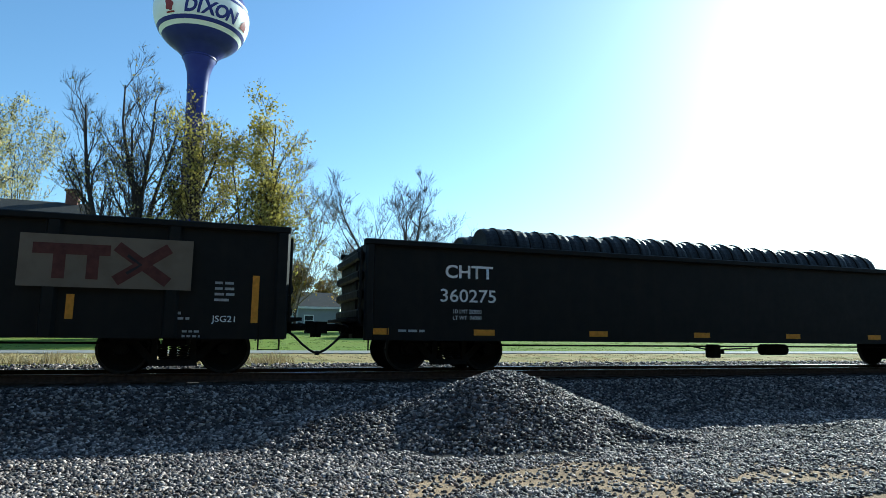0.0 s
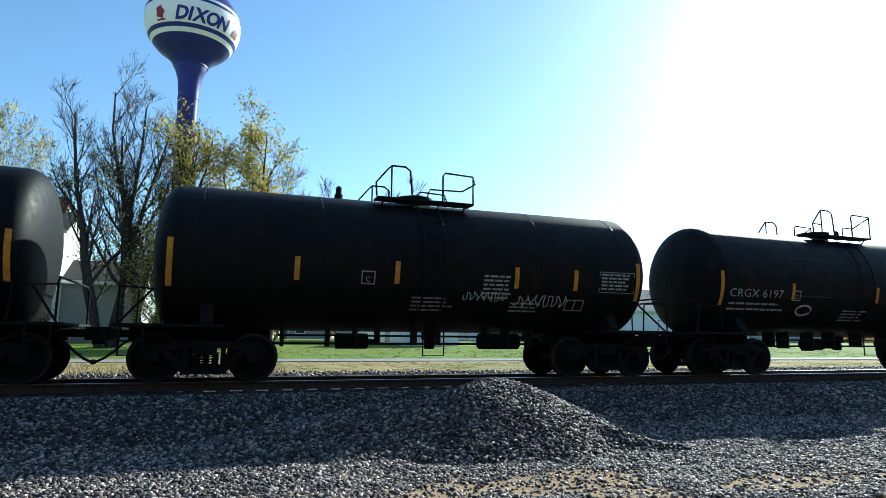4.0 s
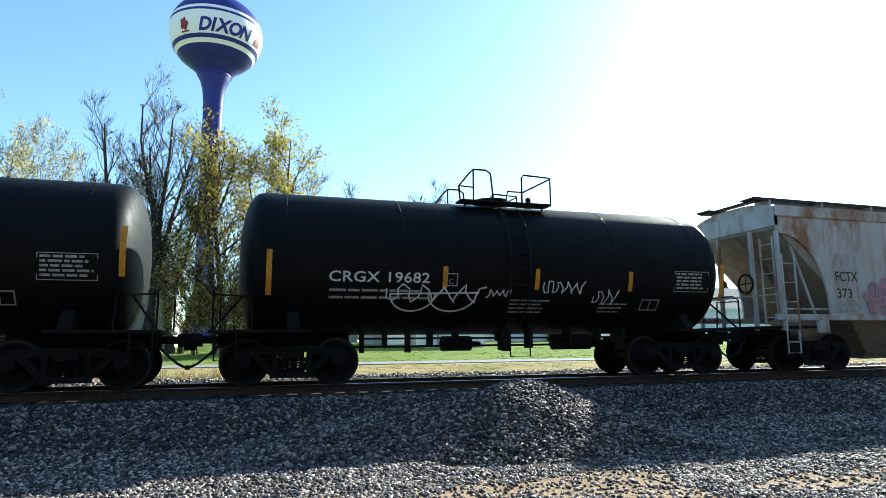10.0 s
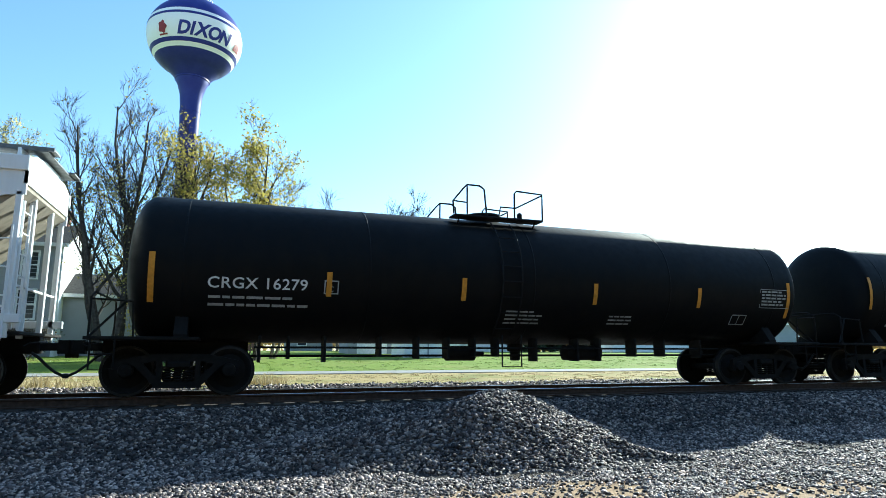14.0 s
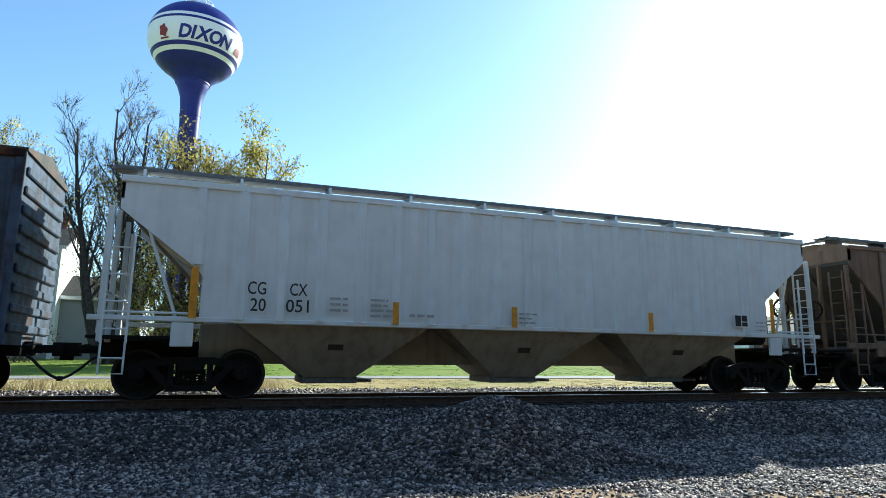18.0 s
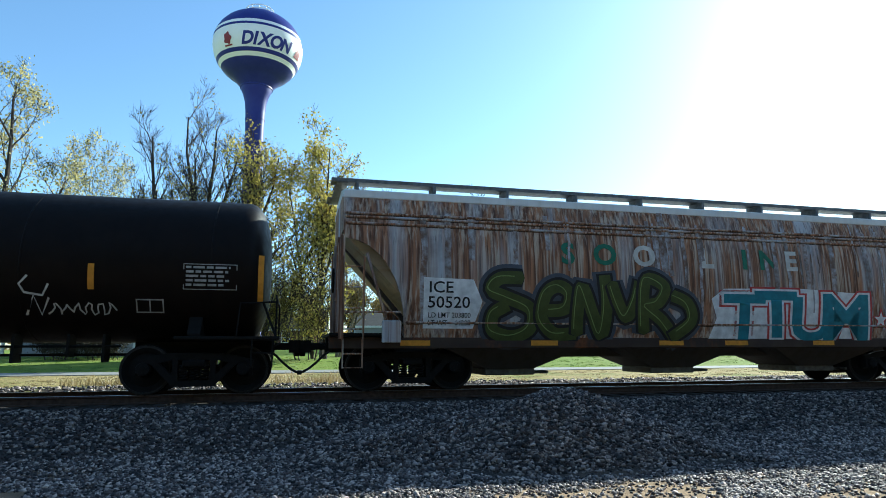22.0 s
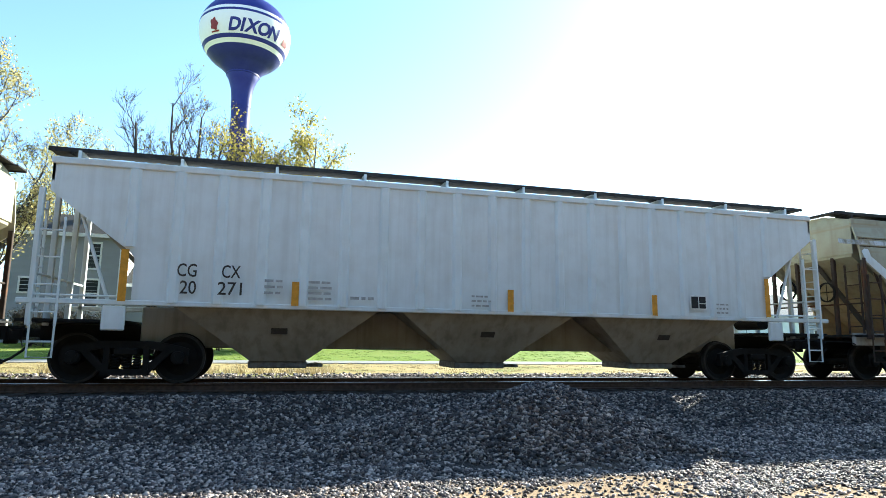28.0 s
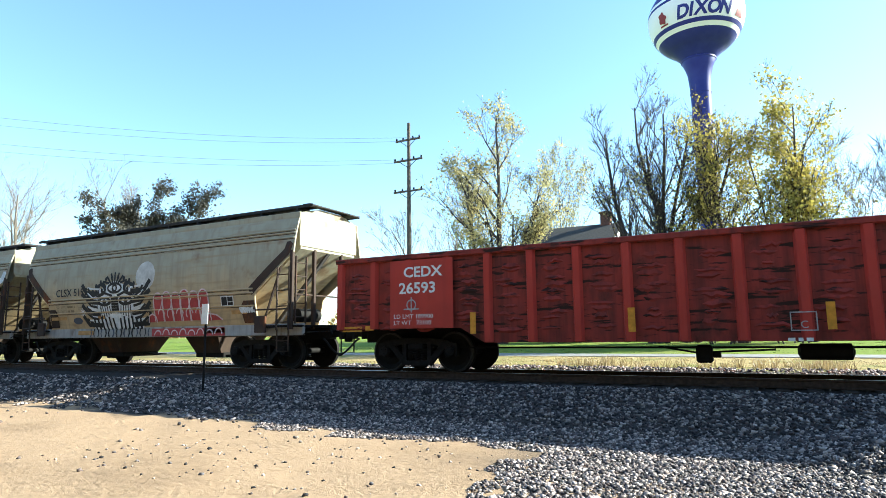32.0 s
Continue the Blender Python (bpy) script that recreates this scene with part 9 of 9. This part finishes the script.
def extra_5197(side, L):
    b, wh = SPRAY["black"], SPRAY["white"]
    # the painted owl-like mask: white ground, black feathers, three eyes
    cx, cz = -1.2, 1.95
    side.blob([[(cx - 1.25, 1.12), (cx - 1.3, 1.9), (cx - 0.95, 2.35), (cx - 0.45, 2.55), (cx, 2.7), (cx + 0.45, 2.55), (cx + 0.95, 2.35), (cx + 1.3, 1.9), (cx + 1.25, 1.12)]], wh, 0.011)
    lines = []
    for s in (-1, 1):
        lines += [arc(cx + s * 0.55, 2.02, 0.32, 0.11), arc(cx + s * 0.75, 2.42, 0.22, 0.16, 0, 300), [(cx + s * 0.15, 2.2), (cx + s * 0.5, 2.3), (cx + s * 1.0, 2.15), (cx + s * 1.3, 2.3)]]
        for k in range(6):
            z = 1.25 + k * 0.2
            lines.append([(cx + s * 0.95, z), (cx + s * 1.25, z + 0.05), (cx + s * (1.55 - 0.03 * k), z + 0.22)])
        for k in range(6):
            x = cx + s * (0.15 + 0.2 * k)
            lines.append([(x, 1.12), (x + s * 0.04, 1.45 + 0.05 * (k % 2))])
    for k in range(5):
        lines.append([(cx - 0.16, 1.75 + k * 0.09), (cx + 0.16, 1.75 + k * 0.09)])
    side.strokes(lines, 0.085, b, 0.016, label="black painted feather strokes")
    for s in (-1, 1):
        side.strokes([[(cx + s * (0.62 + 0.24 * (1 - t) * math.cos(7.5 * t)), 2.42 + 0.24 * (1 - t) * math.sin(7.5 * t)) for t in np.linspace(0, 0.9, 18)]], 0.10, b, 0.0165, label="black painted scroll")
        for z, d in ((1.25, 0.02), (1.62, 0.10), (2.0, 0.16), (2.3, 0.05)):
            side.strokes([[(cx + s * 0.85, z), (cx + s * 1.2, z + 0.02), (cx + s * 1.5, z + d), (cx + s * 1.72, z + 0.30)]], 0.15, b, 0.0168, label="black painted flame")
            side.strokes([[(cx + s * 0.80, z + 0.14), (cx + s * 1.15, z + 0.16), (cx + s * 1.42, z + d + 0.16)]], 0.06, wh, 0.0172, label="white painted line")
        for k in range(5):
            side.strokes([[(cx + s * (0.25 + 0.12 * k), 1.62 - 0.04 * k), (cx + s * (0.30 + 0.12 * k), 1.86)]], 0.045, b, 0.0174)
        side.blob([arc(cx + s * 0.55, 2.02, 0.34, 0.13)[:-1]], b, 0.0166)
        side.blob([arc(cx + s * 0.55, 2.03, 0.22, 0.07)[:-1]], wh, 0.0170)
    fan = [[(cx + 0.10 * k, 2.62), (cx + 0.20 * k, 2.95 - 0.03 * k * k)] for k in range(-3, 4)]
    side.strokes(fan + [arc(cx, 2.45, 0.34, 0.15), arc(cx, 2.45, 0.1, 0.1)], 0.075, b, 0.017)
    side.blob([arc(cx + s * 0.55, 2.02, 0.10, 0.08)[:-1] for s in (-1, 1)], b, 0.018)
    for dx in (-1.75, 1.65):
        side.strokes([[(cx + dx - 0.14 * math.cos(a), 1.7 - 0.14 * math.sin(a)), (cx + dx + 0.14 * math.cos(a), 1.7 + 0.14 * math.sin(a))] for a in (0, 0.8, 1.57, 2.36)], 0.03, wh if dx < 0 else b, 0.016)
    for k in range(12):
        a = math.pi * (0.08 + 0.84 * k / 11)
        side.blob([arc(cx + 1.3 * math.cos(a), 2.05 + 0.75 * math.sin(a), 0.06, 0.08, 0, 360, 8)[:-1]], b, 0.016)
    red, pink = SPRAY["red"], SPRAY["pale_pink"]
    r = random.Random(51)
    top = []
    for k in range(6):
        cx2, zt = 0.92 + 0.40 * k, 2.20 + r.uniform(-0.05, 0.05)
        rib = [(cx2 - 0.20, 1.32)] + arc(cx2, zt - 0.18, 0.20, 0.20, 180, 0, 12) + [(cx2 + 0.20, 1.32)]
        top.append(rib)
    foot = [[(0.40, 1.30), (0.46, 1.50), (0.62, 1.56), (0.78, 1.46), (0.80, 1.30)], [(3.02, 1.30), (3.06, 1.52), (3.40, 1.46), (3.62, 1.32)]]
    side.blob(top + foot, red, 0.016, label="solid red graffiti shape with a rounded top")
    for k, rib in enumerate(top + foot):
        lean = 0.10 * ((k % 3) - 1)
        side.strokes([[(x + lean * (2.2 - z) * 0.4, z) for x, z in rib]], 0.045, pink, 0.022 + 0.001 * k, label="pale pink graffiti outline")
    for k in range(5):
        cx2 = 1.02 + 0.42 * k
        side.strokes([arc(cx2, 1.52, 0.15, 0.17, 10, 170 + 40 * (k % 2), 9)], 0.04, pink, 0.031 + 0.0004 * k, label="pale pink graffiti loop")
        side.strokes([[(cx2 + 0.12, 1.98), (cx2 + 0.04 * (k % 3), 1.72)]], 0.035, pink, 0.033, label="pale pink graffiti line")
    low = Side(side.car, -1.32)
    low.blob([[(0.45, 0.86), (0.42, 1.10), (3.62, 1.10), (3.66, 0.86)]], red, 0.012, label="red graffiti running down over the sill")
    for k in range(8):
        low.strokes([arc(0.72 + 0.38 * k, 0.88, 0.15, 0.16 + 0.04 * (k % 2), 170, 10, 9)], 0.04, pink, 0.014, label="pale pink graffiti loop")
    for k in range(16):                       # the mask's beard on the sill
        xb = cx - 1.5 + 0.2 * k
        low.strokes([[(xb, 1.12), (xb + 0.04 * (-1) ** k, 0.98), (xb, 0.88)]], 0.07 if 3 < k < 12 else 0.045, b if k % 3 else SPRAY["slate"], 0.013 + 0.0004 * k, label="dark painted feather on the sill")
    side.blob([arc(-3.3, 1.42, 0.26, 0.12, 0, 360, 10)[:-1]], SPRAY["slate"], 0.016, label="small dark tag")
    scrawl(side, 4.35, 1.45, 0.55, 0.25, wh, 95, 0.05)


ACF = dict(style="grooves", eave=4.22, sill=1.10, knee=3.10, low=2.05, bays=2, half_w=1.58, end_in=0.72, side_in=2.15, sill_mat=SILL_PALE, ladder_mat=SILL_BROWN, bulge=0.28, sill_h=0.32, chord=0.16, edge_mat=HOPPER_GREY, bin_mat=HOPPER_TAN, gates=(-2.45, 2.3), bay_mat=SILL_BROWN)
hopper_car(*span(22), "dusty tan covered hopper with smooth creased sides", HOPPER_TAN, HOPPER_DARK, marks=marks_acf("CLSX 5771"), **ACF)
hopper_car(*span(23), "light grey covered hopper with upright ribs", HOPPER_GREY, HOPPER_UNDER, "ribs", marks_rib("20", "271", -0.2, 5.0), sill=1.43, sill_h=0.10, strips=((-7.35, 1.46, 2.44), (-4.2, 1.46, 1.94), (0.4, 1.46, 1.94), (4.0, 1.46, 1.94), (7.2, 1.5, 2.45)))
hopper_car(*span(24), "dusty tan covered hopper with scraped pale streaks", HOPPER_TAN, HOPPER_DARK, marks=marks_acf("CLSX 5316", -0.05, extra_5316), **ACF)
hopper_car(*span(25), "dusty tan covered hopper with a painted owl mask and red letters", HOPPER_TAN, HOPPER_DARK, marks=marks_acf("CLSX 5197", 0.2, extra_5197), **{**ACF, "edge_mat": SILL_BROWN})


def marks_cedx(side, L):
    side.bar(-7.70, -5.98, 0.97, 2.60, GON_RED_CLEAN, "number_panel", 0.108)
    side.text("CEDX", -7.32, 2.19, 0.24, WHITE_PAINT, 0.035, 1.15, 1.0, lift=0.114)
    side.text("26593", -7.45, 1.80, 0.25, WHITE_PAINT, 0.035, 1.15, 1.0, lift=0.114)
    side.text("LD LMT 189900", -7.60, 1.20, 0.10, WHITE_PAINT, 0.0, 1.15, lift=0.114)
    side.text("LT WT   73100", -7.60, 1.05, 0.10, WHITE_PAINT, 0.0, 1.15, lift=0.114)
    side.strokes([arc(-7.1, 1.52, 0.12, 0.12), [(-7.1, 1.35), (-7.1, 1.7)], [(-7.3, 1.42), (-6.9, 1.42)]], 0.03, GREY_PAINT, 0.114, "logo_shape")
    posts = Side(side.car, side.y - 0.10)
    for x in (-5.48, -1.99, 1.39, 4.9):
        posts.strip(x, 0.82, 1.30, 0.14)
    side.bar(-8.5, -8.25, 0.93, 1.04)
    side.bar(-9.2, -8.6, 0.98, 1.03)
    side.bar(-9.2, -8.6, 0.90, 0.94)
    posts.frame_box(0.76, 0.80, 0.42, 0.34, GREY_PAINT, 0.02)
    posts.text("C", 0.91, 0.85, 0.13, GREY_PAINT)
    posts.bars(0.7, 0.62, 0.6, 1, 0.06, 0.05, WHITE_PAINT, 1)


gondola(*span(26), "worn red gondola car with dented sides and upright posts", GON_RED, marks_cedx, 2.65, 0.62, 19, 0.11, dents=True, w=1.52, drop=1.0, seed=6)


# ---- the sleepers under the rails ----
tie_mesh = shared("tie", lambda: Mesh().cbox(-0.115, 0.115, -1.30, 1.30, -0.17, 0.0, 0.012))
for k in range(300):
    tie = tagged(part("railway_tie", tie_mesh, TIE, at=(-55 + k * 0.51, TRACK_Y, RAIL_Z - 0.172)), "dark creosoted wooden railway tie under the rails", "railway tie", "ties of the track")
    tie.rotation_euler.z = radians(random.Random(k).uniform(-0.8, 0.8))


def motions():
    """The train rolls past at an even speed; its wheels turn while it passes the camera."""
    stops = (0.0, 8.0, 16.0, 24.0, 32.0)
    hub = WHEEL_R + RAIL_Z - BODY_Z
    for car, mid, half in CARS:
        walk(car, [(t, pose(mid - SPEED * t, TRACK_Y, BODY_Z)) for t in stops])
    for load, mid, z in LOADS:
        walk(load, [(t, pose(mid - SPEED * t, TRACK_Y, BODY_Z + z)) for t in stops])
    for ws, x, k in WHEELSETS:
        _, mid, half = CARS[k]
        t0 = max(0.0, (mid + x - 26) / SPEED)
        t1 = min(32.0, (mid + x + 26) / SPEED)
        first, last = round(t0 * FPS), round(t1 * FPS)
        rows = [] if first <= 0 else [(0.0, pose(x, 0, hub))]
        for f in range(first, max(last, first + 1) + 1):
            turn = -SPEED * (f - first) / FPS / WHEEL_R
            rows.append((f / FPS, pose(x, 0, hub, 0, math.degrees(turn), 0)))
        if last < 32 * FPS:
            rows.append((32.0, rows[-1][1]))
        walk(ws, rows)


motions()
